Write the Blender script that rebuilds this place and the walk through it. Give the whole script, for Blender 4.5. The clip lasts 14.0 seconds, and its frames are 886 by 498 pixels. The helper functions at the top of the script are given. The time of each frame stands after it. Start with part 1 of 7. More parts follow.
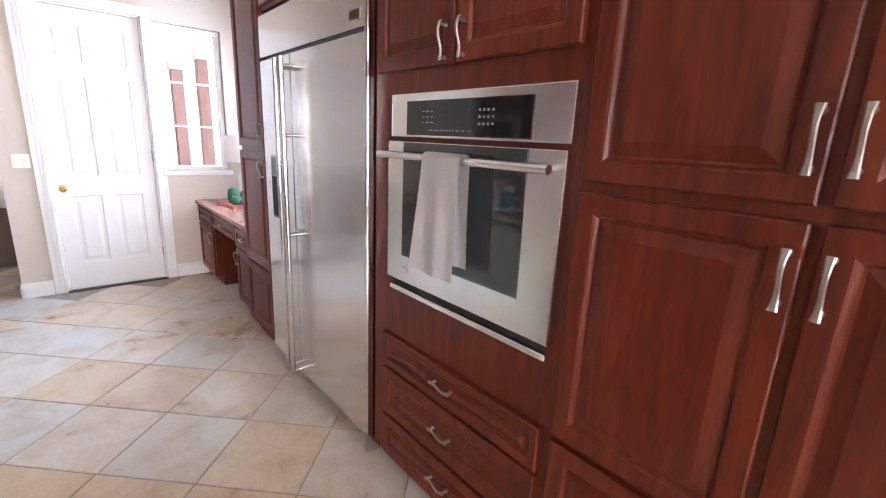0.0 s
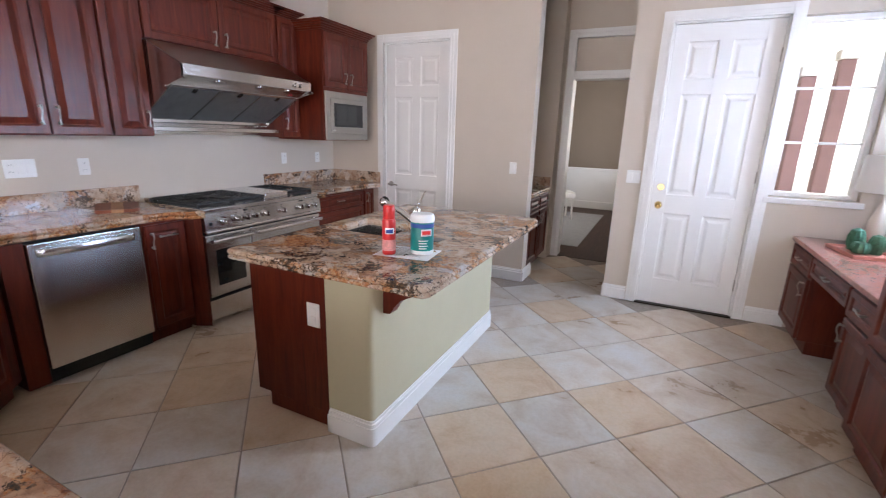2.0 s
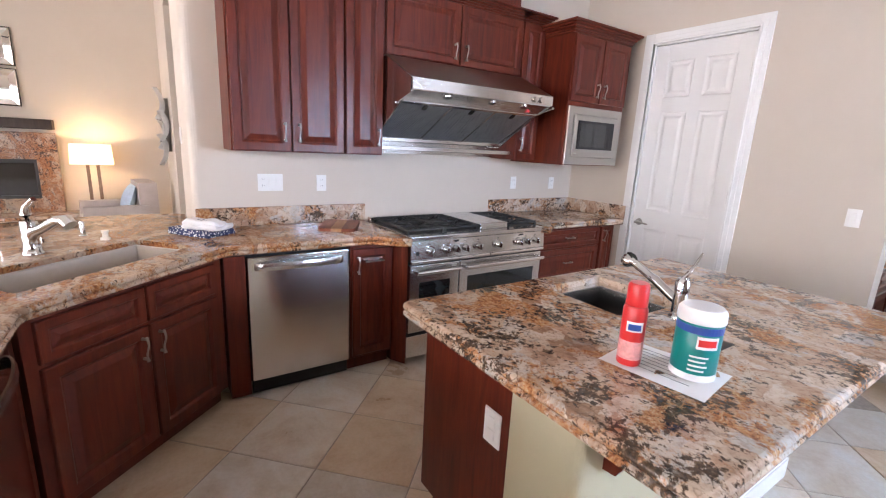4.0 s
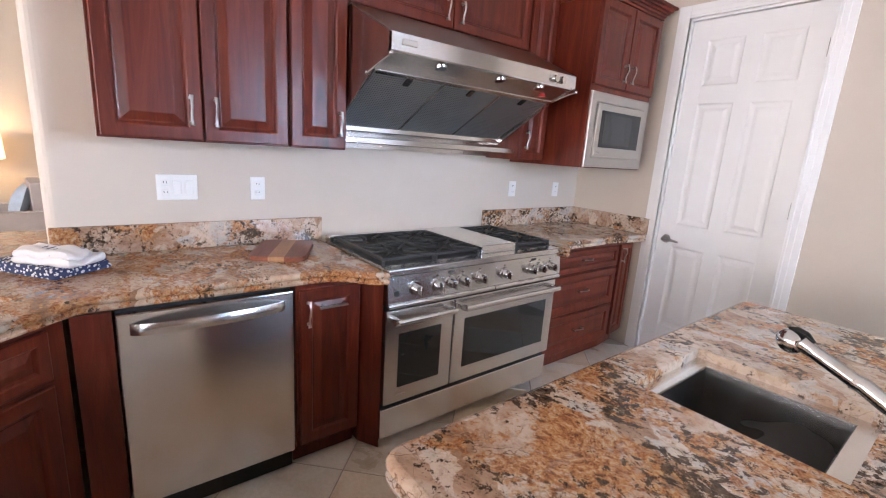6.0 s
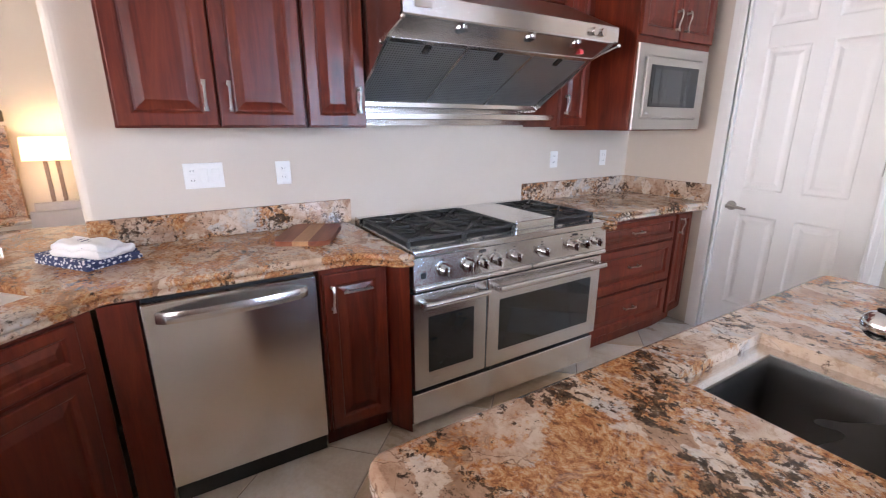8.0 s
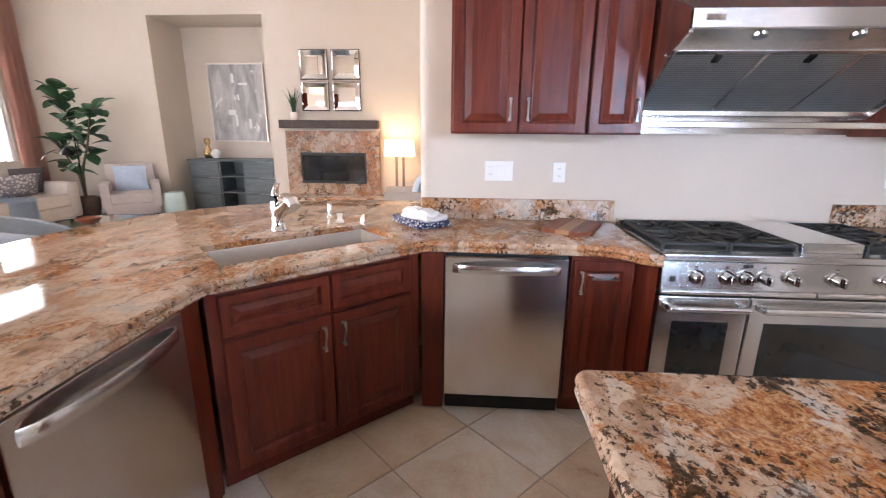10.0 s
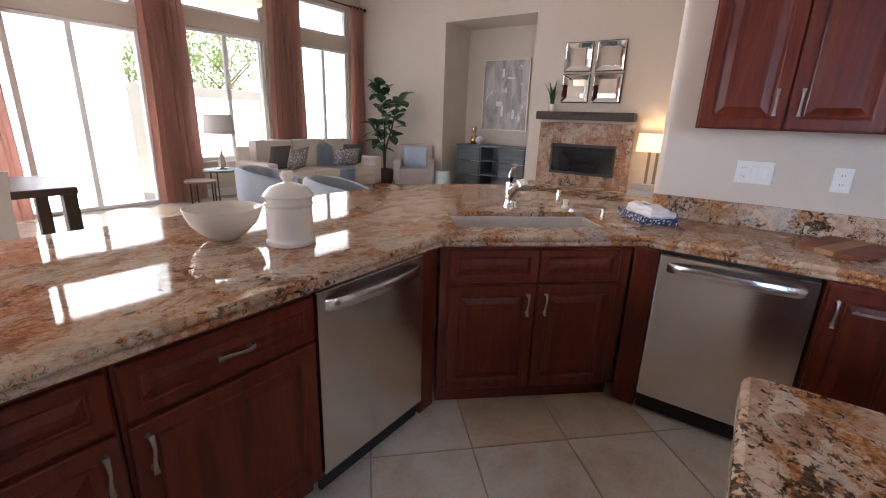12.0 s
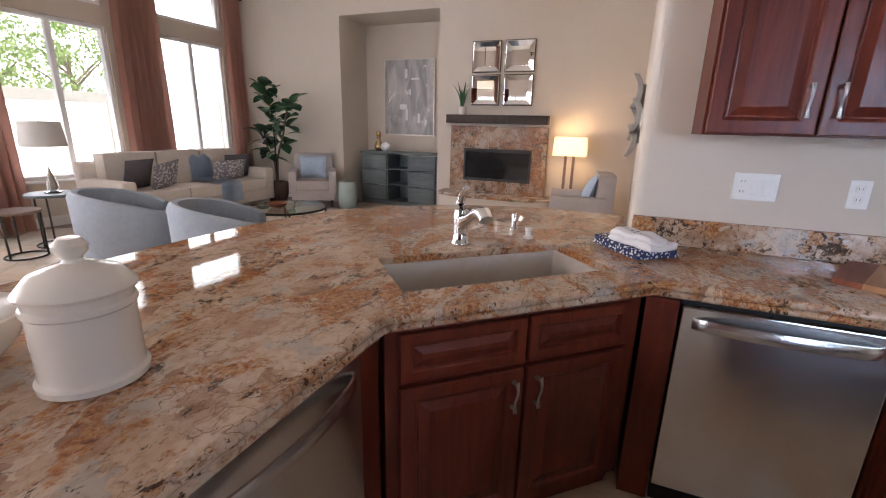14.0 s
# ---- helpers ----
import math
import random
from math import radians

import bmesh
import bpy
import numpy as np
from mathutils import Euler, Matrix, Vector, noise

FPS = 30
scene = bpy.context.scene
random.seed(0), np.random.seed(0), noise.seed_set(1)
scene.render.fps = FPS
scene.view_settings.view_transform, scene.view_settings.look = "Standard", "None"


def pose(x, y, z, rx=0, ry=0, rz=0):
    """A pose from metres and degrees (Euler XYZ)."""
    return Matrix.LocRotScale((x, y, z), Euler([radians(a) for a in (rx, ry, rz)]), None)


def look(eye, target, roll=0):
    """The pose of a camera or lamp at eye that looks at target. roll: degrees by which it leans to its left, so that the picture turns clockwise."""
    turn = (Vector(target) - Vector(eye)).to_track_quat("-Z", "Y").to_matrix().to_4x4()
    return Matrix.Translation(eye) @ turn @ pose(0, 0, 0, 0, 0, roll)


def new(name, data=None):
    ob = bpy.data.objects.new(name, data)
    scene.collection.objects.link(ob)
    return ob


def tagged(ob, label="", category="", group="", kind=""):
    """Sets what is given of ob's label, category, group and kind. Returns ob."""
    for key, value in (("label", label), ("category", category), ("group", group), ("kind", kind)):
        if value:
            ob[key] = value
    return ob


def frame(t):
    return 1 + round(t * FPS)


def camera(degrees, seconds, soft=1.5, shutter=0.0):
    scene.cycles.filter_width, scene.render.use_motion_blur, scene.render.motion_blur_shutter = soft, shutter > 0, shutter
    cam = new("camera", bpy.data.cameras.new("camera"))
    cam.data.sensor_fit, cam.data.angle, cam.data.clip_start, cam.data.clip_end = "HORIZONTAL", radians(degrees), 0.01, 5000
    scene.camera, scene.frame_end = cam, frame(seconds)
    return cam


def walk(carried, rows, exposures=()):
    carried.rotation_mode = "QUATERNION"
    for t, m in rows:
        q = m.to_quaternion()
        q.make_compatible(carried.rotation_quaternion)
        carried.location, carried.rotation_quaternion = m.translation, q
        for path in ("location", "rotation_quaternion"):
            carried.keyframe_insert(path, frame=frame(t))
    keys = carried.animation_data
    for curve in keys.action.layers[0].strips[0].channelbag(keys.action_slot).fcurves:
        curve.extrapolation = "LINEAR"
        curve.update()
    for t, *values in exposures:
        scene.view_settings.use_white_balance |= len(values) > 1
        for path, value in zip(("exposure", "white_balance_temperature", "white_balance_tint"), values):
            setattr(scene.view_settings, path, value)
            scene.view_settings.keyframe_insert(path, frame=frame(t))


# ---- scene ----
cam = camera(90.4, 14.0, soft=1.1, shutter=0.12)
PATH = [
    (0, (-0.128, 1.586, 1.506), (1.141, 3.053, 1.021), 2.5),
    (0.5, (-0.035, 1.772, 1.487), (0.937, 3.436, 0.951), 0.5),
    (1, (0.046, 1.941, 1.507), (0.253, 3.855, 0.966), 0.5),
    (1.5, (-0.047, 2.098, 1.496), (-0.452, 3.983, 0.965), 1.2),
    (2, (-0.168, 2.265, 1.507), (-1.01, 4.007, 1.001), 1.7),
    (2.5, (-0.212, 2.457, 1.495), (-1.516, 3.897, 1.02), 0.3),
    (3, (-0.248, 2.625, 1.513), (-1.792, 3.811, 1.056), 1.6),
    (3.2, (-0.299, 2.665, 1.512), (-1.892, 3.784, 1.054), 1.7),
    (5.3, (-1.315, 3.289, 1.494), (-2.925, 4.39, 1.054), 3.8),
    (5.5, (-1.374, 3.289, 1.475), (-2.946, 4.45, 1.049), 3.9),
    (6, (-1.482, 3.342, 1.463), (-3.01, 4.556, 1.024), 3.8),
    (6.5, (-1.541, 3.482, 1.441), (-3.015, 4.749, 0.973), 0.3),
    (7, (-1.534, 3.557, 1.445), (-2.989, 4.833, 0.937), -0.2),
    (7.2, (-1.545, 3.552, 1.439), (-2.99, 4.833, 0.919), -0.4),
    (9.3, (-1.328, 3.46, 1.447), (-3.238, 3.643, 0.884), -0.7),
    (9.5, (-1.29, 3.471, 1.454), (-3.205, 3.606, 0.893), -1.3),
    (10, (-1.167, 3.464, 1.436), (-3.096, 3.345, 0.923), 0.5),
    (10.5, (-1.022, 3.487, 1.43), (-2.865, 2.921, 0.901), 2.9),
    (11, (-0.968, 3.616, 1.415), (-2.635, 2.661, 0.859), 2.6),
    (11.5, (-0.947, 3.69, 1.42), (-2.514, 2.588, 0.845), 1.9),
    (12, (-0.989, 3.65, 1.434), (-2.559, 2.55, 0.865), 2.0),
    (12.5, (-1.047, 3.471, 1.443), (-2.711, 2.506, 0.894), 4.1),
    (13, (-1.138, 3.319, 1.434), (-2.835, 2.41, 0.892), 4.4),
    (13.5, (-1.382, 3.21, 1.442), (-3.101, 2.342, 0.902), 1.6),
    (14, (-1.574, 3.108, 1.441), (-3.357, 2.383, 0.899), 1.4),
]
walk(cam, [(t, look(eye, target, roll)) for t, eye, target, roll in PATH], exposures=[(0, 0.5), (0.5, 0.4), (1, 0.0), (1.5, -0.12), (2.5, -0.02), (3.2, 0.25), (5.5, 0.43), (7.2, 0.43), (9.5, 0.55), (10, 0.6), (10.5, 0.25), (11, -0.33), (13, -0.33), (14, -0.3)])

# ---- light and sky ----
world = bpy.data.worlds.new("World")
scene.world = world
world.use_nodes = True
wn = world.node_tree
sky = wn.nodes.new("ShaderNodeTexSky")
sky.sky_type, sky.sun_disc = "NISHITA", False
sky.sun_elevation, sky.sun_rotation = radians(68), radians(49)
wn.links.new(sky.outputs[0], wn.nodes["Background"].inputs[0])
wn.nodes["Background"].inputs[1].default_value = 0.15
sun = new("sun", bpy.data.lights.new("sun", "SUN"))
sun.data.energy, sun.data.angle, sun.data.color = 5.0, radians(0.6), (1.0, 0.93, 0.82)
sun.matrix_world = look((8, 7, 27), (0, 0, 0))


def window_light(x, y, z, w, h, rz, watts, color=(0.95, 0.91, 1.0)):
    lamp = new("window_daylight", bpy.data.lights.new("window_daylight", "AREA"))
    lamp.data.shape, lamp.data.size, lamp.data.size_y = "RECTANGLE", w, h
    lamp.data.energy, lamp.data.color = watts, color
    lamp.matrix_world = pose(x, y, z, 90, 0, rz)
    lamp.visible_camera = True
    return lamp


# ---- materials ----
MATS = {}


def nodes_of(name, rough=0.5, metal=0.0):
    m = bpy.data.materials.new(name)
    m.use_nodes = True
    nt = m.node_tree
    b = nt.nodes["Principled BSDF"]
    b.inputs["Roughness"].default_value = rough
    b.inputs["Metallic"].default_value = metal
    MATS[name] = m
    return m, nt, b


def noise_tex(nt, scale, detail=4.0, rough=0.55, distort=0.0, vec=None):
    n = nt.nodes.new("ShaderNodeTexNoise")
    n.inputs["Scale"].default_value = scale
    n.inputs["Detail"].default_value = detail
    n.inputs["Roughness"].default_value = rough
    n.inputs["Distortion"].default_value = distort
    if vec is not None:
        nt.links.new(vec, n.inputs["Vector"])
    return n.outputs[0]


def ramp(nt, fac, stops):
    r = nt.nodes.new("ShaderNodeValToRGB")
    while len(r.color_ramp.elements) < len(stops):
        r.color_ramp.elements.new(0.5)
    for e, (p, c) in zip(r.color_ramp.elements, stops):
        e.position = p
        e.color = (*c, 1.0) if len(c) == 3 else c
    nt.links.new(fac, r.inputs[0])
    return r.outputs[0]


def mix(nt, fac, a, b, kind="MIX"):
    m = nt.nodes.new("ShaderNodeMix")
    m.data_type, m.blend_type = "RGBA", kind
    for sock, v in ((m.inputs[0], fac), (m.inputs[6], a), (m.inputs[7], b)):
        if hasattr(v, "is_output"):
            nt.links.new(v, sock)
        elif isinstance(v, (int, float)):
            sock.default_value = v
        else:
            sock.default_value = (*v, 1.0)
    return m.outputs[2]


def world_pos(nt, scale=(1, 1, 1), rot=(0, 0, 0), obj=False):
    if obj:
        src = nt.nodes.new("ShaderNodeTexCoord").outputs["Object"]
    else:
        src = nt.nodes.new("ShaderNodeNewGeometry").outputs["Position"]
    mp = nt.nodes.new("ShaderNodeMapping")
    mp.inputs["Scale"].default_value = scale
    mp.inputs["Rotation"].default_value = rot
    nt.links.new(src, mp.inputs["Vector"])
    return mp.outputs[0]


def bump(nt, b, height, strength=0.2, dist=0.01):
    n = nt.nodes.new("ShaderNodeBump")
    n.inputs["Strength"].default_value = strength
    n.inputs["Distance"].default_value = dist
    nt.links.new(height, n.inputs["Height"])
    nt.links.new(n.outputs[0], b.inputs["Normal"])


def plain(name, color, rough=0.5, metal=0.0, vary=0.06, scale=9.0, bumpy=0.0, bscale=120.0, spec=None, coat=0.0):
    m, nt, b = nodes_of(name, rough, metal)
    p = world_pos(nt)
    c2 = tuple(min(1.0, x * (1 + vary)) for x in color)
    c1 = tuple(x * (1 - vary) for x in color)
    col = ramp(nt, noise_tex(nt, scale, 5, 0.6, 0.3, p), [(0.3, c1), (0.7, c2)])
    nt.links.new(col, b.inputs["Base Color"])
    rr = nt.nodes.new("ShaderNodeMapRange")
    rr.inputs["To Min"].default_value, rr.inputs["To Max"].default_value = max(0.02, rough * 0.85), min(1, rough * 1.15)
    nt.links.new(noise_tex(nt, scale * 2.7, 4, 0.6, 0.0, p), rr.inputs[0])
    nt.links.new(rr.outputs[0], b.inputs["Roughness"])
    if bumpy:
        bump(nt, b, noise_tex(nt, bscale, 3, 0.6, 0.0, p), bumpy, 0.004)
    if spec is not None:
        b.inputs["Specular IOR Level"].default_value = spec
    if coat:
        b.inputs["Coat Weight"].default_value = coat
        b.inputs["Coat Roughness"].default_value = 0.12
    return m


def wood(name, dark, mid, light, rough=0.32, grain=(9.0, 9.0, 0.9), coat=0.25):
    m, nt, b = nodes_of(name, rough)
    p = world_pos(nt, grain, obj=True)
    info = nt.nodes.new("ShaderNodeObjectInfo")
    add = nt.nodes.new("ShaderNodeVectorMath")
    add.operation = "MULTIPLY_ADD"
    nt.links.new(info.outputs["Random"], add.inputs[0])
    add.inputs[1].default_value = (31.0, 17.0, 23.0)
    nt.links.new(p, add.inputs[2])
    base = noise_tex(nt, 2.2, 6, 0.62, 1.1, add.outputs[0])
    fine = noise_tex(nt, 16.0, 5, 0.7, 0.4, add.outputs[0])
    c = ramp(nt, base, [(0.25, dark), (0.5, mid), (0.78, light)])
    f = ramp(nt, fine, [(0.35, (0.72, 0.72, 0.72)), (0.65, (1, 1, 1))])
    c = mix(nt, 0.35, c, f, "MULTIPLY")
    tone = ramp(nt, info.outputs["Random"], [(0.0, (0.86, 0.86, 0.86)), (1.0, (1, 1, 1))])
    nt.links.new(mix(nt, 1.0, c, tone, "MULTIPLY"), b.inputs["Base Color"])
    b.inputs["Coat Weight"].default_value = coat
    b.inputs["Coat Roughness"].default_value = 0.16
    b.inputs["Specular IOR Level"].default_value = 0.26
    bump(nt, b, fine, 0.06, 0.002)
    return m


def granite(name, dark=0.0, gold=0.0, stretch=1.0, rough=0.07, swirl=0.0, tint=(1, 1, 1), grey=0.5):
    """Cream and rose stone: cracked pale patches, granular gold zones, clusters of dark flakes, grey quartz."""
    m, nt, b = nodes_of(name, rough)
    p = world_pos(nt, (1.0, 1.0, 1.0), (0.2, 0.1, 0.5))
    st = world_pos(nt, (1.0, stretch, 1.1), (0.0, 0.0, -0.45))

    def math_node(kind, a, k, c=0.0):
        x = nt.nodes.new("ShaderNodeMath")
        x.operation = kind
        for sock, v in zip(x.inputs, (a, k, c)):
            if hasattr(v, "is_output"):
                nt.links.new(v, sock)
            else:
                sock.default_value = v
        return x.outputs[0]

    def mask(value, lo, hi, top=1.0):
        return ramp(nt, value, [(lo, (0, 0, 0)), (hi, (top, top, top))])

    def warped(src, scale, amount):
        n = nt.nodes.new("ShaderNodeTexNoise")
        n.inputs["Scale"].default_value, n.inputs["Detail"].default_value = scale, 5.0
        nt.links.new(src, n.inputs["Vector"])
        w = nt.nodes.new("ShaderNodeVectorMath")
        w.operation = "MULTIPLY_ADD"
        nt.links.new(n.outputs[1], w.inputs[0])
        w.inputs[1].default_value = (amount, amount, amount)
        nt.links.new(src, w.inputs[2])
        return w.outputs[0]

    def cells(scale, vec, feature="F1"):
        v = nt.nodes.new("ShaderNodeTexVoronoi")
        v.feature = feature
        v.inputs["Scale"].default_value = scale
        nt.links.new(vec, v.inputs["Vector"])
        if feature != "F1":
            return v.outputs["Distance"]
        sp = nt.nodes.new("ShaderNodeSeparateColor")
        nt.links.new(v.outputs["Color"], sp.inputs[0])
        return sp.outputs

    def grit(scale, vec, rough=0.76):
        return noise_tex(nt, scale, 8, rough, 0.0, vec)

    flow = warped(st, 2.4, 0.25 + swirl)
    # pale ground: rose, cream and grey patches with ragged borders
    patch = cells(12.0, warped(flow, 14.0, 0.09))
    soft = noise_tex(nt, 5.0, 8, 0.66, 0.5, flow)
    tone = math_node("MULTIPLY_ADD", patch[0], 0.42, math_node("MULTIPLY_ADD", soft, 1.1, -0.26))
    c = ramp(nt, tone, [(0.20, (0.33, 0.20, 0.13)), (0.32, (0.50, 0.33, 0.235)), (0.46, (0.605, 0.47, 0.365)), (0.60, (0.68, 0.55, 0.45)), (0.74, (0.52, 0.48, 0.45))])
    mott = grit(38.0, p)
    c = mix(nt, 0.75, c, ramp(nt, mott, [(0.34, (0.56, 0.45, 0.38)), (0.50, (1, 1, 1))]), "MULTIPLY")
    # thin brown cracks
    crack = cells(15.0, warped(flow, 9.0, 0.15), "DISTANCE_TO_EDGE")
    line = ramp(nt, crack, [(0.0, (1, 1, 1)), (0.028, (0, 0, 0))])
    some = mask(noise_tex(nt, 7.0, 3, 0.6, 0.4, p), 0.42, 0.56, 0.85)
    c = mix(nt, mix(nt, 1.0, line, some, "MULTIPLY"), c, (0.12, 0.055, 0.028))
    # granular golden and rust zones
    zone = noise_tex(nt, 3.6, 5, 0.62, 0.8, flow)
    grain = grit(48.0, st)
    gz = math_node("MULTIPLY_ADD", grain, 0.55, math_node("ADD", zone, gold - 0.275))
    gcol = ramp(nt, grit(62.0, warped(p, 9.0, 0.1)), [(0.36, (0.10, 0.033, 0.012)), (0.44, (0.29, 0.098, 0.030)), (0.51, (0.47, 0.20, 0.070)), (0.58, (0.57, 0.34, 0.17)), (0.68, (0.62, 0.47, 0.35))])
    c = mix(nt, mask(gz, 0.50, 0.57, 0.92), c, gcol)
    # flakes of black, brown and olive, gathered along the gold
    clump = noise_tex(nt, 4.4, 6, 0.62, 0.8, flow)
    edge_of_gold = math_node("ABSOLUTE", math_node("ADD", zone, gold - 0.53), 0.0)
    flake = grit(44.0, warped(st, 24.0, 0.03), 0.74)
    dk = math_node("MULTIPLY_ADD", flake, 1.15, math_node("ADD", math_node("MULTIPLY", clump, 0.8), math_node("MULTIPLY_ADD", edge_of_gold, -0.7, dark - 0.975)))
    dcol = ramp(nt, grit(55.0, p), [(0.38, (0.018, 0.014, 0.011)), (0.5, (0.055, 0.034, 0.022)), (0.58, (0.13, 0.08, 0.045)), (0.68, (0.22, 0.18, 0.14))])
    dk = math_node("ADD", dk, 0.5)
    c = mix(nt, mask(dk, 0.50, 0.535, 0.95), c, dcol)
    # grey quartz veils
    veil = mask(noise_tex(nt, 6.5, 6, 0.66, 1.0, flow), 0.60, 0.70, grey)
    c = mix(nt, veil, c, ramp(nt, mott, [(0.38, (0.26, 0.24, 0.23)), (0.6, (0.58, 0.56, 0.54))]))
    c = mix(nt, 1.0, c, tint, "MULTIPLY")
    b.inputs["Specular IOR Level"].default_value = 0.42
    nt.links.new(c, b.inputs["Base Color"])
    return m


def steel(name, color=(0.60, 0.59, 0.57), rough=0.26, vertical=True, turn=0.25, upright=False):
    m, nt, b = nodes_of(name, rough, 1.0)
    p = world_pos(nt, (1.0, 1.0, 0.012) if vertical else (0.012, 0.012, 1.0))
    g = noise_tex(nt, 420.0, 3, 0.7, 0.0, p)
    big = noise_tex(nt, 2.0, 3, 0.5, 0.3, world_pos(nt))
    c = ramp(nt, g, [(0.2, tuple(x * 0.99 for x in color)), (0.8, color)])
    nt.links.new(mix(nt, 0.12, c, ramp(nt, big, [(0.3, (0.86, 0.86, 0.86)), (0.7, (1, 1, 1))]), "MULTIPLY"), b.inputs["Base Color"])
    r = nt.nodes.new("ShaderNodeMapRange")
    r.inputs["To Min"].default_value, r.inputs["To Max"].default_value = rough * 0.93, rough * 1.12
    nt.links.new(big, r.inputs[0])
    nt.links.new(r.outputs[0], b.inputs["Roughness"])
    b.inputs["Anisotropic"].default_value = 0.65
    b.inputs["Anisotropic Rotation"].default_value = turn
    if upright:
        up = nt.nodes.new("ShaderNodeCombineXYZ")
        for k, v in enumerate((0.02, 0.03, 1.0)):
            up.inputs[k].default_value = v
        nt.links.new(up.outputs[0], b.inputs["Tangent"])
        b.inputs["Anisotropic"].default_value = 0.85
    return m


def tile_mat(name):
    m, nt, b = nodes_of(name, 0.3)
    info = nt.nodes.new("ShaderNodeObjectInfo")
    geo = nt.nodes.new("ShaderNodeNewGeometry")
    rnd = nt.nodes.new("ShaderNodeMath")
    rnd.operation = "ADD"
    nt.links.new(info.outputs["Random"], rnd.inputs[0])
    nt.links.new(geo.outputs["Random Per Island"], rnd.inputs[1])
    fr = nt.nodes.new("ShaderNodeMath")
    fr.operation = "FRACT"
    nt.links.new(rnd.outputs[0], fr.inputs[0])
    off = nt.nodes.new("ShaderNodeVectorMath")
    off.operation = "MULTIPLY_ADD"
    nt.links.new(fr.outputs[0], off.inputs[0])
    off.inputs[1].default_value = (37.0, 53.0, 11.0)
    nt.links.new(world_pos(nt), off.inputs[2])
    cloud = noise_tex(nt, 3.6, 6, 0.62, 0.5, off.outputs[0])
    c = ramp(nt, cloud, [(0.26, (0.46, 0.36, 0.27)), (0.40, (0.57, 0.48, 0.39)), (0.54, (0.64, 0.58, 0.51)), (0.70, (0.66, 0.64, 0.61))])
    tone = ramp(nt, fr.outputs[0], [(0.0, (0.92, 0.77, 0.60)), (0.25, (1.0, 0.90, 0.78)), (0.5, (1.0, 0.98, 0.95)), (0.75, (0.95, 0.96, 0.96)), (1.0, (0.86, 0.88, 0.89))])
    c = mix(nt, 1.0, c, tone, "MULTIPLY")
    fine = noise_tex(nt, 60.0, 4, 0.6, 0.0, off.outputs[0])
    c = mix(nt, 0.35, c, ramp(nt, fine, [(0.35, (0.8, 0.78, 0.75)), (0.6, (1, 1, 1))]), "MULTIPLY")
    nt.links.new(c, b.inputs["Base Color"])
    r = nt.nodes.new("ShaderNodeMapRange")
    r.inputs["To Min"].default_value, r.inputs["To Max"].default_value = 0.24, 0.34
    nt.links.new(cloud, r.inputs[0])
    nt.links.new(r.outputs[0], b.inputs["Roughness"])
    bump(nt, b, noise_tex(nt, 14.0, 5, 0.6, 0.3, off.outputs[0]), 0.05, 0.004)
    return m


def glass_mat(name, color=(1, 1, 1), rough=0.0):
    m, nt, b = nodes_of(name, rough)
    b.inputs["Transmission Weight"].default_value = 1.0
    b.inputs["Base Color"].default_value = (*color, 1)
    b.inputs["IOR"].default_value = 1.45
    return m


def glow(name, color, strength):
    m, nt, b = nodes_of(name, 0.8)
    b.inputs["Base Color"].default_value = (*color, 1)
    b.inputs["Emission Color"].default_value = (*color, 1)
    b.inputs["Emission Strength"].default_value = strength
    return m


wood("cherry", (0.058, 0.0078, 0.0038), (0.118, 0.0168, 0.0068), (0.178, 0.034, 0.0125), 0.40, coat=0.12)
wood("dark_wood", (0.03, 0.018, 0.013), (0.055, 0.034, 0.025), (0.085, 0.055, 0.04), 0.45, coat=0.05)
wood("board_wood", (0.15, 0.04, 0.02), (0.23, 0.07, 0.035), (0.30, 0.10, 0.05), 0.45, (0.9, 9, 9), 0.0)
wood("board_light", (0.34, 0.16, 0.08), (0.42, 0.22, 0.11), (0.50, 0.29, 0.15), 0.45, (0.9, 9, 9), 0.0)
wood("plank_floor", (0.045, 0.022, 0.016), (0.075, 0.038, 0.026), (0.11, 0.06, 0.04), 0.5, (9, 0.9, 9), 0.0)
wood("console_grey", (0.10, 0.12, 0.125), (0.15, 0.175, 0.18), (0.20, 0.225, 0.23), 0.5, (0.9, 0.9, 9), 0.0)
granite("granite", -0.018, 0.0, 1.1, 0.05, tint=(0.88, 0.86, 0.82))
granite("granite_bar", -0.075, 0.0, 1.5, 0.035, swirl=0.16, tint=(0.79, 0.705, 0.615), grey=0.2)
granite("granite_honed", -0.02, 0.0, 1.2, 0.3, tint=(0.66, 0.58, 0.49))
steel("steel", (0.74, 0.73, 0.72), 0.17, False, 0.25, True)
steel("steel_flat", (0.74, 0.73, 0.72), 0.22, False)
steel("steel_dark", (0.30, 0.30, 0.30), 0.35, False)
steel("steel_trim", (0.44, 0.425, 0.40), 0.3, False)
# island basin steel, darkened to put the hollow's shade into its colour
steel("sink_steel", (0.30, 0.295, 0.29), 0.26, False)
tile_mat("tile")
plain("grout", (0.34, 0.29, 0.24), 0.9, vary=0.15, scale=30, bumpy=0.3)
plain("wall_paint", (0.60, 0.525, 0.44), 0.75, vary=0.025, scale=1.5, bumpy=0.10, bscale=90)
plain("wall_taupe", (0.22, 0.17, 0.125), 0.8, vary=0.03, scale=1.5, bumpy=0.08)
plain("island_paint", (0.50, 0.45, 0.30), 0.7, vary=0.03, scale=2.0, bumpy=0.10, bscale=90)
plain("ceiling_paint", (0.74, 0.70, 0.64), 0.85, vary=0.02, scale=1.2, bumpy=0.08)
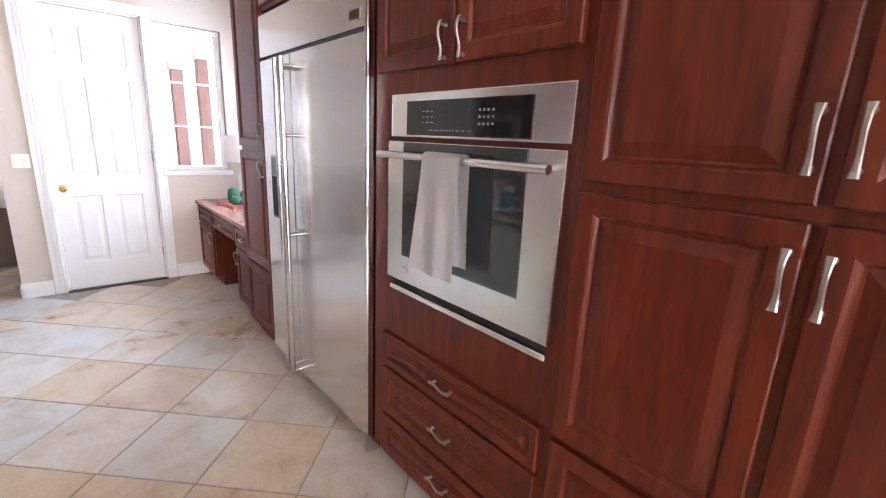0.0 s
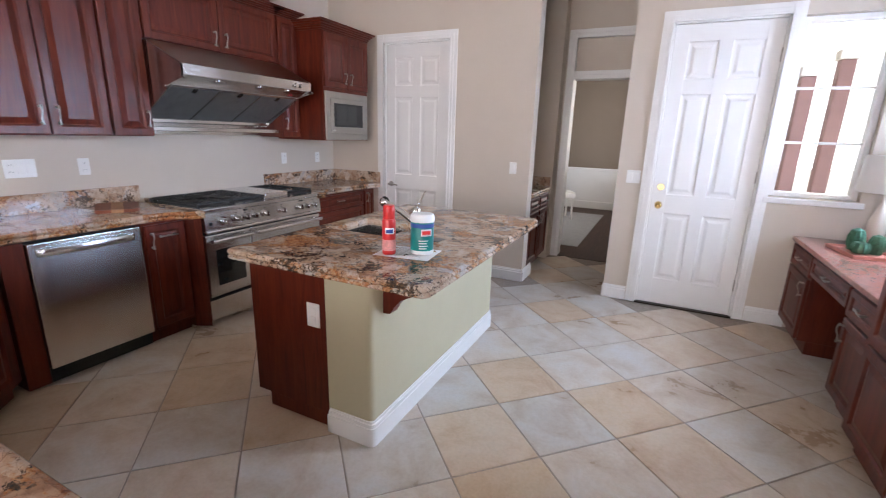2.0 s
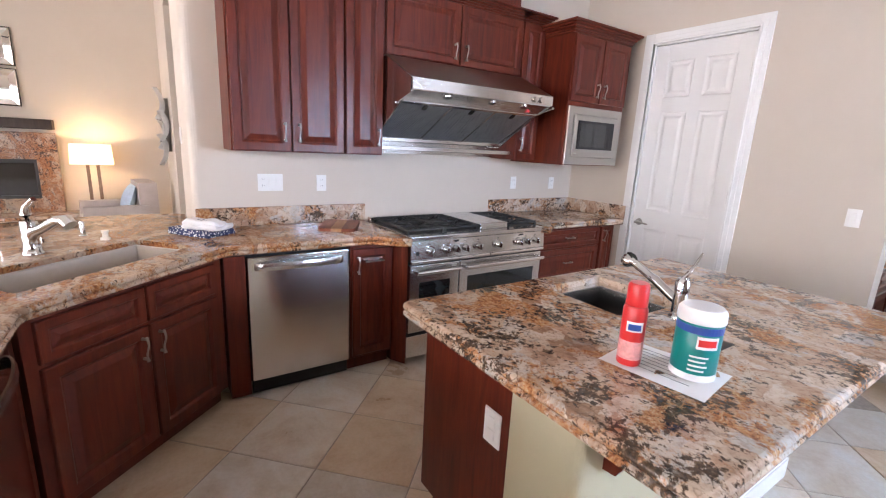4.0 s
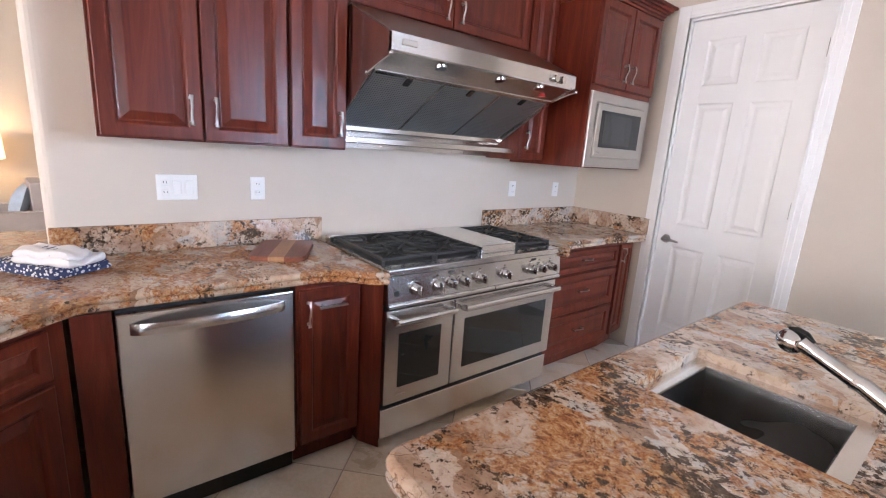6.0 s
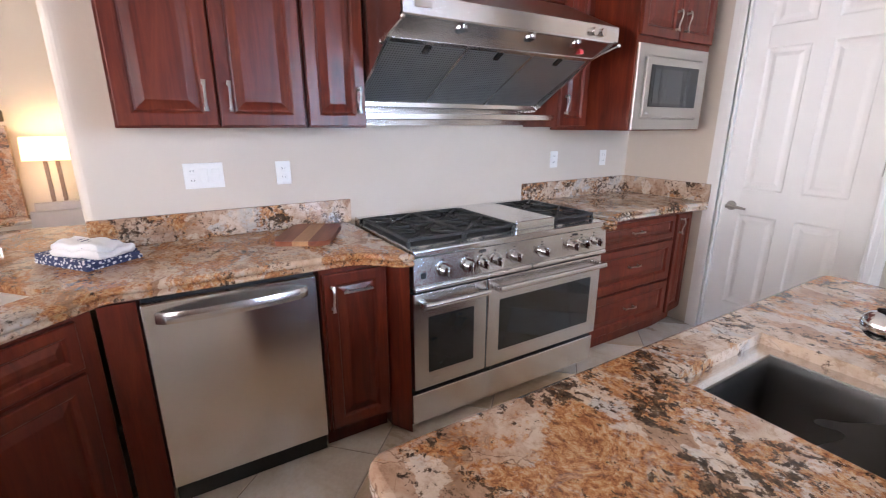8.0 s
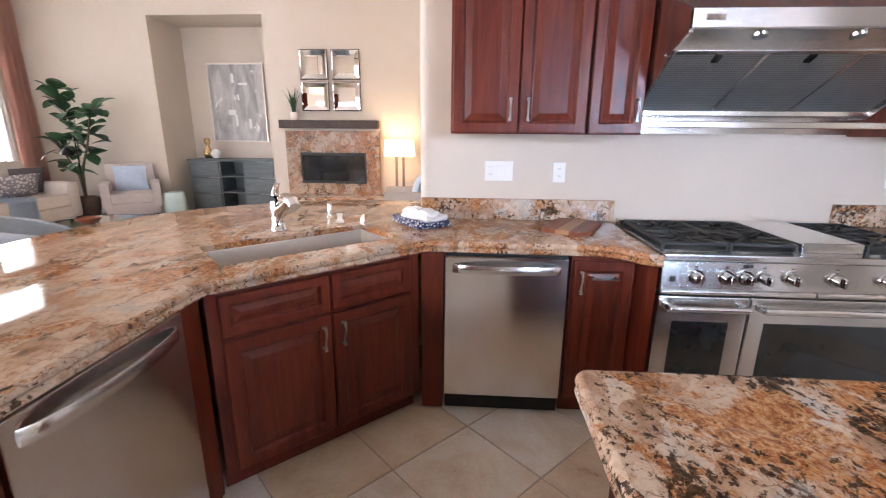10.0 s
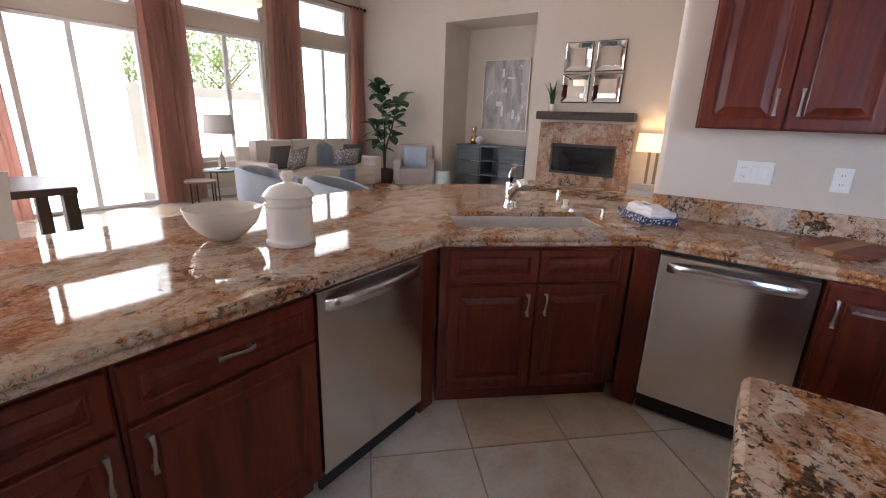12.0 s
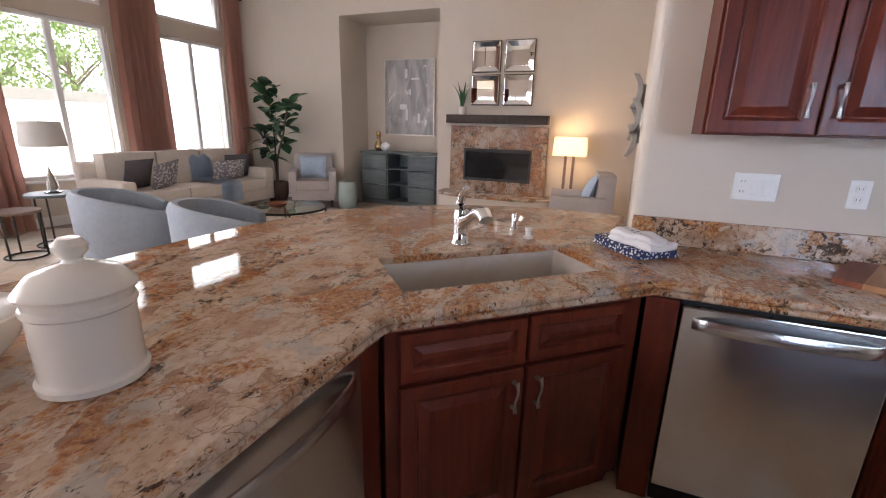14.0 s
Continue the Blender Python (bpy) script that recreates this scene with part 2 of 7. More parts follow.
plain("white_paint", (0.80, 0.79, 0.77), 0.38, vary=0.02, scale=3.0)
plain("white_plastic", (0.80, 0.79, 0.76), 0.35, vary=0.01)
plain("white_ceramic", (0.74, 0.67, 0.58), 0.18, vary=0.02, coat=0.3)
plain("black_iron", (0.018, 0.018, 0.018), 0.55, vary=0.2, bumpy=0.15)
plain("black_gloss", (0.012, 0.012, 0.013), 0.06, vary=0.1)
plain("black_matte", (0.012, 0.011, 0.011), 0.7, vary=0.2)
plain("oven_glass", (0.020, 0.024, 0.026), 0.05, vary=0.2, spec=0.8)
plain("chrome", (0.72, 0.72, 0.72), 0.08, 1.0, vary=0.02)
plain("nickel", (0.38, 0.35, 0.32), 0.36, 1.0, vary=0.05, scale=60)
plain("brass", (0.75, 0.55, 0.22), 0.2, 1.0, vary=0.05)
plain("bronze", (0.06, 0.045, 0.035), 0.4, 0.8, vary=0.1)


# ---- mesh helpers ----
def part(name, bm, material, parent, label="", smooth=False):
    me = bpy.data.meshes.new(name)
    bmesh.ops.recalc_face_normals(bm, faces=bm.faces)
    bm.to_mesh(me)
    bm.free()
    for mt in (material if isinstance(material, (list, tuple)) else [material]):
        me.materials.append(MATS[mt])
    if smooth:
        me.shade_smooth()
        me.set_sharp_from_angle(angle=radians(40))
    ob = new(name, me)
    if parent is not None:
        ob.parent = parent
    if label:
        tagged(ob, label)
    return ob


def thing(name, label, category, m=None, group="", kind=""):
    ob = new(name)
    ob.empty_display_size = 0.1
    if m is not None:
        ob.matrix_world = m
    return tagged(ob, label, category, group, kind)


def box(bm, x0, x1, y0, y1, z0, z1, bev=0.0, seg=1):
    mtx = Matrix.Translation(((x0 + x1) / 2, (y0 + y1) / 2, (z0 + z1) / 2)) @ Matrix.Diagonal((abs(x1 - x0), abs(y1 - y0), abs(z1 - z0), 1))
    r = bmesh.ops.create_cube(bm, size=1.0, matrix=mtx)
    if bev:
        es = list({e for v in r["verts"] for e in v.link_edges})
        bmesh.ops.bevel(bm, geom=es, offset=bev, segments=seg, affect="EDGES", profile=0.6)
    return bm


def boxes(*specs, bev=0.0, seg=1):
    bm = bmesh.new()
    for s in specs:
        box(bm, *s, bev=bev, seg=seg)
    return bm


def cyl(bm, p0, p1, r0, r1=None, seg=16, cap=True):
    p0, p1 = Vector(p0), Vector(p1)
    d = p1 - p0
    m = Matrix.Translation((p0 + p1) / 2) @ d.to_track_quat("Z", "Y").to_matrix().to_4x4()
    bmesh.ops.create_cone(bm, cap_ends=cap, segments=seg, radius1=r0, radius2=r0 if r1 is None else r1, depth=d.length, matrix=m)
    return bm


def tube(bm, pts, r, seg=10):
    """A round bar along points; r a number or one radius a point."""
    pts = [Vector(p) for p in pts]
    rings = []
    up = Vector((0.0, 0.0, 1.0))
    for i, p in enumerate(pts):
        d = (pts[min(i + 1, len(pts) - 1)] - pts[max(i - 1, 0)]).normalized()
        a = d.cross(up)
        if a.length < 1e-3:
            a = d.cross(Vector((1, 0, 0)))
        a.normalize()
        b = d.cross(a)
        rr = r if isinstance(r, (int, float)) else r[i]
        rings.append([bm.verts.new(p + rr * (math.cos(k * math.tau / seg) * a + math.sin(k * math.tau / seg) * b)) for k in range(seg)])
    for r0, r1 in zip(rings, rings[1:]):
        for k in range(seg):
            bm.faces.new((r0[k], r0[(k + 1) % seg], r1[(k + 1) % seg], r1[k]))
    bm.faces.new(rings[0][::-1])
    bm.faces.new(rings[-1])
    return bm


def lathe(bm, profile, seg=40, c=(0, 0, 0)):
    """profile: (radius, z) from the bottom up; closed where the radius is zero."""
    rings = []
    for r, z in profile:
        if r < 1e-5:
            rings.append([bm.verts.new((c[0], c[1], c[2] + z))])
        else:
            rings.append([bm.verts.new((c[0] + r * math.cos(k * math.tau / seg), c[1] + r * math.sin(k * math.tau / seg), c[2] + z)) for k in range(seg)])
    for a, b in zip(rings, rings[1:]):
        for k in range(seg):
            k2 = (k + 1) % seg
            if len(a) == 1 and len(b) == 1:
                continue
            if len(a) == 1:
                bm.faces.new((a[0], b[k2], b[k]))
            elif len(b) == 1:
                bm.faces.new((a[k], a[k2], b[0]))
            else:
                bm.faces.new((a[k], a[k2], b[k2], b[k]))
    return bm


def framed(bm, x0, x1, z0, z1, loops, back):
    """A panel facing -y: nested rectangles of (inset, y), closed by a flat middle, with sides back to y = back."""
    rings = []
    for ins, y in loops:
        rings.append([bm.verts.new((x, y, z)) for x, z in ((x0 + ins, z0 + ins), (x1 - ins, z0 + ins), (x1 - ins, z1 - ins), (x0 + ins, z1 - ins))])
    rear = [bm.verts.new((x, back, z)) for x, z in ((x0, z0), (x1, z0), (x1, z1), (x0, z1))]
    for a, b in zip([rear] + rings, rings):
        for k in range(4):
            bm.faces.new((a[k], a[(k + 1) % 4], b[(k + 1) % 4], b[k]))
    bm.faces.new(rings[-1])
    bm.faces.new(rear[::-1])
    return bm


def raised(bm, x0, x1, z0, z1, t=0.021, rail=0.058):
    """A raised-panel cabinet front standing t proud of y = 0."""
    rail = min(rail, (x1 - x0) * 0.24, (z1 - z0) * 0.27)
    s = rail / 0.058
    return framed(bm, x0, x1, z0, z1, [(0.0, -t + 0.004), (0.004, -t), (rail - 0.012 * s, -t), (rail - 0.006 * s, -t + 0.003), (rail, -t + 0.011), (rail + 0.006 * s, -t + 0.012),
                                       (rail + 0.034 * s, -t + 0.003), (rail + 0.038 * s, -t + 0.002)], 0.0)


def pull(z, x, y=-0.021, length=0.115, vertical=True):
    """A bowed bar pull with flared ends."""
    bm = bmesh.new()
    h = length / 2
    rows = []
    for i in range(13):
        f = i / 12 * 2 - 1
        out = 0.024 + 0.007 * math.sin(f * math.pi) * (1 if vertical else 0.8) + 0.004 * (1 - f * f)
        wd = 0.0048 + 0.0036 * abs(f) ** 3
        a = f * h
        ring = []
        for dw, dt in ((-wd, 0.0), (-wd * 0.6, -0.003), (wd * 0.6, -0.003), (wd, 0.0), (wd * 0.7, 0.003), (-wd * 0.7, 0.003)):
            ring.append(bm.verts.new((x + dw, y - out + dt, z + a) if vertical else (x + a, y - out + dt, z + dw)))
        rows.append(ring)
    for p, q in zip(rows, rows[1:]):
        for k in range(6):
            bm.faces.new((p[k], p[(k + 1) % 6], q[(k + 1) % 6], q[k]))
    bm.faces.new(rows[0][::-1]), bm.faces.new(rows[-1])
    for s in (-1, 1):
        p = (x, y, z + s * h * 0.82) if vertical else (x + s * h * 0.82, y, z)
        q = (p[0], y - 0.026, p[2])
        cyl(bm, p, q, 0.0075, 0.0045, 8)
    return bm


def offset_poly(poly, d):
    """The polygon (counter-clockwise) moved inwards by d."""
    out = []
    n = len(poly)
    for i in range(n):
        p0, p1, p2 = Vector(poly[i - 1]), Vector(poly[i]), Vector(poly[(i + 1) % n])
        e0, e1 = (p1 - p0).normalized(), (p2 - p1).normalized()
        n0, n1 = Vector((-e0.y, e0.x)), Vector((-e1.y, e1.x))
        m = (n0 + n1)
        k = d / max(0.25, (m.dot(n0)))
        out.append(p1 + m * k)
    return out


def rounded(poly, radii, seg=5):
    """Round the corners of a polygon."""
    out = []
    n = len(poly)
    for i, r in enumerate(radii):
        p0, p1, p2 = Vector(poly[i - 1]), Vector(poly[i]), Vector(poly[(i + 1) % n])
        if r <= 0:
            out.append(p1)
            continue
        a, b = (p0 - p1).normalized(), (p2 - p1).normalized()
        for k in range(seg + 1):
            f = k / seg
            out.append(p1 + a * r * (1 - f) ** 2 + b * r * f ** 2)
    return out


def slab(poly, levels, holes=()):
    """A stone top: levels are (z, inset) from the top down; holes are polygons cut straight through."""
    bm = bmesh.new()
    rings = [[bm.verts.new((p.x, p.y, z)) for p in offset_poly(poly, ins)] for z, ins in levels]
    n = len(poly)
    for a, b in zip(rings, rings[1:]):
        for k in range(n):
            bm.faces.new((a[k], b[k], b[(k + 1) % n], a[(k + 1) % n]))
    hr = []
    for h in holes:
        top = [bm.verts.new((p[0], p[1], levels[0][0])) for p in h]
        bot = [bm.verts.new((p[0], p[1], levels[-1][0])) for p in h]
        for k in range(len(h)):
            bm.faces.new((top[k], top[(k + 1) % len(h)], bot[(k + 1) % len(h)], bot[k]))
        hr.append((top, bot))
    for ring, which in ((rings[0], 0), (rings[-1], 1)):
        edges = []
        for loop in [ring] + [h[which] for h in hr]:
            for k in range(len(loop)):
                e = bm.edges.get((loop[k], loop[(k + 1) % len(loop)]))
                edges.append(e if e else bm.edges.new((loop[k], loop[(k + 1) % len(loop)])))
        bmesh.ops.triangle_fill(bm, use_beauty=True, use_dissolve=False, edges=edges)
    return bm


def worktop(name, bm, material, label):
    """A stone top split into its flat slab and its shaped edge."""
    w = thing(name, label, "worktop")
    bm.normal_update()
    edge = bm.copy()
    bmesh.ops.delete(edge, geom=[f for f in edge.faces if abs(f.normal.z) > 0.98], context="FACES")
    bmesh.ops.delete(bm, geom=[f for f in bm.faces if abs(f.normal.z) <= 0.98], context="FACES")
    part("slab", bm, material, w)
    part("shaped_edge", edge, material, w, "double ogee polished stone edge", True)
    return w


OGEE = [(0.0, 0.016), (-0.003, 0.007), (-0.009, 0.002), (-0.017, 0.0), (-0.024, 0.003), (-0.028, 0.010), (-0.031, 0.012), (-0.034, 0.006), (-0.041, 0.001), (-0.049, 0.003), (-0.054, 0.012)]


def structure(name, bm, material, label, category):
    return tagged(part(name, bm, material, None), label, category, kind="structure")


def cushion(bm, x0, x1, y0, y1, z0, z1, puff=0.25, n=6):
    """A soft box: a subdivided cube blown towards an ellipsoid."""
    cx, cy, cz = (x0 + x1) / 2, (y0 + y1) / 2, (z0 + z1) / 2
    hx, hy, hz = (x1 - x0) / 2, (y1 - y0) / 2, (z1 - z0) / 2
    made = {}
    k = n + 1

    def vert(i, j, l):
        if (i, j, l) not in made:
            p = Vector((2 * i / k - 1, 2 * j / k - 1, 2 * l / k - 1))
            s = p.lerp(p.normalized() * 1.2, puff)
            made[i, j, l] = bm.verts.new((cx + s.x * hx, cy + s.y * hy, cz + s.z * hz))
        return made[i, j, l]

    for i in range(k):
        for j in range(k):
            for l in (0, k):
                bm.faces.new((vert(i, j, l), vert(i + 1, j, l), vert(i + 1, j + 1, l), vert(i, j + 1, l)))
                bm.faces.new((vert(i, l, j), vert(i + 1, l, j), vert(i + 1, l, j + 1), vert(i, l, j + 1)))
                bm.faces.new((vert(l, i, j), vert(l, i + 1, j), vert(l, i + 1, j + 1), vert(l, i, j + 1)))
    return bm


# ---- the rooms ----
NY, EX, WX = 6.67, 1.50, -3.85          # kitchen walls: north, east, range wall
FX, SY, LY = -8.45, -3.95, 3.20         # living room: fireplace wall, window wall, north wall
CEIL, T = 4.1, 0.16


def wall_y(name, y, thick, x0, x1, z1, holes, material="wall_paint", label="warm beige painted plaster wall"):
    """A wall along x whose face is at y, with openings (x0, x1, z0, z1) through it."""
    bm = bmesh.new()
    y0, y1 = min(y, y + thick), max(y, y + thick)
    xs = x0
    for a, b, za, zb in sorted(holes):
        if a > xs:
            box(bm, xs, a, y0, y1, 0, z1)
        if za > 0:
            box(bm, a, b, y0, y1, 0, za)
        if zb < z1:
            box(bm, a, b, y0, y1, zb, z1)
        xs = b
    if x1 > xs:
        box(bm, xs, x1, y0, y1, 0, z1)
    return structure(name, bm, material, label, "wall")


floor = structure("floor", boxes((FX - 1.1, EX + 0.2, SY - 0.2, NY + T, -0.2, -0.004)), "grout", "square beige stone tiles laid diagonally with thin grout", "floor")
structure("ceiling", boxes((FX - 1.2, EX + 0.3, SY - 0.3, NY + 6.3, CEIL, CEIL + 0.15)), "ceiling_paint", "plain off-white painted ceiling", "ceiling")

HX0, HX1 = -1.36, -0.53                 # passage opening
DX0, DX1 = -0.235, 0.555                # outside door
PX0, PX1 = -3.09, -2.28                 # pantry door
QX0, QX1, QZ0, QZ1 = 0.64, 1.22, 1.09, 2.44
DH = 2.45
VY0, VY1 = 5.12, 6.50                  # window over the desk
wall_y("wall_north", NY, T, WX - T, EX + T, CEIL, [(PX0, PX1, 0, DH), (HX0, HX1, 0, 3.2), (DX0, DX1, 0, DH), (QX0, QX1, QZ0, QZ1)])
structure("wall_east", boxes((EX, EX + T, SY - T, -2.5, 0, CEIL), (EX, EX + T, 0.5, VY0, 0, CEIL), (EX, EX + T, VY1, NY + T, 0, CEIL), (EX, EX + T, VY0, VY1, 0, QZ0), (EX, EX + T, VY0, VY1, QZ1, CEIL), (EX, EX + T, -2.5, 0.5, 0, 0.65), (EX, EX + T, -2.5, 0.5, 2.55, CEIL)), "wall_paint", "warm beige painted plaster wall", "wall")

# the thick wall behind the range, with a soft rounded end
bm = bmesh.new()
pl = rounded([Vector((WX, NY)), Vector((-4.58, NY)), Vector((-4.58, 3.155)), Vector((WX, 3.155))], [0, 0, 0.04, 0.05], 6)
lo = [bm.verts.new((p.x, p.y, 0)) for p in pl]
hi = [bm.verts.new((p.x, p.y, CEIL)) for p in pl]
for k in range(len(pl)):
    bm.faces.new((lo[k], lo[(k + 1) % len(pl)], hi[(k + 1) % len(pl)], hi[k]))
bm.faces.new(lo[::-1]), bm.faces.new(hi)
structure("wall_range", bm, "wall_paint", "beige plaster wall with rounded end behind the range", "wall")

# living room walls
NI0, NI1, NIZ = -1.69, 0.17, 3.17        # art niche
bm = boxes((FX - T, FX, SY - T, NI0, 0, CEIL), (FX - T, FX, NI1, LY + 3.4, 0, CEIL), (FX - T, FX, NI0, NI1, NIZ, CEIL),
           (FX - 0.95, FX - 0.85, NI0 - T, NI1 + T, 0, NIZ + T), (FX - 0.85, FX - T, NI0 - T, NI0, 0, NIZ + T), (FX - 0.85, FX - T, NI1, NI1 + T, 0, NIZ + T),
           (FX - 0.85, FX - T, NI0, NI1, NIZ, NIZ + T))
structure("wall_fireplace", bm, "wall_paint", "tall beige plaster wall with a recessed niche", "wall")
structure("wall_living_north", boxes((FX, -6.25, LY, LY + T, 0, CEIL), (-6.25, -4.58, LY, LY + T, 2.75, CEIL)), "wall_paint", "beige plaster wall beside a hall opening", "wall")
structure("wall_hall_side", boxes((-6.25 - T, -6.25, LY + T, LY + 3.2, 0, CEIL)), "wall_paint", "beige plaster wall of the side hall", "wall")
structure("wall_hall_end", boxes((-6.25, -4.58, LY + 3.2, LY + 3.36, 0, CEIL)), "wall_paint", "beige plaster wall closing the side hall", "wall")

# windows of the living room
SL0, SL1 = -4.06, -1.30


def south_wall():
    bm = bmesh.new()
    y0, y1 = SY - T, SY
    cols = [(-0.8, 1.1, 0.0, 2.52, 2.80, 3.45), (SL0, SL1, 0.0, 2.52, 2.80, 3.45), (-6.05, -4.67, 0.62, 2.68, 2.93, 3.5), (-8.05, -6.80, 0.62, 2.72, 2.97, 3.52)]
    xs = FX - T
    for a, b, z0, z1, z2, z3 in sorted(cols):
        box(bm, xs, a, y0, y1, 0, CEIL)
        if z0 > 0:
            box(bm, a, b, y0, y1, 0, z0)
        box(bm, a, b, y0, y1, z1, z2)
        box(bm, a, b, y0, y1, z3, CEIL)
        xs = b
    box(bm, xs, EX + T, y0, y1, 0, CEIL)
    structure("wall_south", bm, "wall_paint", "beige plaster wall full of tall windows", "wall")
    return cols


def glazing(name, a, b, z0, z1, y, mulls, label, frame_w=0.05, inner=0.035, glass="pane_glass", bars=()):
    """A white framed window in the plane y, with upright mullions at the given x and bars at z."""
    w = tagged(thing(name, label, "window", Matrix.Translation(((a + b) / 2, y, z0))), kind="structure")
    cx = (a + b) / 2
    hw, h = (b - a) / 2 - 0.003, z1 - z0 - 0.003
    part("window_frame", boxes((-hw, -hw + frame_w, -0.05, 0.05, 0.003, h), (hw - frame_w, hw, -0.05, 0.05, 0.003, h), (-hw + frame_w, hw - frame_w, -0.05, 0.05, 0.003, frame_w), (-hw + frame_w, hw - frame_w, -0.05, 0.05, h - frame_w, h), bev=0.004), "white_paint", w)
    for mx in mulls:
        part("mullion", boxes((mx - cx - inner, mx - cx + inner, -0.035, 0.035, frame_w, h - frame_w), bev=0.004), "white_paint", w)
    for bz in bars:
        part("glazing_bar", boxes((-hw + frame_w, hw - frame_w, -0.012, 0.012, bz - z0 - 0.01, bz - z0 + 0.01)), "white_paint", w)
    edges = [-hw + frame_w] + [m - cx for m in mulls] + [hw - frame_w]
    for e0, e1 in zip(edges, edges[1:]):
        p = part("pane", boxes((e0, e1, -0.004, 0.004, frame_w, h - frame_w)), glass, w)
        p.visible_shadow = False
    return w


glass_mat("pane_glass")
south_cols = south_wall()
k = 1
for a, b, z0, z1, z2, z3 in south_cols:
    mid = [(a + b) / 2] if z0 > 0 or a > -1 else [-3.25, -2.60, -1.95]
    glazing("window_%d" % k, a, b, z0, z1, SY - 0.08, mid, "tall white framed sliding window flooded with daylight" if z0 > 0 else "white framed sliding glass patio door, closed")
    glazing("window_%d" % (k + 1), a, b, z2, z3, SY - 0.08, [] if z0 > 0 or a > -1 else [-2.60], "white framed transom window above the main glazing")
    if z0 > 0:
        structure("trim", boxes((a - 0.04, b + 0.04, SY, SY + 0.06, z0 - 0.035, z0 - 0.002), bev=0.006), "white_paint", "white window sill board", "window sill")
    k += 2
glazing("window_%d" % k, QX0, QX1, QZ0, QZ1, NY + 0.10, [], "narrow white framed kitchen window, bright outside", 0.04, bars=(1.52, 1.93))
structure("trim", boxes((QX0 - 0.03, QX1 + 0.03, NY - 0.022, NY - 0.001, QZ0 - 0.05, QZ0 - 0.004), bev=0.005), "white_paint", "white window sill board", "window sill")

ew = tagged(thing("window_%d" % (k + 1), "wide white framed window in the east wall", "window", pose(EX + 0.08, -1.0, 0.65, 0, 0, 90)), kind="structure")
part("window_frame", boxes((-1.497, -1.44, -0.05, 0.05, 0.003, 1.897), (1.44, 1.497, -0.05, 0.05, 0.003, 1.897), (-1.44, 1.44, -0.05, 0.05, 0.003, 0.06), (-1.44, 1.44, -0.05, 0.05, 1.84, 1.897), bev=0.004), "white_paint", ew)
part("mullion", boxes((-0.035, 0.035, -0.035, 0.035, 0.06, 1.84)), "white_paint", ew)
for e0, e1 in ((-1.44, -0.035), (0.035, 1.44)):
    part("pane", boxes((e0, e1, -0.004, 0.004, 0.06, 1.84)), "pane_glass", ew).visible_shadow = False

dw_ = tagged(thing("window_%d" % (k + 2), "white framed window in the east wall over the desk", "window", pose(EX + 0.08, (VY0 + VY1) / 2, QZ0, 0, 0, 90)), kind="structure")
hw, h = (VY1 - VY0) / 2 - 0.003, QZ1 - QZ0 - 0.003
part("window_frame", boxes((-hw, -hw + 0.04, -0.05, 0.05, 0.003, h), (hw - 0.04, hw, -0.05, 0.05, 0.003, h), (-hw + 0.04, hw - 0.04, -0.05, 0.05, 0.003, 0.04), (-hw + 0.04, hw - 0.04, -0.05, 0.05, h - 0.04, h), bev=0.004), "white_paint", dw_)
part("mullion", boxes((-0.025, 0.025, -0.03, 0.03, 0.04, h - 0.04)), "white_paint", dw_)
for e0, e1 in ((-hw + 0.04, -0.025), (0.025, hw - 0.04)):
    part("pane", boxes((e0, e1, -0.004, 0.004, 0.04, h - 0.04)), "pane_glass", dw_).visible_shadow = False

# baseboards
def base_run(x0, y0, x1, y1, side, h=0.135, t=0.016):
    """A stepped white baseboard along a wall; side: the way it stands off the wall."""
    bm = bmesh.new()
    dx, dy = x1 - x0, y1 - y0
    if abs(dx) > abs(dy):
        s = side
        box(bm, x0, x1, y0 + 0.001 * s, y0 + t * s, 0.001, h * 0.75, 0.002)
        box(bm, x0, x1, y0 + 0.001 * s, y0 + t * 0.7 * s, h * 0.75, h * 0.9, 0.002)
        box(bm, x0, x1, y0 + 0.001 * s, y0 + t * 0.45 * s, h * 0.9, h, 0.002)
    else:
        s = side
        box(bm, x0 + 0.001 * s, x0 + t * s, y0, y1, 0.001, h * 0.75, 0.002)
        box(bm, x0 + 0.001 * s, x0 + t * 0.7 * s, y0, y1, h * 0.75, h * 0.9, 0.002)
        box(bm, x0 + 0.001 * s, x0 + t * 0.45 * s, y0, y1, h * 0.9, h, 0.002)
    structure("baseboard", bm, "white_paint", "white stepped baseboard along the wall", "baseboard")


base_run(PX1 + 0.09, NY, HX0, NY, -1)
base_run(HX1, NY, DX0 - 0.09, NY, -1)
base_run(DX1 + 0.09, NY, 0.93, NY, -1)
base_run(FX, SY, FX, NI0, 1)
base_run(FX, 2.3, FX, LY, 1)
base_run(FX, SY, SL0, SY, 1)
base_run(FX, LY, -6.25, LY, -1)
base_run(HX0, NY + 0.001, HX0, 7.0, 1)
base_run(HX1, NY + 0.001, HX1, NY + T, -1)


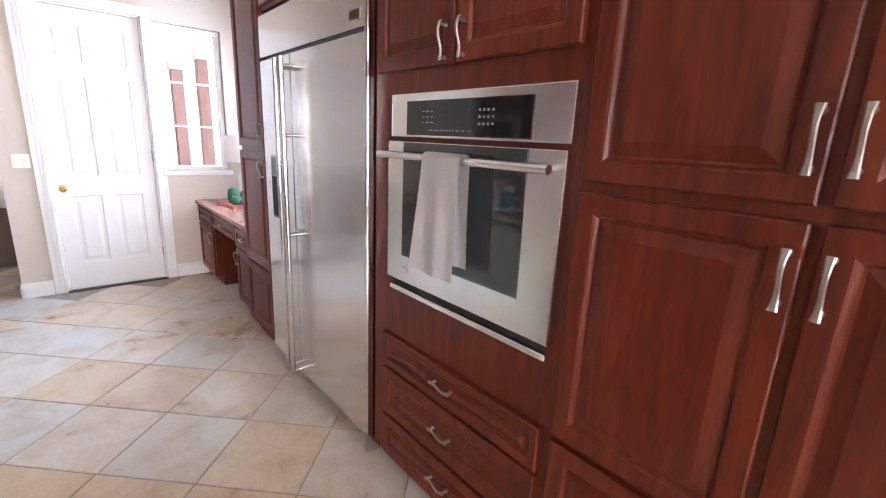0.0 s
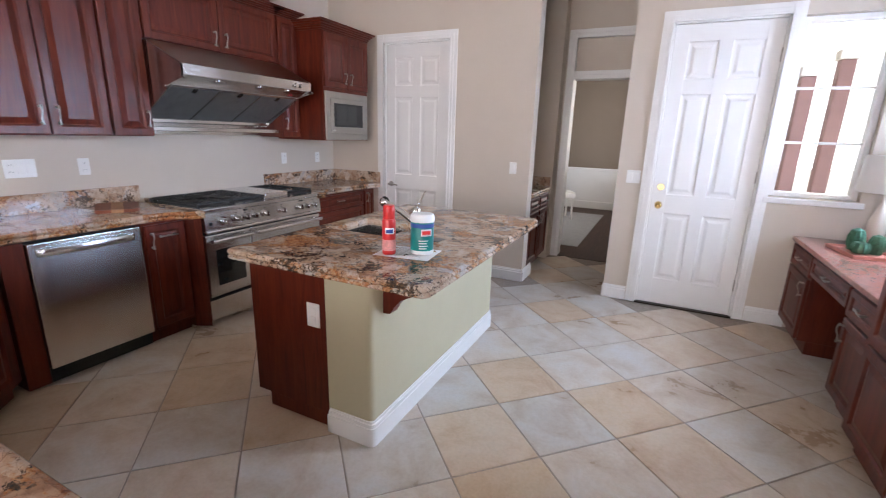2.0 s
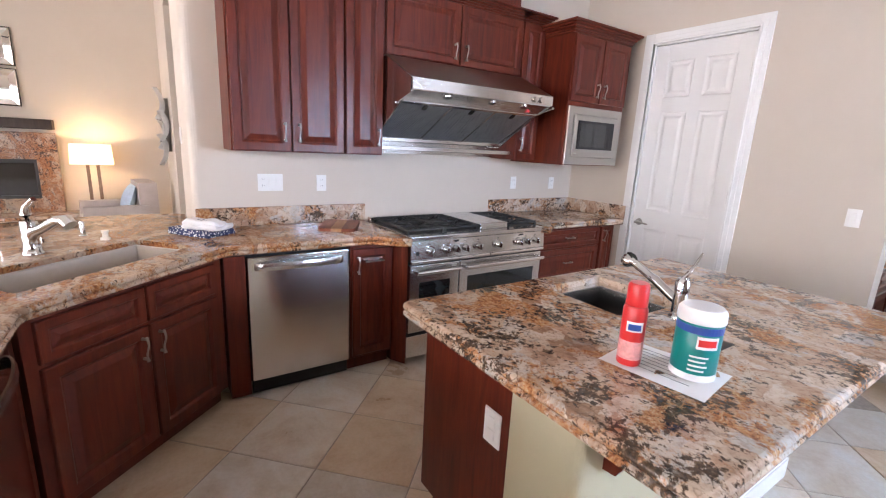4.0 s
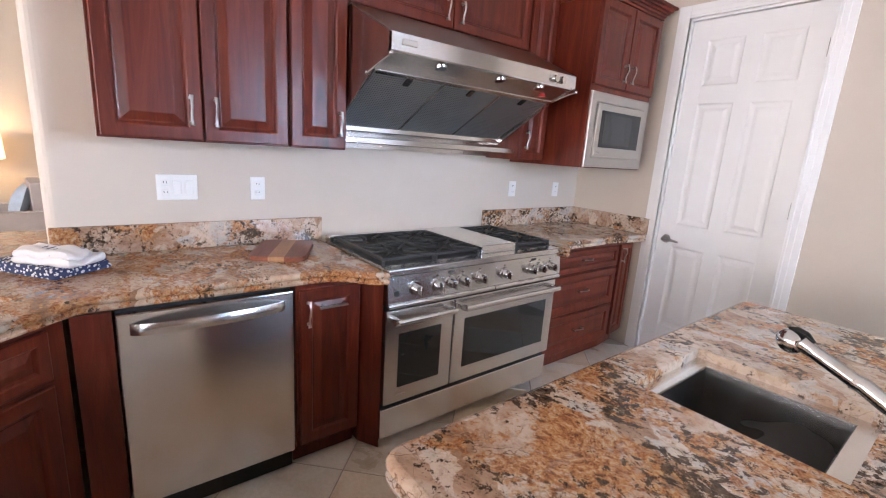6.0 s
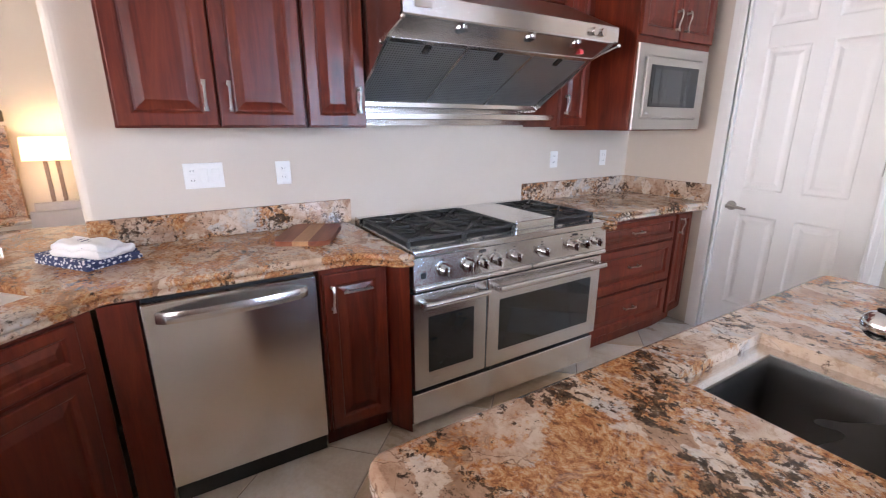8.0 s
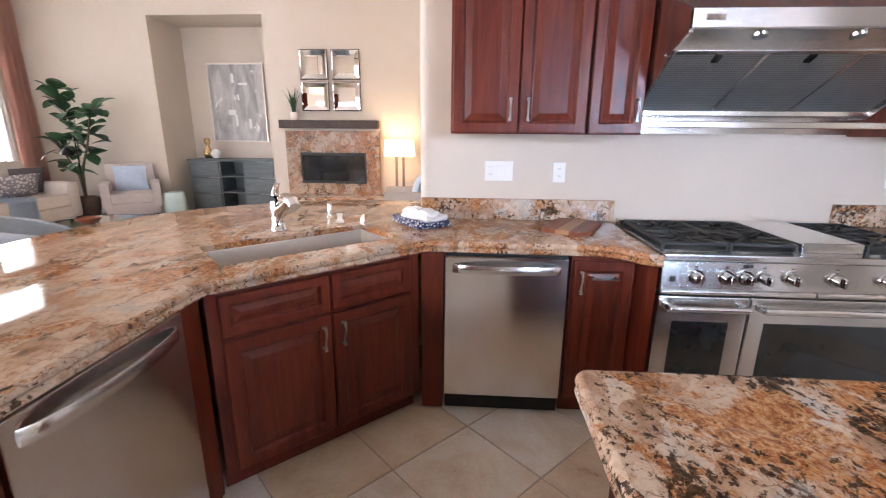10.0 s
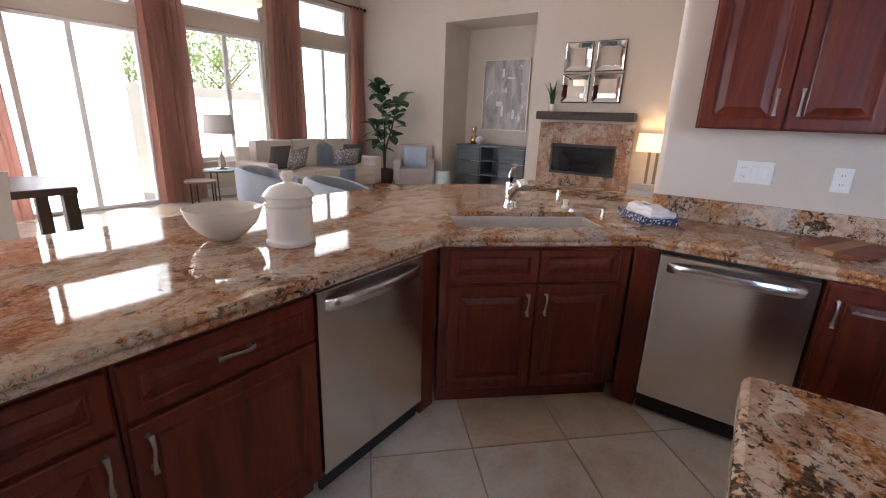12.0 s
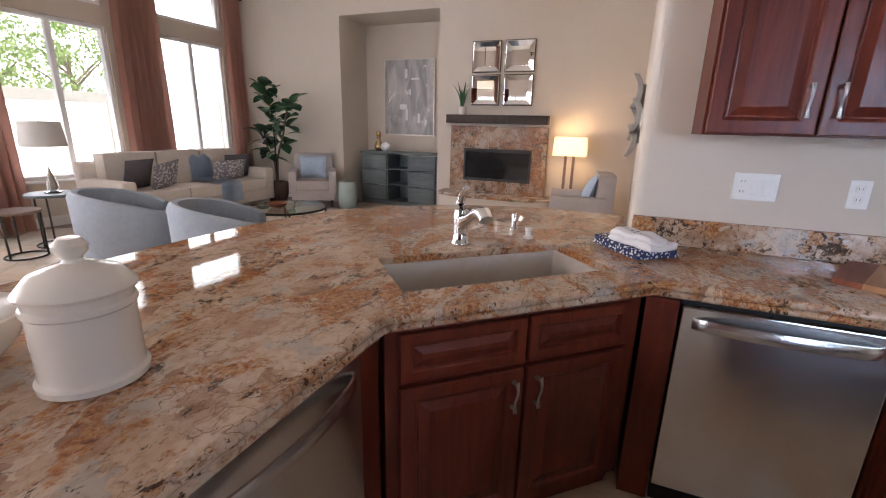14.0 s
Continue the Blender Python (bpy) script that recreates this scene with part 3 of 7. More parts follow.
# ---- six panel doors ----
def casing(x0, x1, y, h, w=0.085, t=0.02):
    """White stepped casing on the kitchen side of a door opening."""
    bm = bmesh.new()
    for ww, tt in ((w, t * 0.7), (w * 0.55, t), (w * 0.2, t * 1.25)):
        box(bm, x0 - ww, x0, y - tt, y - 0.001, 0.001, h + ww, 0.002)
        box(bm, x1, x1 + ww, y - tt, y - 0.001, 0.001, h + ww, 0.002)
        box(bm, x0, x1, y - tt, y - 0.001, h, h + ww, 0.002)
    box(bm, x0 - 0.001, x0 + 0.014, y, y + T, 0.001, h)
    box(bm, x1 - 0.014, x1 + 0.001, y, y + T, 0.001, h)
    box(bm, x0, x1, y, y + T, h - 0.014, h)
    structure("trim", bm, "white_paint", "white stepped door casing", "door casing")


def six_panel(name, x0, x1, y, h, label, knob_left, knob, deadbolt):
    w = x1 - x0 - 0.034
    d = tagged(thing(name, label, "door", Matrix.Translation((x0 + 0.017, y, 0.012))), kind="structure")
    hh = h - 0.03
    bm = bmesh.new()
    st, ms = w * 0.15, w * 0.13
    zs = [(0.0, 0.10 * hh), (0.355 * hh, 0.425 * hh), (0.775 * hh, 0.825 * hh), (0.945 * hh, hh)]
    box(bm, 0, w, 0.008, 0.04, 0, hh)
    box(bm, 0, st, 0, 0.012, 0, hh, 0.002)
    box(bm, w - st, w, 0, 0.012, 0, hh, 0.002)
    box(bm, w / 2 - ms / 2, w / 2 + ms / 2, 0, 0.012, 0, hh, 0.002)
    for a, b in zs:
        box(bm, st - 0.002, w - st + 0.002, 0.0003, 0.012, a, b, 0.002)
    part("door_leaf", bm, "white_paint", d)
    for (a, b), (c, e) in zip(zs, zs[1:]):
        for p0, p1 in ((st, w / 2 - ms / 2), (w / 2 + ms / 2, w - st)):
            bm = bmesh.new()
            framed(bm, p0, p1, b, c, [(0.0, 0.001), (0.008, 0.006), (0.020, 0.0075), (0.030, 0.0075), (0.052, 0.0012), (0.056, 0.001)], 0.0085)
            part("panel", bm, "white_paint", d)
    kx = 0.065 if knob_left else w - 0.065
    bm = bmesh.new()
    cyl(bm, (kx, 0, 0.93), (kx, -0.012, 0.93), 0.032, 0.028, 20)
    cyl(bm, (kx, -0.012, 0.93), (kx, -0.04, 0.93), 0.011, 0.013, 14)
    bmesh.ops.create_uvsphere(bm, u_segments=18, v_segments=12, radius=0.029, matrix=Matrix.Translation((kx, -0.056, 0.93)) @ Matrix.Diagonal((1, 0.8, 1, 1)))
    if deadbolt:
        part("door_knob", bm, knob, d, "round polished door knob", True)
    else:
        bm.free()
        bm = bmesh.new()
        cyl(bm, (kx, 0, 0.91), (kx, -0.010, 0.91), 0.032, 0.028, 20)
        cyl(bm, (kx, -0.010, 0.91), (kx, -0.05, 0.91), 0.011, 0.012, 14)
        tube(bm, [(kx - 0.008, -0.052, 0.91), (kx + 0.03, -0.055, 0.913), (kx + 0.075, -0.054, 0.909), (kx + 0.11, -0.048, 0.904)], [0.013, 0.011, 0.009, 0.007], 12)
        part("door_lever", bm, knob, d, "curved satin lever handle", True)
    if deadbolt:
        bm = bmesh.new()
        cyl(bm, (kx, 0, 1.09), (kx, -0.014, 1.09), 0.030, 0.026, 20)
        box(bm, kx - 0.006, kx + 0.006, -0.03, -0.014, 1.072, 1.108, 0.003)
        part("deadbolt", bm, knob, d, "brass deadbolt turn", True)
    hx = w + 0.004 if knob_left else -0.004
    for hz in (0.28, 1.22, 2.16):
        bm = bmesh.new()
        cyl(bm, (hx, -0.006, hz - 0.05), (hx, -0.006, hz + 0.05), 0.008, None, 10)
        part("hinge", bm, "nickel", d, "", True)
    return d


casing(DX0, DX1, NY, DH)
casing(PX0, PX1, NY, DH)
six_panel("door_1", DX0, DX1, NY + 0.02, DH, "closed white six-panel door with brass knob and deadbolt", True, "brass", True)
six_panel("door_2", PX0, PX1, NY + 0.02, DH, "closed white six-panel pantry door with satin lever", True, "nickel", False)
structure("trim", boxes((DX0, DX1, NY - 0.03, NY + 0.05, 0.0005, 0.012)), "bronze", "dark metal door threshold", "threshold")

# passage and dining room behind the opening
structure("wall_passage_left", boxes((HX0 - 0.75 - T, HX0 - 0.75, NY + T, 7.95, 0, 3.4), (HX0 - 0.75, HX0, 7.75, 7.95, 0, 3.4)), "wall_paint", "beige plaster wall of a passage", "wall")
structure("wall_passage_right", boxes((HX1, HX1 + T, NY + T, 7.95, 0, 3.4)), "wall_paint", "beige plaster wall of a passage", "wall")
structure("ceiling_passage", boxes((HX0 - 0.75, HX1 + T, NY + T, 12.6, 3.4, 3.5)), "ceiling_paint", "plain off-white passage ceiling", "ceiling")
structure("floor_passage", boxes((HX0 - 0.75, HX1 + T, NY + T, 7.97, -0.2, -0.004)), "grout", "diagonal stone tile floor of the passage", "floor")
structure("floor_dining", boxes((-5.0, HX1 + T, 7.97, 12.6, -0.2, 0.0)), "plank_floor", "dark stained wood floor of the dining room", "floor")
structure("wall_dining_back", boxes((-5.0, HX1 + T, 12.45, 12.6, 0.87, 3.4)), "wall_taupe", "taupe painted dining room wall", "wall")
structure("wall_dining_wainscot", boxes((-5.0, HX1 + T, 12.43, 12.6, 0.0, 0.82)), "white_paint", "white wainscot panelling on the dining wall", "wall")
structure("trim", boxes((-5.0, HX1 + T, 12.40, 12.45, 0.82, 0.88), (-5.0, HX1 + T, 12.40, 12.43, 0.0, 0.16), bev=0.006), "white_paint", "white chair rail and skirting", "moulding")
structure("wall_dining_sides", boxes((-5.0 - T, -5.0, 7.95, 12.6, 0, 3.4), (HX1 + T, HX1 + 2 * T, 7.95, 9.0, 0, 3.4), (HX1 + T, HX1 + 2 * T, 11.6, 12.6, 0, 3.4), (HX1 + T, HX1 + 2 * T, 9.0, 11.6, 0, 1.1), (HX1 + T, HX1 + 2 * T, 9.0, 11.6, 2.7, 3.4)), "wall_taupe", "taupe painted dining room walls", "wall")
structure("wall_dining_front", boxes((-5.0, HX0 + 0.02, 7.95, 8.11, 0, 3.4), (HX1, HX1 + T, 7.951, 8.11, 0, 3.4), (HX0 + 0.02, HX1, 7.95, 8.11, 2.72, 3.4), (HX0 + 0.02, HX1, 8.0, 8.08, 2.24, 2.66)), "wall_paint", "beige plaster wall around the dining opening", "wall")
structure("ceiling_dining", boxes((-5.0, HX1 + T, 8.11, 12.6, 3.4, 3.5)), "ceiling_paint", "plain off-white dining room ceiling", "ceiling")
bm = bmesh.new()
for ww, tt in ((0.09, 0.016), (0.045, 0.024)):
    box(bm, HX0 + 0.02, HX0 + 0.02 + ww, 7.95 - tt, 8.13, 0.001, 2.72, 0.003)
    box(bm, HX1 - ww, HX1 - 0.002, 7.95 - tt, 8.13, 0.001, 2.72, 0.003)
    box(bm, HX0 + 0.02 + ww, HX1 - ww, 7.95 - tt, 8.13, 2.72 - ww, 2.72, 0.003)
    box(bm, HX0 + 0.11, HX1 - 0.09, 7.95 - tt, 8.13, 2.18, 2.18 + ww, 0.003)
structure("trim", bm, "white_paint", "white cased opening with a header rail", "moulding")


# ---- cabinets ----
def cabinet(name, label, m, w, depth, z0, z1, fronts, toe=True, group="", category="cabinet", crown=0.0):
    """Local axes: x along the front, y into the cabinet, front face at y = 0. fronts: (part name, x0, x1, z0, z1, pull)."""
    c = thing(name, label, category, m, group)
    bm = bmesh.new()
    if toe:
        box(bm, 0, w, 0, depth, z0 + 0.10, z1, 0.0015)
        box(bm, 0.0, w, 0.055, depth, z0 + 0.001, z0 + 0.10)
    else:
        box(bm, 0, w, 0, depth, z0, z1, 0.0015)
    part("body", bm, "cherry", c)
    for nm, x0, x1, a, b, hd in fronts:
        bm = bmesh.new()
        raised(bm, x0 + 0.002, x1 - 0.002, a + 0.002, b - 0.002)
        d = part(nm, bm, "cherry", c)
        if hd:
            hx, hz, vert = hd
            part("handle", pull(hz, hx, -0.021, 0.115 if vert else 0.11, vert), "nickel", d, "satin nickel bow pull", True)
    if crown:
        bm = bmesh.new()
        for i in range(5):
            o = 0.012 + 0.058 * (i / 4) ** 1.4
            box(bm, -o, w + o, -o, depth, z1 + crown * i / 5, z1 + crown * (i + 1) / 5, 0.002)
        part("crown_moulding", bm, "cherry", c)
    return c


EAST = lambda y, x=0.85: pose(x, y, 0, 0, 0, -90)     # front towards -x, width towards -y
WEST = lambda y, x=-3.22: pose(x, y, 0, 0, 0, 90)     # front towards +x, width towards +y
D = EX - 0.85 - 0.004

# east wall: desk, tall cabinet, fridge, oven column, pantry column
TOPZ = 2.75
cabinet("tall_cabinet", "narrow tall dark cherry cabinet with raised panels", EAST(4.93), 0.525, D, 0, TOPZ,
        [("door", 0.01, 0.515, 1.40, TOPZ - 0.03, (0.47, 1.50, True)), ("door", 0.01, 0.515, 0.60, 1.375, (0.47, 1.27, True)), ("door", 0.01, 0.515, 0.12, 0.585, None)])
cabinet("cabinet", "dark cherry cabinet panel above the refrigerator", EAST(4.402), 1.242, D, 2.17, TOPZ,
        [("door", 0.01, 0.62, 2.19, TOPZ - 0.03, (0.57, 2.26, True)), ("door", 0.625, 1.232, 2.19, TOPZ - 0.03, (0.675, 2.26, True))], False)
cabinet("oven_cabinet", "dark cherry oven column with three drawers below", EAST(3.158), 0.955, D, 0, TOPZ,
        [("door", 0.03, 0.475, 1.735, TOPZ - 0.03, (0.435, 1.80, True)), ("door", 0.48, 0.925, 1.735, TOPZ - 0.03, (0.52, 1.80, True)),
         ("drawer", 0.09, 0.925, 0.545, 0.70, (0.50, 0.63, False)), ("drawer", 0.09, 0.925, 0.315, 0.535, (0.50, 0.43, False)), ("drawer", 0.09, 0.925, 0.11, 0.305, (0.50, 0.21, False))])
cabinet("pantry_cabinet", "tall dark cherry pantry cabinet with raised panel doors", EAST(2.20), 0.96, D, 0, TOPZ,
        [("door", 0.005, 0.462, 1.42, TOPZ - 0.03, (0.44, 1.53, True)), ("door", 0.478, 0.935, 1.42, TOPZ - 0.03, (0.50, 1.53, True)),
         ("door", 0.005, 0.462, 0.71, 1.395, (0.44, 1.29, True)), ("door", 0.478, 0.935, 0.71, 1.395, (0.50, 1.29, True)),
         ("door", 0.005, 0.462, 0.12, 0.69, None), ("door", 0.478, 0.935, 0.12, 0.69, None)])


def refrigerator():
    f = thing("refrigerator", "wide built-in stainless steel side-by-side refrigerator", "refrigerator", EAST(4.40, 0.835))
    w, h, sp = 1.235, 2.14, 0.45
    part("body", boxes((0, w, 0.03, D, 0.09, h), (0.03, w - 0.03, 0.10, D, 0.002, 0.09)), "steel_dark", f)
    for x0, x1, nm in ((0.01, sp - 0.004, "freezer_door"), (sp + 0.004, w - 0.03, "door")):
        d = part(nm, boxes((x0, x1, -0.012, 0.03, 0.10, 1.90), bev=0.008, seg=3), "steel", f)
        hx = x1 - 0.035 if nm == "freezer_door" else x0 + 0.035
        bm = bmesh.new()
        tube(bm, [(hx, -0.075, 0.12), (hx, -0.075, 0.5), (hx, -0.075, 1.0), (hx, -0.075, 1.5), (hx, -0.075, 1.87)], 0.014, 14)
        for z in (0.14, 0.96, 1.49, 1.83):
            cyl(bm, (hx, -0.011, z), (hx, -0.075, z), 0.010, None, 12)
        part("handle", bm, "chrome", d, "long polished bar handle", True)
    part("grille_panel", boxes((0.01, w - 0.03, -0.012, 0.03, 1.915, h - 0.005), bev=0.006, seg=2), "steel", f)
    part("trim_strip", boxes((w - 0.027, w - 0.002, -0.022, 0.06, 0.02, h), bev=0.006, seg=2), "chrome", f)
    bm = boxes((0.115, 0.325, -0.016, -0.008, 1.00, 1.37), bev=0.004)
    dsp = part("water_dispenser", bm, "steel_dark", f, "recessed ice and water dispenser")
    part("recess", boxes((0.13, 0.31, -0.0175, -0.0155, 1.015, 1.25)), "black_matte", dsp)
    part("control_panel", boxes((0.13, 0.31, -0.0185, -0.0155, 1.265, 1.355), bev=0.001), "black_gloss", dsp)
    part("badge", boxes((1.08, 1.17, -0.016, -0.011, 1.945, 1.985), bev=0.002), "chrome", f)
    return f


refrigerator()


def wall_oven():
    o = thing("wall_oven", "stainless steel built-in wall oven with dark glass door", "oven", EAST(3.01, 0.832))
    w = 0.785
    part("housing", boxes((0.02, w - 0.02, 0.02, 0.5, 0.96, 1.64)), "black_matte", o)
    cp = part("control_panel", boxes((0.0, w, -0.008, 0.02, 1.507, 1.655), bev=0.004, seg=2), "steel_flat", o)
    part("display", boxes((0.10, 0.66, -0.0105, -0.0075, 1.515, 1.628)), "black_gloss", cp, "black glass touch controls")
    for i in range(9):
        part("key_mark", boxes((0.19 + i % 3 * 0.022, 0.202 + i % 3 * 0.022, -0.0112, -0.0104, 1.555 + i // 3 * 0.018, 1.559 + i // 3 * 0.018)), "grey_print", cp)
    for i in range(12):
        part("key_mark", boxes((0.46 + i % 4 * 0.018, 0.469 + i % 4 * 0.018, -0.0112, -0.0104, 1.55 + i // 4 * 0.02, 1.557 + i // 4 * 0.02)), "grey_print", cp)
    for i in range(8):
        part("key_mark", boxes((0.23 + i * 0.026, 0.247 + i * 0.026, -0.0112, -0.0104, 1.530, 1.534)), "grey_print", cp)
    d = part("oven_door", boxes((0.0, w, -0.02, 0.02, 0.968, 1.492), bev=0.004, seg=2), "steel_flat", o)
    part("window", boxes((0.10, 0.665, -0.0225, -0.0195, 1.072, 1.489)), "oven_glass", d, "dark oven window glass")
    bm = bmesh.new()
    tube(bm, [(0.02, -0.075, 1.445), (0.2, -0.075, 1.445), (0.5, -0.075, 1.445), (0.775, -0.075, 1.445)], 0.013, 14)
    for x in (0.05, 0.745):
        cyl(bm, (x, -0.02, 1.445), (x, -0.075, 1.445), 0.011, None, 12)
    part("handle", bm, "steel_flat", d, "round steel bar handle", True)
    part("badge", boxes((0.085, 0.135, -0.0235, -0.0195, 1.005, 1.028), bev=0.001), "chrome", d)
    part("vent_slot", boxes((0.02, w - 0.02, -0.004, 0.0, 0.942, 0.966)), "black_matte", o)
    part("lower_trim", boxes((0.02, w - 0.005, -0.02, 0.0, 0.920, 0.940), bev=0.003), "steel_flat", o)
    return o


plain("grey_print", (0.20, 0.20, 0.20), 0.6)
wall_oven()


def hanging_towel():
    t = thing("towel", "white cotton towel folded over the oven handle", "towel", pose(0.757, 2.705, 1.445, 0, 0, -90))
    bm = bmesh.new()
    w, n, prof = 0.175, 14, []
    for i in range(15):
        prof.append((-0.021 - 0.012 * (1 - i / 14) ** 2, -0.365 + 0.365 * i / 14))
    for i in range(1, 9):
        a = math.pi * i / 9
        prof.append((-0.021 * math.cos(a), 0.021 * math.sin(a)))
    for i in range(12):
        prof.append((0.021, -0.33 * i / 11))
    grid = []
    for k in range(n + 1):
        x = k / n * w
        row = []
        for j, (y, z) in enumerate(prof):
            ww = 0.006 * math.sin(x * 62 + z * 5) * min(1, abs(z) * 5)
            sx = 1 + 0.22 * min(1, abs(z) / 0.4) * (1 if y < 0 else 0.4)
            row.append(bm.verts.new(((x - w / 2) * sx + w / 2 - 0.05 * abs(z) * (y < 0), y + ww, z)))
        grid.append(row)
    for k in range(n):
        for j in range(len(prof) - 1):
            bm.faces.new((grid[k][j], grid[k + 1][j], grid[k + 1][j + 1], grid[k][j + 1]))
    bmesh.ops.solidify(bm, geom=bm.faces, thickness=0.006)
    part("cloth", bm, "towel_white", t, "", True)


plain("towel_white", (0.80, 0.78, 0.77), 0.95, vary=0.03, bumpy=0.5, bscale=400)
hanging_towel()

# desk by the window
DZ = 0.79
plain("desk_stone", (0.30, 0.13, 0.10), 0.12, vary=0.25, scale=40)
cabinet("desk_cabinet", "low cherry desk cabinet with drawer and door", EAST(6.655, 0.90), 0.53, 0.58, 0, DZ - 0.035,
        [("drawer", 0.01, 0.52, 0.575, 0.735, (0.265, 0.66, False)), ("door", 0.01, 0.52, 0.11, 0.565, (0.47, 0.48, True))], group="desk cabinets")
cabinet("desk_cabinet", "low cherry desk cabinet with drawer and door", EAST(5.39, 0.90), 0.455, 0.58, 0, DZ - 0.035,
        [("drawer", 0.01, 0.445, 0.575, 0.735, (0.225, 0.66, False)), ("door", 0.01, 0.445, 0.11, 0.565, (0.06, 0.48, True))], group="desk cabinets")
dr = cabinet("drawer_unit", "cherry pencil drawer over the desk knee space", EAST(6.122, 0.90), 0.729, 0.56, 0.595, DZ - 0.035,
             [("drawer", 0.01, 0.72, 0.605, 0.74, (0.365, 0.675, False))], False)
structure("knee_panel", boxes((1.44, 1.48, 5.395, 6.12, 0.001, 0.59)), "cherry", "dark cherry panel behind the knee space", "panel")
bm = slab(rounded([Vector((0.862, 4.934)), Vector((EX - 0.004, 4.934)), Vector((EX - 0.004, NY - 0.004)), Vector((0.862, NY - 0.004))], [0, 0, 0, 0.01], 2), [(DZ, 0.004), (DZ - 0.004, 0.0), (DZ - 0.028, 0.0), (DZ - 0.034, 0.004)])
tagged(part("desk_worktop", bm, "desk_stone", None), "reddish granite desk top under the window", "desk top")


# ---- range wall ----
BF = -3.22
CT = 0.925
dwm = WEST(3.345, BF)


def dishwasher(m, label):
    d = thing("dishwasher", label, "dishwasher", m, "dishwashers")
    part("body", boxes((0.004, 0.596, 0.03, 0.57, 0.10, 0.862), (0.02, 0.58, 0.19, 0.5, 0.002, 0.10)), "black_matte", d)
    dr = part("door", boxes((0.004, 0.596, -0.012, 0.03, 0.105, 0.855), bev=0.004, seg=2), "steel_door", d)
    bm = bmesh.new()
    pts = [(0.04 + 0.52 * i / 24, -0.010 - 0.052 * max(0.0, math.sin(math.pi * i / 24)) ** 0.55, 0.80 + 0.006 * math.sin(math.pi * i / 24)) for i in range(25)]
    lo = []
    for p in pts:
        lo.append([bm.verts.new((p[0], p[1] + dy, p[2] + dz)) for dy, dz in ((-0.003, -0.021), (-0.008, -0.008), (-0.008, 0.008), (-0.003, 0.021), (0.005, 0.020), (0.005, -0.020))])
    for a, b in zip(lo, lo[1:]):
        for k in range(6):
            bm.faces.new((a[k], a[(k + 1) % 6], b[(k + 1) % 6], b[k]))
    bm.faces.new(lo[0][::-1]), bm.faces.new(lo[-1])
    part("handle", bm, "steel_flat", dr, "bowed steel bar handle", True)
    part("kick_plate", boxes((0.006, 0.594, 0.02, 0.04, 0.012, 0.10)), "black_matte", d)
    return d


steel("steel_door", (0.78, 0.77, 0.76), 0.17, True, 0.0, True)
dishwasher(dwm, "stainless steel dishwasher with a bowed bar handle")
c = cabinet("base_cabinet", "narrow dark cherry pull-out cabinet beside the dishwasher", WEST(3.955, BF), 0.30, 0.60, 0, CT - 0.056, [("door", 0.01, 0.29, 0.12, 0.855, (0.045, 0.75, True))])
part("towel_bar", boxes((0.09, 0.22, -0.045, -0.036, 0.765, 0.775), (0.10, 0.112, -0.04, -0.018, 0.763, 0.777), (0.198, 0.21, -0.04, -0.018, 0.763, 0.777), bev=0.002), "nickel", c, "small flat nickel bar")
bm = bmesh.new()
pl = [(-3.80, 4.258), (-3.225, 4.258), (-3.12, 4.318), (-3.80, 4.318)]
lo = [bm.verts.new((*p, 0.02)) for p in pl]
hi = [bm.verts.new((*p, CT - 0.056)) for p in pl]
for k in range(4):
    bm.faces.new((lo[k], lo[(k + 1) % 4], hi[(k + 1) % 4], hi[k]))
bm.faces.new(lo[::-1]), bm.faces.new(hi)
tagged(part("filler_panel", bm, "cherry", None), "angled dark cherry filler post beside the range", "panel")
structure("filler_panel", boxes((-3.80, BF + 0.001, 3.232, 3.34, 0.02, CT - 0.056)), "cherry", "dark cherry corner filler post", "panel")

RY0, RY1, RF = 4.325, 5.548, -3.13


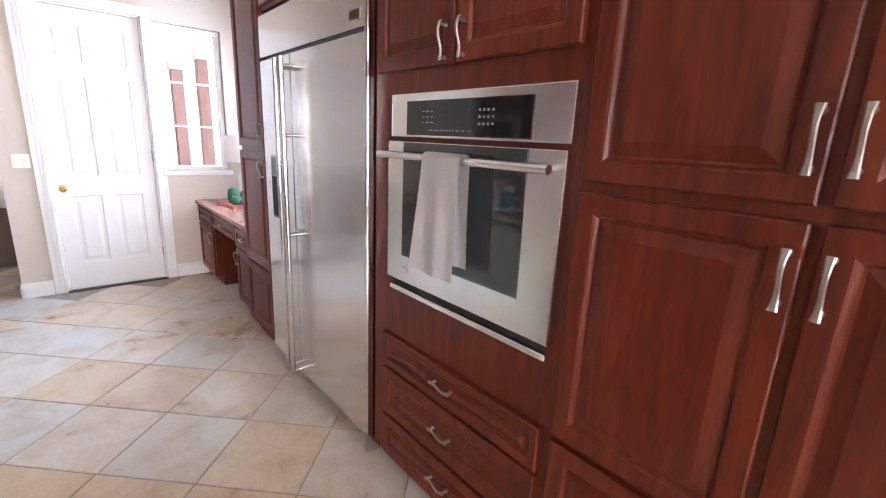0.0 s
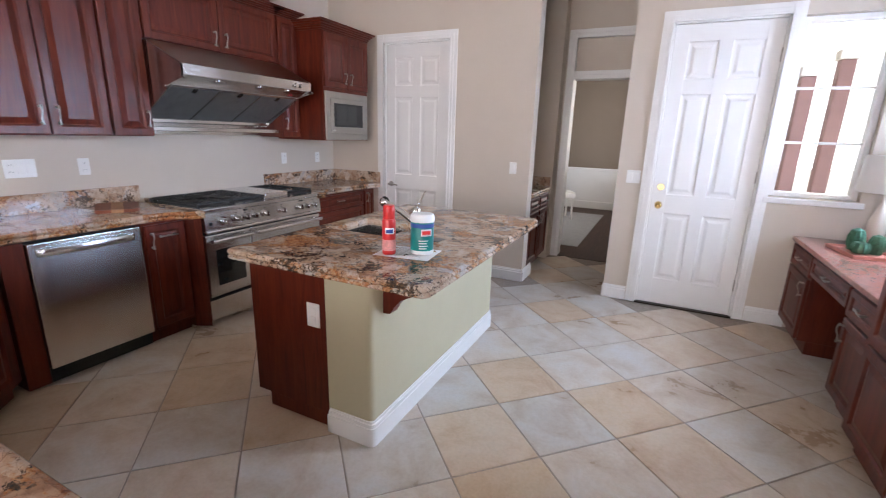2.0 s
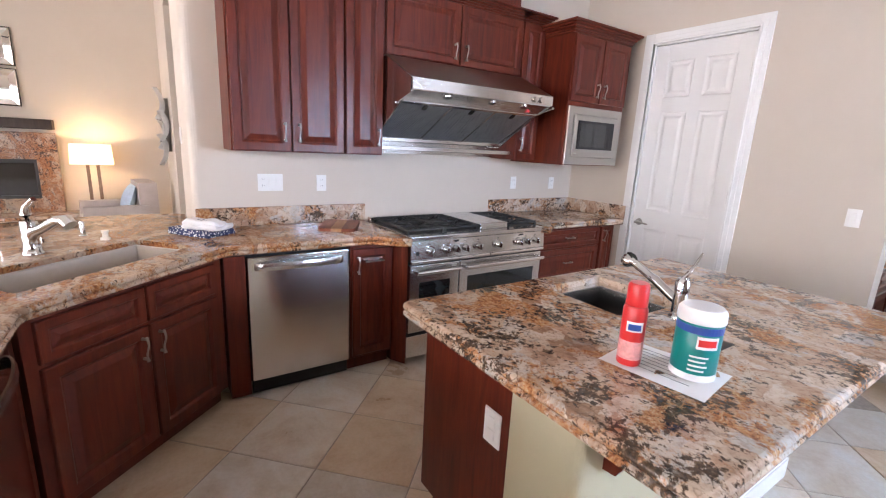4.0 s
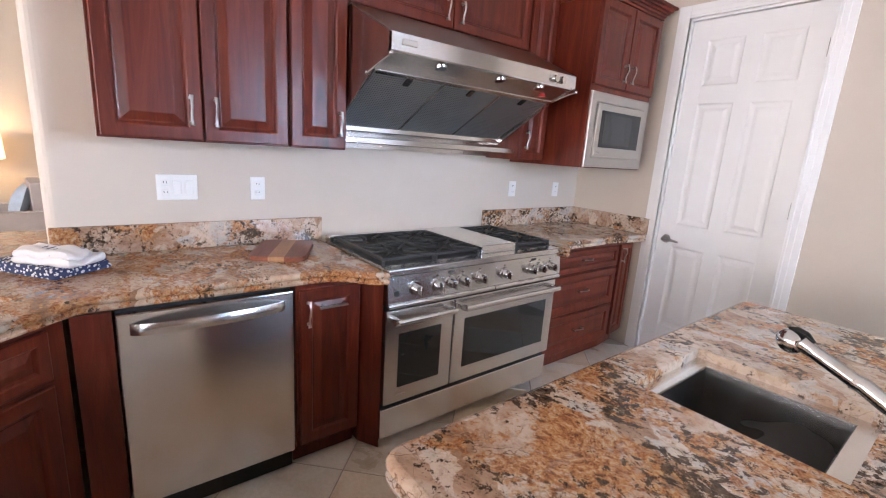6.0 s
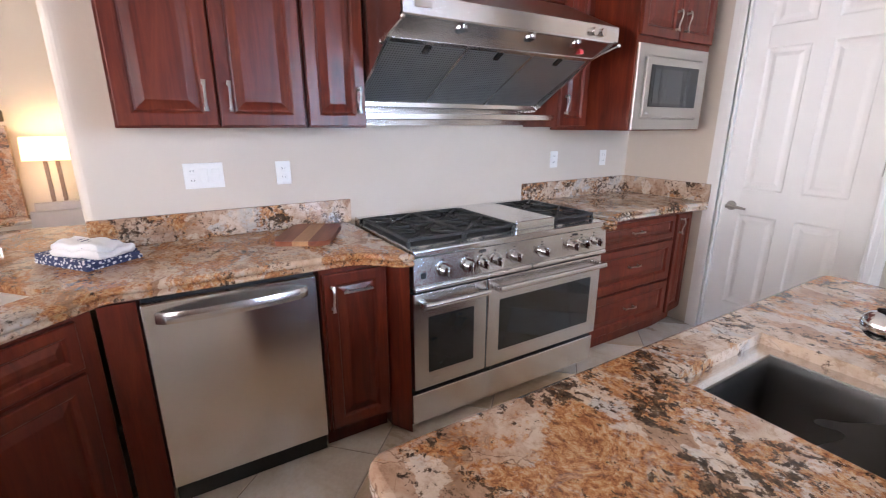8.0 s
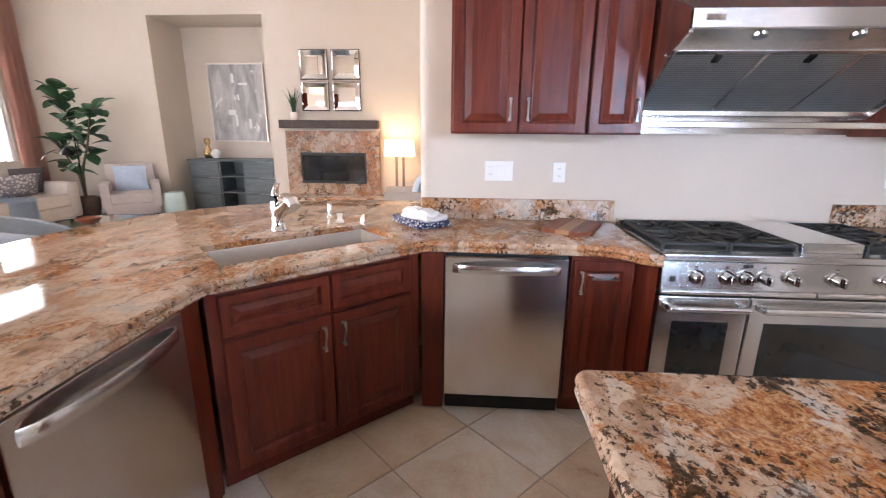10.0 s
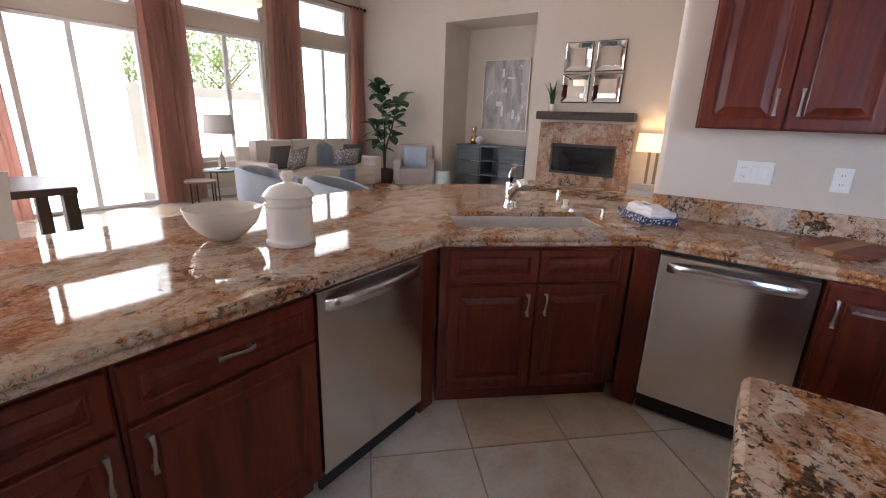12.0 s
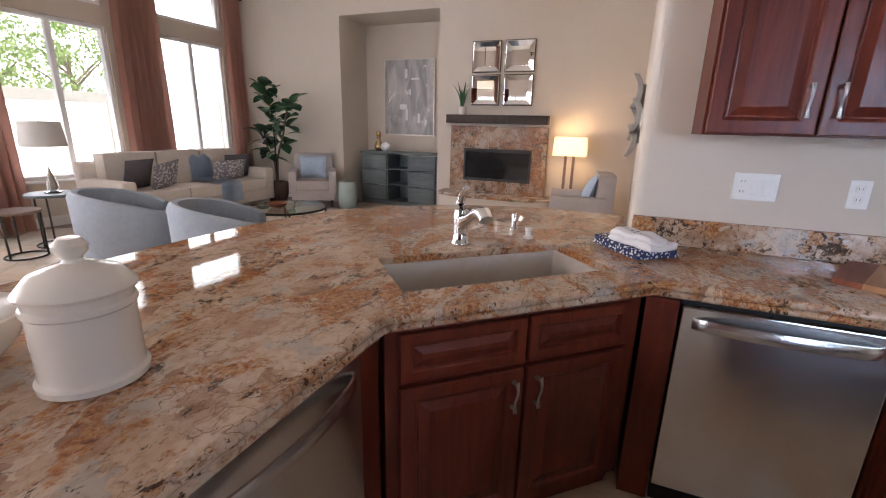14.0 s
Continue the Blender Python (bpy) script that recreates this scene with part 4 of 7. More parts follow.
def gas_range():
    r = thing("gas_range", "wide stainless steel professional gas range with two ovens", "range", WEST(RY0, RF))
    w = RY1 - RY0
    part("body", boxes((0.0, w, 0.035, 0.66, 0.12, 0.905), (0.03, w - 0.03, 0.10, 0.62, 0.002, 0.12)), "steel_flat", r)
    part("kick_panel", boxes((0.0, w, -0.008, 0.034, 0.055, 0.212), bev=0.003), "steel_flat", r)
    # black strip paints the shade of the open slit above the kick panel
    part("gap", boxes((0.002, w - 0.002, 0.012, 0.034, 0.214, 0.243)), "black_matte", r)
    part("cooktop", boxes((0.0, w, 0.02, 0.66, 0.905, 0.925), (0.0, w, -0.035, 0.03, 0.895, 0.925), bev=0.006, seg=2), "steel_flat", r)
    part("back_guard", boxes((0.0, w, 0.60, 0.66, 0.925, 0.955), bev=0.004), "steel_flat", r)
    bm = bmesh.new()
    vs = [(-0.03, 0.755), (-0.042, 0.77), (-0.030, 0.892), (0.03, 0.892), (0.03, 0.755)]
    a = [bm.verts.new((0.001, y, z)) for y, z in vs]
    b = [bm.verts.new((w - 0.001, y, z)) for y, z in vs]
    for k in range(5):
        bm.faces.new((a[k], b[k], b[(k + 1) % 5], a[(k + 1) % 5]))
    bm.faces.new(a[::-1]), bm.faces.new(b)
    cp = part("control_panel", bm, "steel_flat", r)
    for i, f in enumerate((0.12, 0.225, 0.292, 0.358, 0.455, 0.605, 0.775, 0.84, 0.92)):
        x = f * w
        bm = bmesh.new()
        cyl(bm, (x, -0.034, 0.825), (x, -0.044, 0.825), 0.035, 0.033, 24)
        cyl(bm, (x, -0.044, 0.825), (x, -0.080, 0.825), 0.024, 0.021, 20)
        box(bm, x - 0.006, x + 0.006, -0.096, -0.078, 0.803, 0.847, 0.003)
        part("knob", bm, "chrome", cp, "", True)
        bm = boxes((x - 0.006, x + 0.006, -0.0345, -0.033, 0.868, 0.872))
        part("mark", bm, "black_matte", cp)
    for x0, x1 in ((0.004, 0.664), (0.672, w - 0.004)):
        bm = bmesh.new()
        cyl(bm, (x0, -0.036, 0.752), (x1, -0.036, 0.752), 0.013, None, 16)
        part("bullnose", bm, "steel_flat", cp, "rounded steel rail below the knobs", True)
    part("switch", boxes((0.035, 0.06, -0.042, -0.036, 0.80, 0.825), bev=0.002), "black_matte", cp)
    for f in (0.30, 0.80):
        part("lettering", boxes(*[(f * w + i * 0.011 - 0.022, f * w + i * 0.011 - 0.015, -0.0335, -0.031, 0.872, 0.884) for i in range(4)]), "black_matte", cp)
    for x0, x1, in ((0.004, 0.405), (0.412, w - 0.004)):
        d = part("oven_door", boxes((x0, x1, -0.022, 0.034, 0.245, 0.725), bev=0.006, seg=2), "steel_flat", r)
        part("window", boxes((x0 + 0.075, x1 - 0.075, -0.0245, -0.0215, 0.325, 0.605), bev=0.001), "oven_glass", d, "dark oven window glass")
        bm = bmesh.new()
        tube(bm, [(x0 + 0.03, -0.078, 0.685), ((x0 + x1) / 2, -0.078, 0.685), (x1 - 0.03, -0.078, 0.685)], 0.0155, 14)
        for x in (x0 + 0.035, x1 - 0.035):
            box(bm, x - 0.016, x + 0.016, -0.085, -0.020, 0.672, 0.698, 0.005, 2)
        part("handle", bm, "steel_flat", d, "thick round steel bar handle", True)
    part("badge", boxes((0.075, 0.13, -0.025, -0.021, 0.272, 0.287), bev=0.001), "chrome", r)
    # another black strip, for the shade between oven doors and knob rail
    part("gap", boxes((0.002, w - 0.002, 0.0, 0.034, 0.728, 0.752)), "black_matte", r)

    def grate(x0, x1, y0, y1):
        bm = bmesh.new()
        z0, z1 = 0.945, 0.962
        for x in (x0, x1 - 0.014):
            box(bm, x, x + 0.014, y0, y1, z0, z1, 0.003)
        for y in (y0, (y0 + y1) / 2 - 0.007, y1 - 0.014):
            box(bm, x0 + 0.014, x1 - 0.014, y, y + 0.014, z0, z1, 0.003)
        for cy in ((y0 * 3 + y1) / 4, (y0 + y1 * 3) / 4):
            cx = (x0 + x1) / 2
            hx, hy = (x1 - x0) / 2, (y1 - y0) / 4
            for sx, sy in ((1, 1), (1, -1), (-1, 1), (-1, -1)):
                tube(bm, [(cx + sx * hx * 0.22, cy + sy * hy * 0.22, z1 - 0.006), (cx + sx * hx * 0.96, cy + sy * hy * 0.96, z1 - 0.006)], 0.0065, 6)
            for sx, sy in ((1, 0), (-1, 0), (0, 1), (0, -1)):
                tube(bm, [(cx + sx * hx * 0.3, cy + sy * hy * 0.3, z1 - 0.006), (cx + sx * hx * 0.96, cy + sy * hy * 0.96, z1 - 0.006)], 0.0065, 6)
        for x in (x0 + 0.007, x1 - 0.007):
            for y in (y0 + 0.007, y1 - 0.007):
                box(bm, x - 0.007, x + 0.007, y - 0.007, y + 0.007, 0.925, z0)
        part("grate", bm, "black_iron", r, "black cast iron burner grate")
        for cy in ((y0 * 3 + y1) / 4, (y0 + y1 * 3) / 4):
            bm = bmesh.new()
            cyl(bm, ((x0 + x1) / 2, cy, 0.925), ((x0 + x1) / 2, cy, 0.938), 0.048, 0.042, 24)
            cyl(bm, ((x0 + x1) / 2, cy, 0.938), ((x0 + x1) / 2, cy, 0.947), 0.034, 0.030, 20)
            part("burner", bm, "black_iron", r, "", True)

    part("burner_pan", boxes((0.015, 0.62, 0.045, 0.59, 0.922, 0.9275), (0.905, w - 0.015, 0.045, 0.59, 0.922, 0.9275)), "black_iron", r)
    for x0, x1 in ((0.018, 0.316), (0.32, 0.618), (0.908, w - 0.018)):
        grate(x0, x1, 0.05, 0.585)
    part("griddle_cover", boxes((0.63, 0.895, 0.045, 0.59, 0.925, 0.968), bev=0.006, seg=2), "steel_flat", r, "flat brushed steel griddle cover")
    return r


gas_range()
cabinet("base_cabinet", "dark cherry cabinet with three drawers beside the range", WEST(RY1 + 0.004, BF), 0.858, 0.60, 0, CT - 0.056,
        [("drawer", 0.012, 0.846, 0.70, 0.855, (0.43, 0.785, False)), ("drawer", 0.012, 0.846, 0.405, 0.685, (0.43, 0.56, False)), ("drawer", 0.012, 0.846, 0.12, 0.39, (0.43, 0.27, False))])
cabinet("base_cabinet", "narrow angled dark cherry end cabinet", pose(BF, RY1 + 0.866, 0, 0, 0, 98), 0.245, 0.50, 0, CT - 0.056, [("door", 0.012, 0.233, 0.12, 0.855, (0.05, 0.77, True))])

# upper cabinets
UB, UT = 1.43, 2.52
cabinet("upper_cabinet", "dark cherry wall cabinet with two raised panel doors", WEST(3.352, -3.54), 0.69, 0.306, UB, UT,
        [("door", 0.008, 0.344, UB + 0.004, UT - 0.004, (0.302, 1.55, True)), ("door", 0.348, 0.684, UB + 0.004, UT - 0.004, (0.39, 1.55, True))], False, crown=0.07)
cabinet("upper_cabinet", "narrow dark cherry wall cabinet beside the hood", WEST(4.045, -3.54), 0.275, 0.306, UB, UT, [("door", 0.004, 0.270, UB + 0.004, UT - 0.004, (0.235, 1.55, True))], False, crown=0.07)
cabinet("upper_cabinet", "dark cherry cabinet above the range hood", WEST(4.323, -3.54), 1.225, 0.306, 2.09, UT,
        [("door", 0.008, 0.608, 2.10, UT - 0.004, (0.56, 2.19, True)), ("door", 0.612, 1.217, 2.10, UT - 0.004, (0.66, 2.19, True))], False, crown=0.07)
cabinet("upper_cabinet", "narrow dark cherry wall cabinet beside the hood", WEST(5.552, -3.54), 0.245, 0.306, UB, UT, [("door", 0.004, 0.241, UB + 0.004, UT - 0.004, (0.045, 1.56, True))], False, crown=0.07)
cabinet("microwave_cabinet", "deep dark cherry cabinet holding the microwave", WEST(5.80, -3.22), 0.72, 0.626, 1.41, 2.43,
        [("door", 0.008, 0.358, 1.92, 2.42, (0.315, 2.02, True)), ("door", 0.362, 0.712, 1.92, 2.42, (0.405, 2.02, True))], False, crown=0.085)
structure("cabinet_riser", boxes((WX, -3.60, 4.30, 5.56, UT + 0.071, CEIL - 0.002)), "cherry", "plain cherry hood chase rising above the cabinets", "panel")


def microwave():
    m = thing("microwave", "built-in stainless steel microwave with trim frame", "microwave", WEST(5.815, -3.224))
    w, z0, z1 = 0.69, 1.415, 1.885
    bm = bmesh.new()
    framed(bm, 0, w, z0, z1, [(0.0, -0.012), (0.004, -0.018), (0.06, -0.018), (0.064, -0.012)], 0.0)
    part("trim_frame", bm, "steel_trim", m)
    d = part("door", boxes((0.068, w - 0.068, -0.03, -0.008, z0 + 0.072, z1 - 0.072), bev=0.004, seg=2), "steel_trim", m)
    part("window", boxes((0.11, w - 0.11, -0.033, -0.0295, z0 + 0.13, z1 - 0.11)), "black_gloss", d, "dark glass window")
    part("door_glass", boxes((0.14, w - 0.22, -0.0345, -0.0325, z0 + 0.15, z1 - 0.13)), "oven_glass", d)
    part("badge", boxes((0.09, 0.12, -0.032, -0.0295, z0 + 0.088, z0 + 0.10)), "chrome", d)


microwave()


def hood():
    h = thing("range_hood", "large stainless steel canopy range hood with mesh filters", "range hood", WEST(4.325, -3.84))
    w = 1.22

    def prism(vs, x0, x1):
        bm = bmesh.new()
        a = [bm.verts.new((x0, y, z)) for y, z in vs]
        b = [bm.verts.new((x1, y, z)) for y, z in vs]
        for k in range(len(vs)):
            bm.faces.new((a[k], b[k], b[(k + 1) % len(vs)], a[(k + 1) % len(vs)]))
        bm.faces.new(a[::-1]), bm.faces.new(b)
        return bm

    F = -0.70
    part("canopy", prism([(0.0, 2.085), (-0.33, 2.085), (F + 0.004, 1.912), (F + 0.004, 1.918), (-0.33, 2.092), (0.0, 2.092)][::-1], 0, w), "steel_trim", h)
    part("front_rim", prism([(F, 1.848), (F, 1.916), (F + 0.02, 1.916), (F + 0.02, 1.852), (F + 0.03, 1.85), (F + 0.03, 1.842), (F + 0.006, 1.842)], 0, w), "steel_flat", h)
    part("lamp_strip", prism([(F + 0.03, 1.842), (F + 0.03, 1.856), (F + 0.155, 1.803), (F + 0.15, 1.788)], 0.012, w - 0.012), "steel_flat", h)
    for x in (0.0, w - 0.012):
        part("side_panel", prism([(0.0, 2.085), (-0.33, 2.085), (F + 0.005, 1.912), (F + 0.005, 1.845), (F + 0.15, 1.786), (-0.12, 1.52), (0.0, 1.52)], x, x + 0.012), "steel_flat", h)
    for i in range(3):
        x0 = 0.02 + i * 0.395
        f = part("filter", prism([(F + 0.15, 1.790), (F + 0.15, 1.802), (-0.13, 1.575), (-0.13, 1.562)], x0, x0 + 0.385), "mesh_steel", h, "grey mesh grease filter")
        part("filter_frame", prism([(F + 0.148, 1.785), (F + 0.148, 1.804), (-0.125, 1.578), (-0.125, 1.557)], x0 + 0.379, x0 + 0.395), "steel_flat", f)
        part("filter_rail", prism([(F + 0.150, 1.785), (F + 0.150, 1.80), (F + 0.168, 1.792), (F + 0.168, 1.773)], x0, x0 + 0.379), "steel_flat", f)
        part("filter_latch", prism([(F + 0.175, 1.767), (F + 0.175, 1.78), (F + 0.215, 1.76), (F + 0.215, 1.745)], x0 + 0.175, x0 + 0.205), "black_gloss", f, "dark recessed finger latch")
    part("drip_rail", boxes((0.01, w - 0.01, -0.14, -0.10, 1.53, 1.56), bev=0.004), "steel_flat", h)
    part("back_panel", boxes((0.0, w, -0.03, -0.002, 1.44, 1.54)), "steel_flat", h)
    part("warming_shelf", boxes((0.0, w, -0.28, -0.035, 1.472, 1.490), (0.0, w, -0.285, -0.265, 1.468, 1.500), bev=0.003), "steel_flat", h)
    for x in (0.30, 0.68, 0.98):
        bm = bmesh.new()
        cyl(bm, (x, F + 0.065, 1.842), (x, F + 0.060, 1.822), 0.034, 0.028, 20)
        part("lamp", bm, "chrome", h, "small round recessed lamp", True)
    for x in (1.03, 1.09):
        bm = bmesh.new()
        cyl(bm, (x, F, 1.880), (x, F - 0.022, 1.880), 0.021, 0.018, 18)
        part("knob", bm, "chrome", h, "", True)
    part("badge", boxes((0.05, 0.125, F - 0.004, F + 0.002, 1.872, 1.896), bev=0.002), "chrome", h)
    for x in (-0.004, w + 0.004):
        bm = bmesh.new()
        tube(bm, [(x, F - 0.004, 1.832), (x, F + 0.10, 1.806), (x, F + 0.20, 1.775)], 0.006, 8)
        for y, z in ((F - 0.004, 1.832), (F + 0.20, 1.775)):
            bmesh.ops.create_uvsphere(bm, u_segments=10, v_segments=8, radius=0.011, matrix=Matrix.Translation((x, y, z)))
        part("rail", bm, "chrome", h, "", True)
    part("switch", boxes((1.06, 1.085, F + 0.10, F + 0.13, 1.796, 1.812)), "red_plastic", h, "small red rocker switch")


def mesh_mat(name):
    """Grey woven wire mesh: fine crossing bands with dark gaps."""
    m, nt, b = nodes_of(name, 0.42, 0.9)
    bands = []
    for rot in ((0, 0, 0), (0, 0, radians(90))):
        wv = nt.nodes.new("ShaderNodeTexWave")
        wv.inputs["Scale"].default_value = 24.0
        nt.links.new(world_pos(nt, (1, 1, 1), rot, True), wv.inputs["Vector"])
        bands.append(ramp(nt, wv.outputs[1], [(0.15, (0.10, 0.105, 0.105)), (0.6, (0.46, 0.47, 0.47))]))
    c = mix(nt, 1.0, bands[0], bands[1], "LIGHTEN")
    nt.links.new(mix(nt, 0.4, c, ramp(nt, noise_tex(nt, 9.0, 4, 0.6, 0.2, world_pos(nt)), [(0.3, (0.6, 0.6, 0.6)), (0.7, (1, 1, 1))]), "MULTIPLY"), b.inputs["Base Color"])
    bump(nt, b, c, 0.5, 0.003)


mesh_mat("mesh_steel")
plain("red_plastic", (0.5, 0.03, 0.03), 0.4)
hood()

# ---- stone worktops ----
E1 = Vector((-2.555, 2.545))
E2 = Vector((-3.222, 3.262))
bar = [Vector((-0.56, 2.545)), E1, E2, Vector((-3.205, 4.12)), Vector((-3.06, 4.26)), Vector((-3.06, 4.318)), Vector((WX + 0.003, 4.318)), Vector((WX + 0.003, 3.150)), Vector((-4.50, 3.150)),
       Vector((-4.55, 2.75)), Vector((-4.40, 2.05)), Vector((-3.75, 1.42)), Vector((-3.1, 1.32)), Vector((-0.56, 1.32))]
bar = rounded(bar, [0.06, 0.03, 0.02, 0.06, 0.05, 0.006, 0, 0, 0.05, 0.25, 0.45, 0.35, 0.25, 0.08], 5)
SD = (E2 - E1).normalized()
SN = Vector((SD.y, -SD.x))             # into the room
SC = (E1 + E2) / 2 - SN * 0.36
hole = [SC + SD * a + SN * b for a, b in ((-0.395, -0.19), (0.435, -0.19), (0.435, 0.19), (-0.395, 0.19))]
worktop("bar_worktop", slab(bar, [(CT + z, i) for z, i in OGEE], [hole]), "granite_bar", "polished brown and gold granite bar worktop, ogee edge")
rw = [Vector((WX + 0.003, RY1 + 0.004)), Vector((-3.06, RY1 + 0.004)), Vector((-3.06, 5.60)), Vector((-3.19, 5.74)), Vector((-3.19, 6.22)),
      Vector((-3.19, 6.30)), Vector((-3.14, 6.60)), Vector((-3.14, NY - 0.003)), Vector((WX + 0.003, NY - 0.003))]
rw = rounded(rw, [0, 0.005, 0.03, 0.06, 0.02, 0.03, 0.03, 0, 0], 4)
worktop("range_worktop", slab(rw, [(CT + z, i) for z, i in OGEE]), "granite", "polished brown granite worktop beside the range")
structure("backsplash", boxes((WX + 0.002, WX + 0.024, 3.165, 4.322, CT + 0.001, CT + 0.125), bev=0.002), "granite", "low granite upstand along the wall", "backsplash")
structure("backsplash", boxes((WX + 0.002, WX + 0.024, RY1 + 0.02, NY - 0.024, CT + 0.001, CT + 0.125), (WX + 0.002, -3.14, NY - 0.024, NY - 0.002, CT + 0.001, CT + 0.125), bev=0.002), "granite", "low granite upstand in the corner", "backsplash")

# sink cabinet, second dishwasher, peninsula cabinets
ang = math.degrees(math.atan2(SD.y, SD.x))
sm = pose(E1.x - SN.x * 0.035, E1.y - SN.y * 0.035, 0, 0, 0, ang)
sw = (E2 - E1).length - 0.03
cabinet("sink_cabinet", "dark cherry sink cabinet set diagonally, two doors", sm, sw, 0.06, 0, CT - 0.056,
        [("drawer_front", 0.04, sw / 2 - 0.004, 0.69, 0.855, None), ("drawer_front", sw / 2 + 0.004, sw - 0.06, 0.69, 0.855, None),
         ("door", 0.04, sw / 2 - 0.004, 0.11, 0.675, (sw / 2 - 0.045, 0.58, True)), ("door", sw / 2 + 0.004, sw - 0.06, 0.11, 0.675, (sw / 2 + 0.045, 0.58, True))])
PF = 2.508
dishwasher(pose(-1.865, PF, 0, 0, 0, 180), "stainless steel dishwasher in the peninsula, bowed handle")
structure("filler_panel", boxes((-2.572, -2.468, PF - 0.5, PF - 0.003, 0.02, CT - 0.056)), "cherry", "dark cherry corner filler post", "panel")
cabinet("base_cabinet", "dark cherry peninsula cabinet with drawer and doors", pose(-1.28, PF, 0, 0, 0, 180), 0.581, 0.58, 0, CT - 0.056,
        [("drawer", 0.008, 0.573, 0.70, 0.855, (0.285, 0.78, False)), ("door", 0.008, 0.573, 0.11, 0.685, (0.045, 0.60, True))])
cabinet("base_cabinet", "dark cherry peninsula cabinet with drawer and doors", pose(-0.62, PF, 0, 0, 0, 180), 0.656, 0.58, 0, CT - 0.056,
        [("drawer", 0.008, 0.648, 0.70, 0.855, (0.325, 0.78, False)), ("door", 0.008, 0.648, 0.11, 0.685, (0.61, 0.60, True))])
bm = bmesh.new()
pl = [(-0.62, 1.80), (-0.62, 1.92), (-3.1, 1.92), (-3.75, 2.45), (-3.95, 3.15), (-4.1, 3.15), (-4.0, 2.35), (-3.25, 1.80)]
lo = [bm.verts.new((*p, 0.0)) for p in pl]
hi = [bm.verts.new((*p, CT - 0.056)) for p in pl]
for k in range(len(pl)):
    bm.faces.new((lo[k], lo[(k + 1) % len(pl)], hi[(k + 1) % len(pl)], hi[k]))
bm.faces.new(lo[::-1]), bm.faces.new(hi)
structure("wall_bar", bm, "island_paint", "beige plaster knee wall carrying the bar", "wall")


def sink(name, label, m, lx, ly, depth, top, mat, rim=0.0):
    s = thing(name, label, "sink", m)
    bm = bmesh.new()
    hx, hy = lx / 2, ly / 2
    t = 0.02
    rings = []
    for ins, z in ((-t, top), (rim, top), (rim + 0.003, top - 0.003), (rim + 0.005, top - 0.02), (rim + 0.010, top - depth + 0.02), (rim + 0.024, top - depth), (rim + 0.16, top - depth - 0.004)):
        ins = min(ins, hy * 0.7)
        rings.append([bm.verts.new((sx * (hx - ins), sy * (hy - ins), z)) for sx, sy in ((-1, -1), (1, -1), (1, 1), (-1, 1))])
    for a, b in list(zip(rings, rings[1:]))[1 if rim > 0.02 else 0:]:
        for k in range(4):
            bm.faces.new((a[k], a[(k + 1) % 4], b[(k + 1) % 4], b[k]))
    bm.faces.new(rings[-1])
    part("basin", bm, mat, s)
    if rim > 0.02:
        part("rim", boxes((-hx - t, hx + t, hy - rim, hy + t, top - 0.003, top), (-hx - t, hx + t, -hy - t, -hy + rim, top - 0.003, top), (-hx - t, -hx + rim, -hy + rim, hy - rim, top - 0.003, top), (hx - rim, hx + t, -hy + rim, hy - rim, top - 0.003, top)), "steel_flat", s, "flat brushed steel rim")
    bm = bmesh.new()
    cyl(bm, (0, 0, top - depth - 0.002), (0, 0, top - depth + 0.004), 0.045, 0.04, 20)
    part("drain", bm, "chrome", s, "", True)
    return s


plain("sink_stone", (0.52, 0.46, 0.40), 0.4, vary=0.04, scale=20)
sink("sink", "undermounted taupe composite kitchen sink", pose(SC.x + SD.x * 0.02, SC.y + SD.y * 0.02, 0, 0, 0, ang), 0.832, 0.382, 0.2, CT - 0.028, "sink_stone", 0.012)

# ---- island ----
IX0, IX1, IY0, IY1 = -2.095, -0.93, 3.705, 5.50
IT = 0.918
isl = rounded([Vector((IX0, IY0)), Vector((IX1, IY0)), Vector((IX1, IY1)), Vector((IX0, IY1))], [0.05, 0.05, 0.09, 0.05], 5)
ihole = [(-1.972, 4.375), (-1.550, 4.375), (-1.550, 4.765), (-1.972, 4.765)]
worktop("island_worktop", slab(isl, [(IT + z, i) for z, i in OGEE], [ihole]), "granite", "polished brown and gold granite island worktop")
isle = thing("kitchen_island", "kitchen island with cherry cabinets and beige plaster back", "island", Matrix.Translation((-1.6, 4.6, 0)))
IB = IT - 0.056


def at_isle(bm):
    bmesh.ops.translate(bm, verts=bm.verts, vec=(1.6, -4.6, 0))
    return bm


for y0, y1, z0, z1, x0 in ((3.80, 4.385, 0.10, IB, -2.03), (4.755, 5.43, 0.10, IB, -2.03), (4.386, 4.754, 0.10, 0.60, -2.03), (3.82, 5.41, 0.001, 0.0995, -1.965)):
    part("cabinet_body" if z0 > 0.05 else "plinth", at_isle(boxes((x0, -1.531, y0, y1, z0, z1), bev=0.002)), "cherry", isle, "dark cherry cabinet side")
pl = rounded([Vector((-1.53, 3.80)), Vector((-1.265, 3.80)), Vector((-1.265, 5.45)), Vector((-1.53, 5.45))], [0, 0.03, 0.03, 0], 6)
bm = bmesh.new()
lo = [bm.verts.new((p.x, p.y, 0.001)) for p in pl]
hi = [bm.verts.new((p.x, p.y, IB)) for p in pl]
for k in range(len(pl)):
    bm.faces.new((lo[k], lo[(k + 1) % len(pl)], hi[(k + 1) % len(pl)], hi[k]))
bm.faces.new(lo[::-1]), bm.faces.new(hi)
part("plaster_back", at_isle(bm), "island_paint", isle, "olive beige painted plaster back wall")
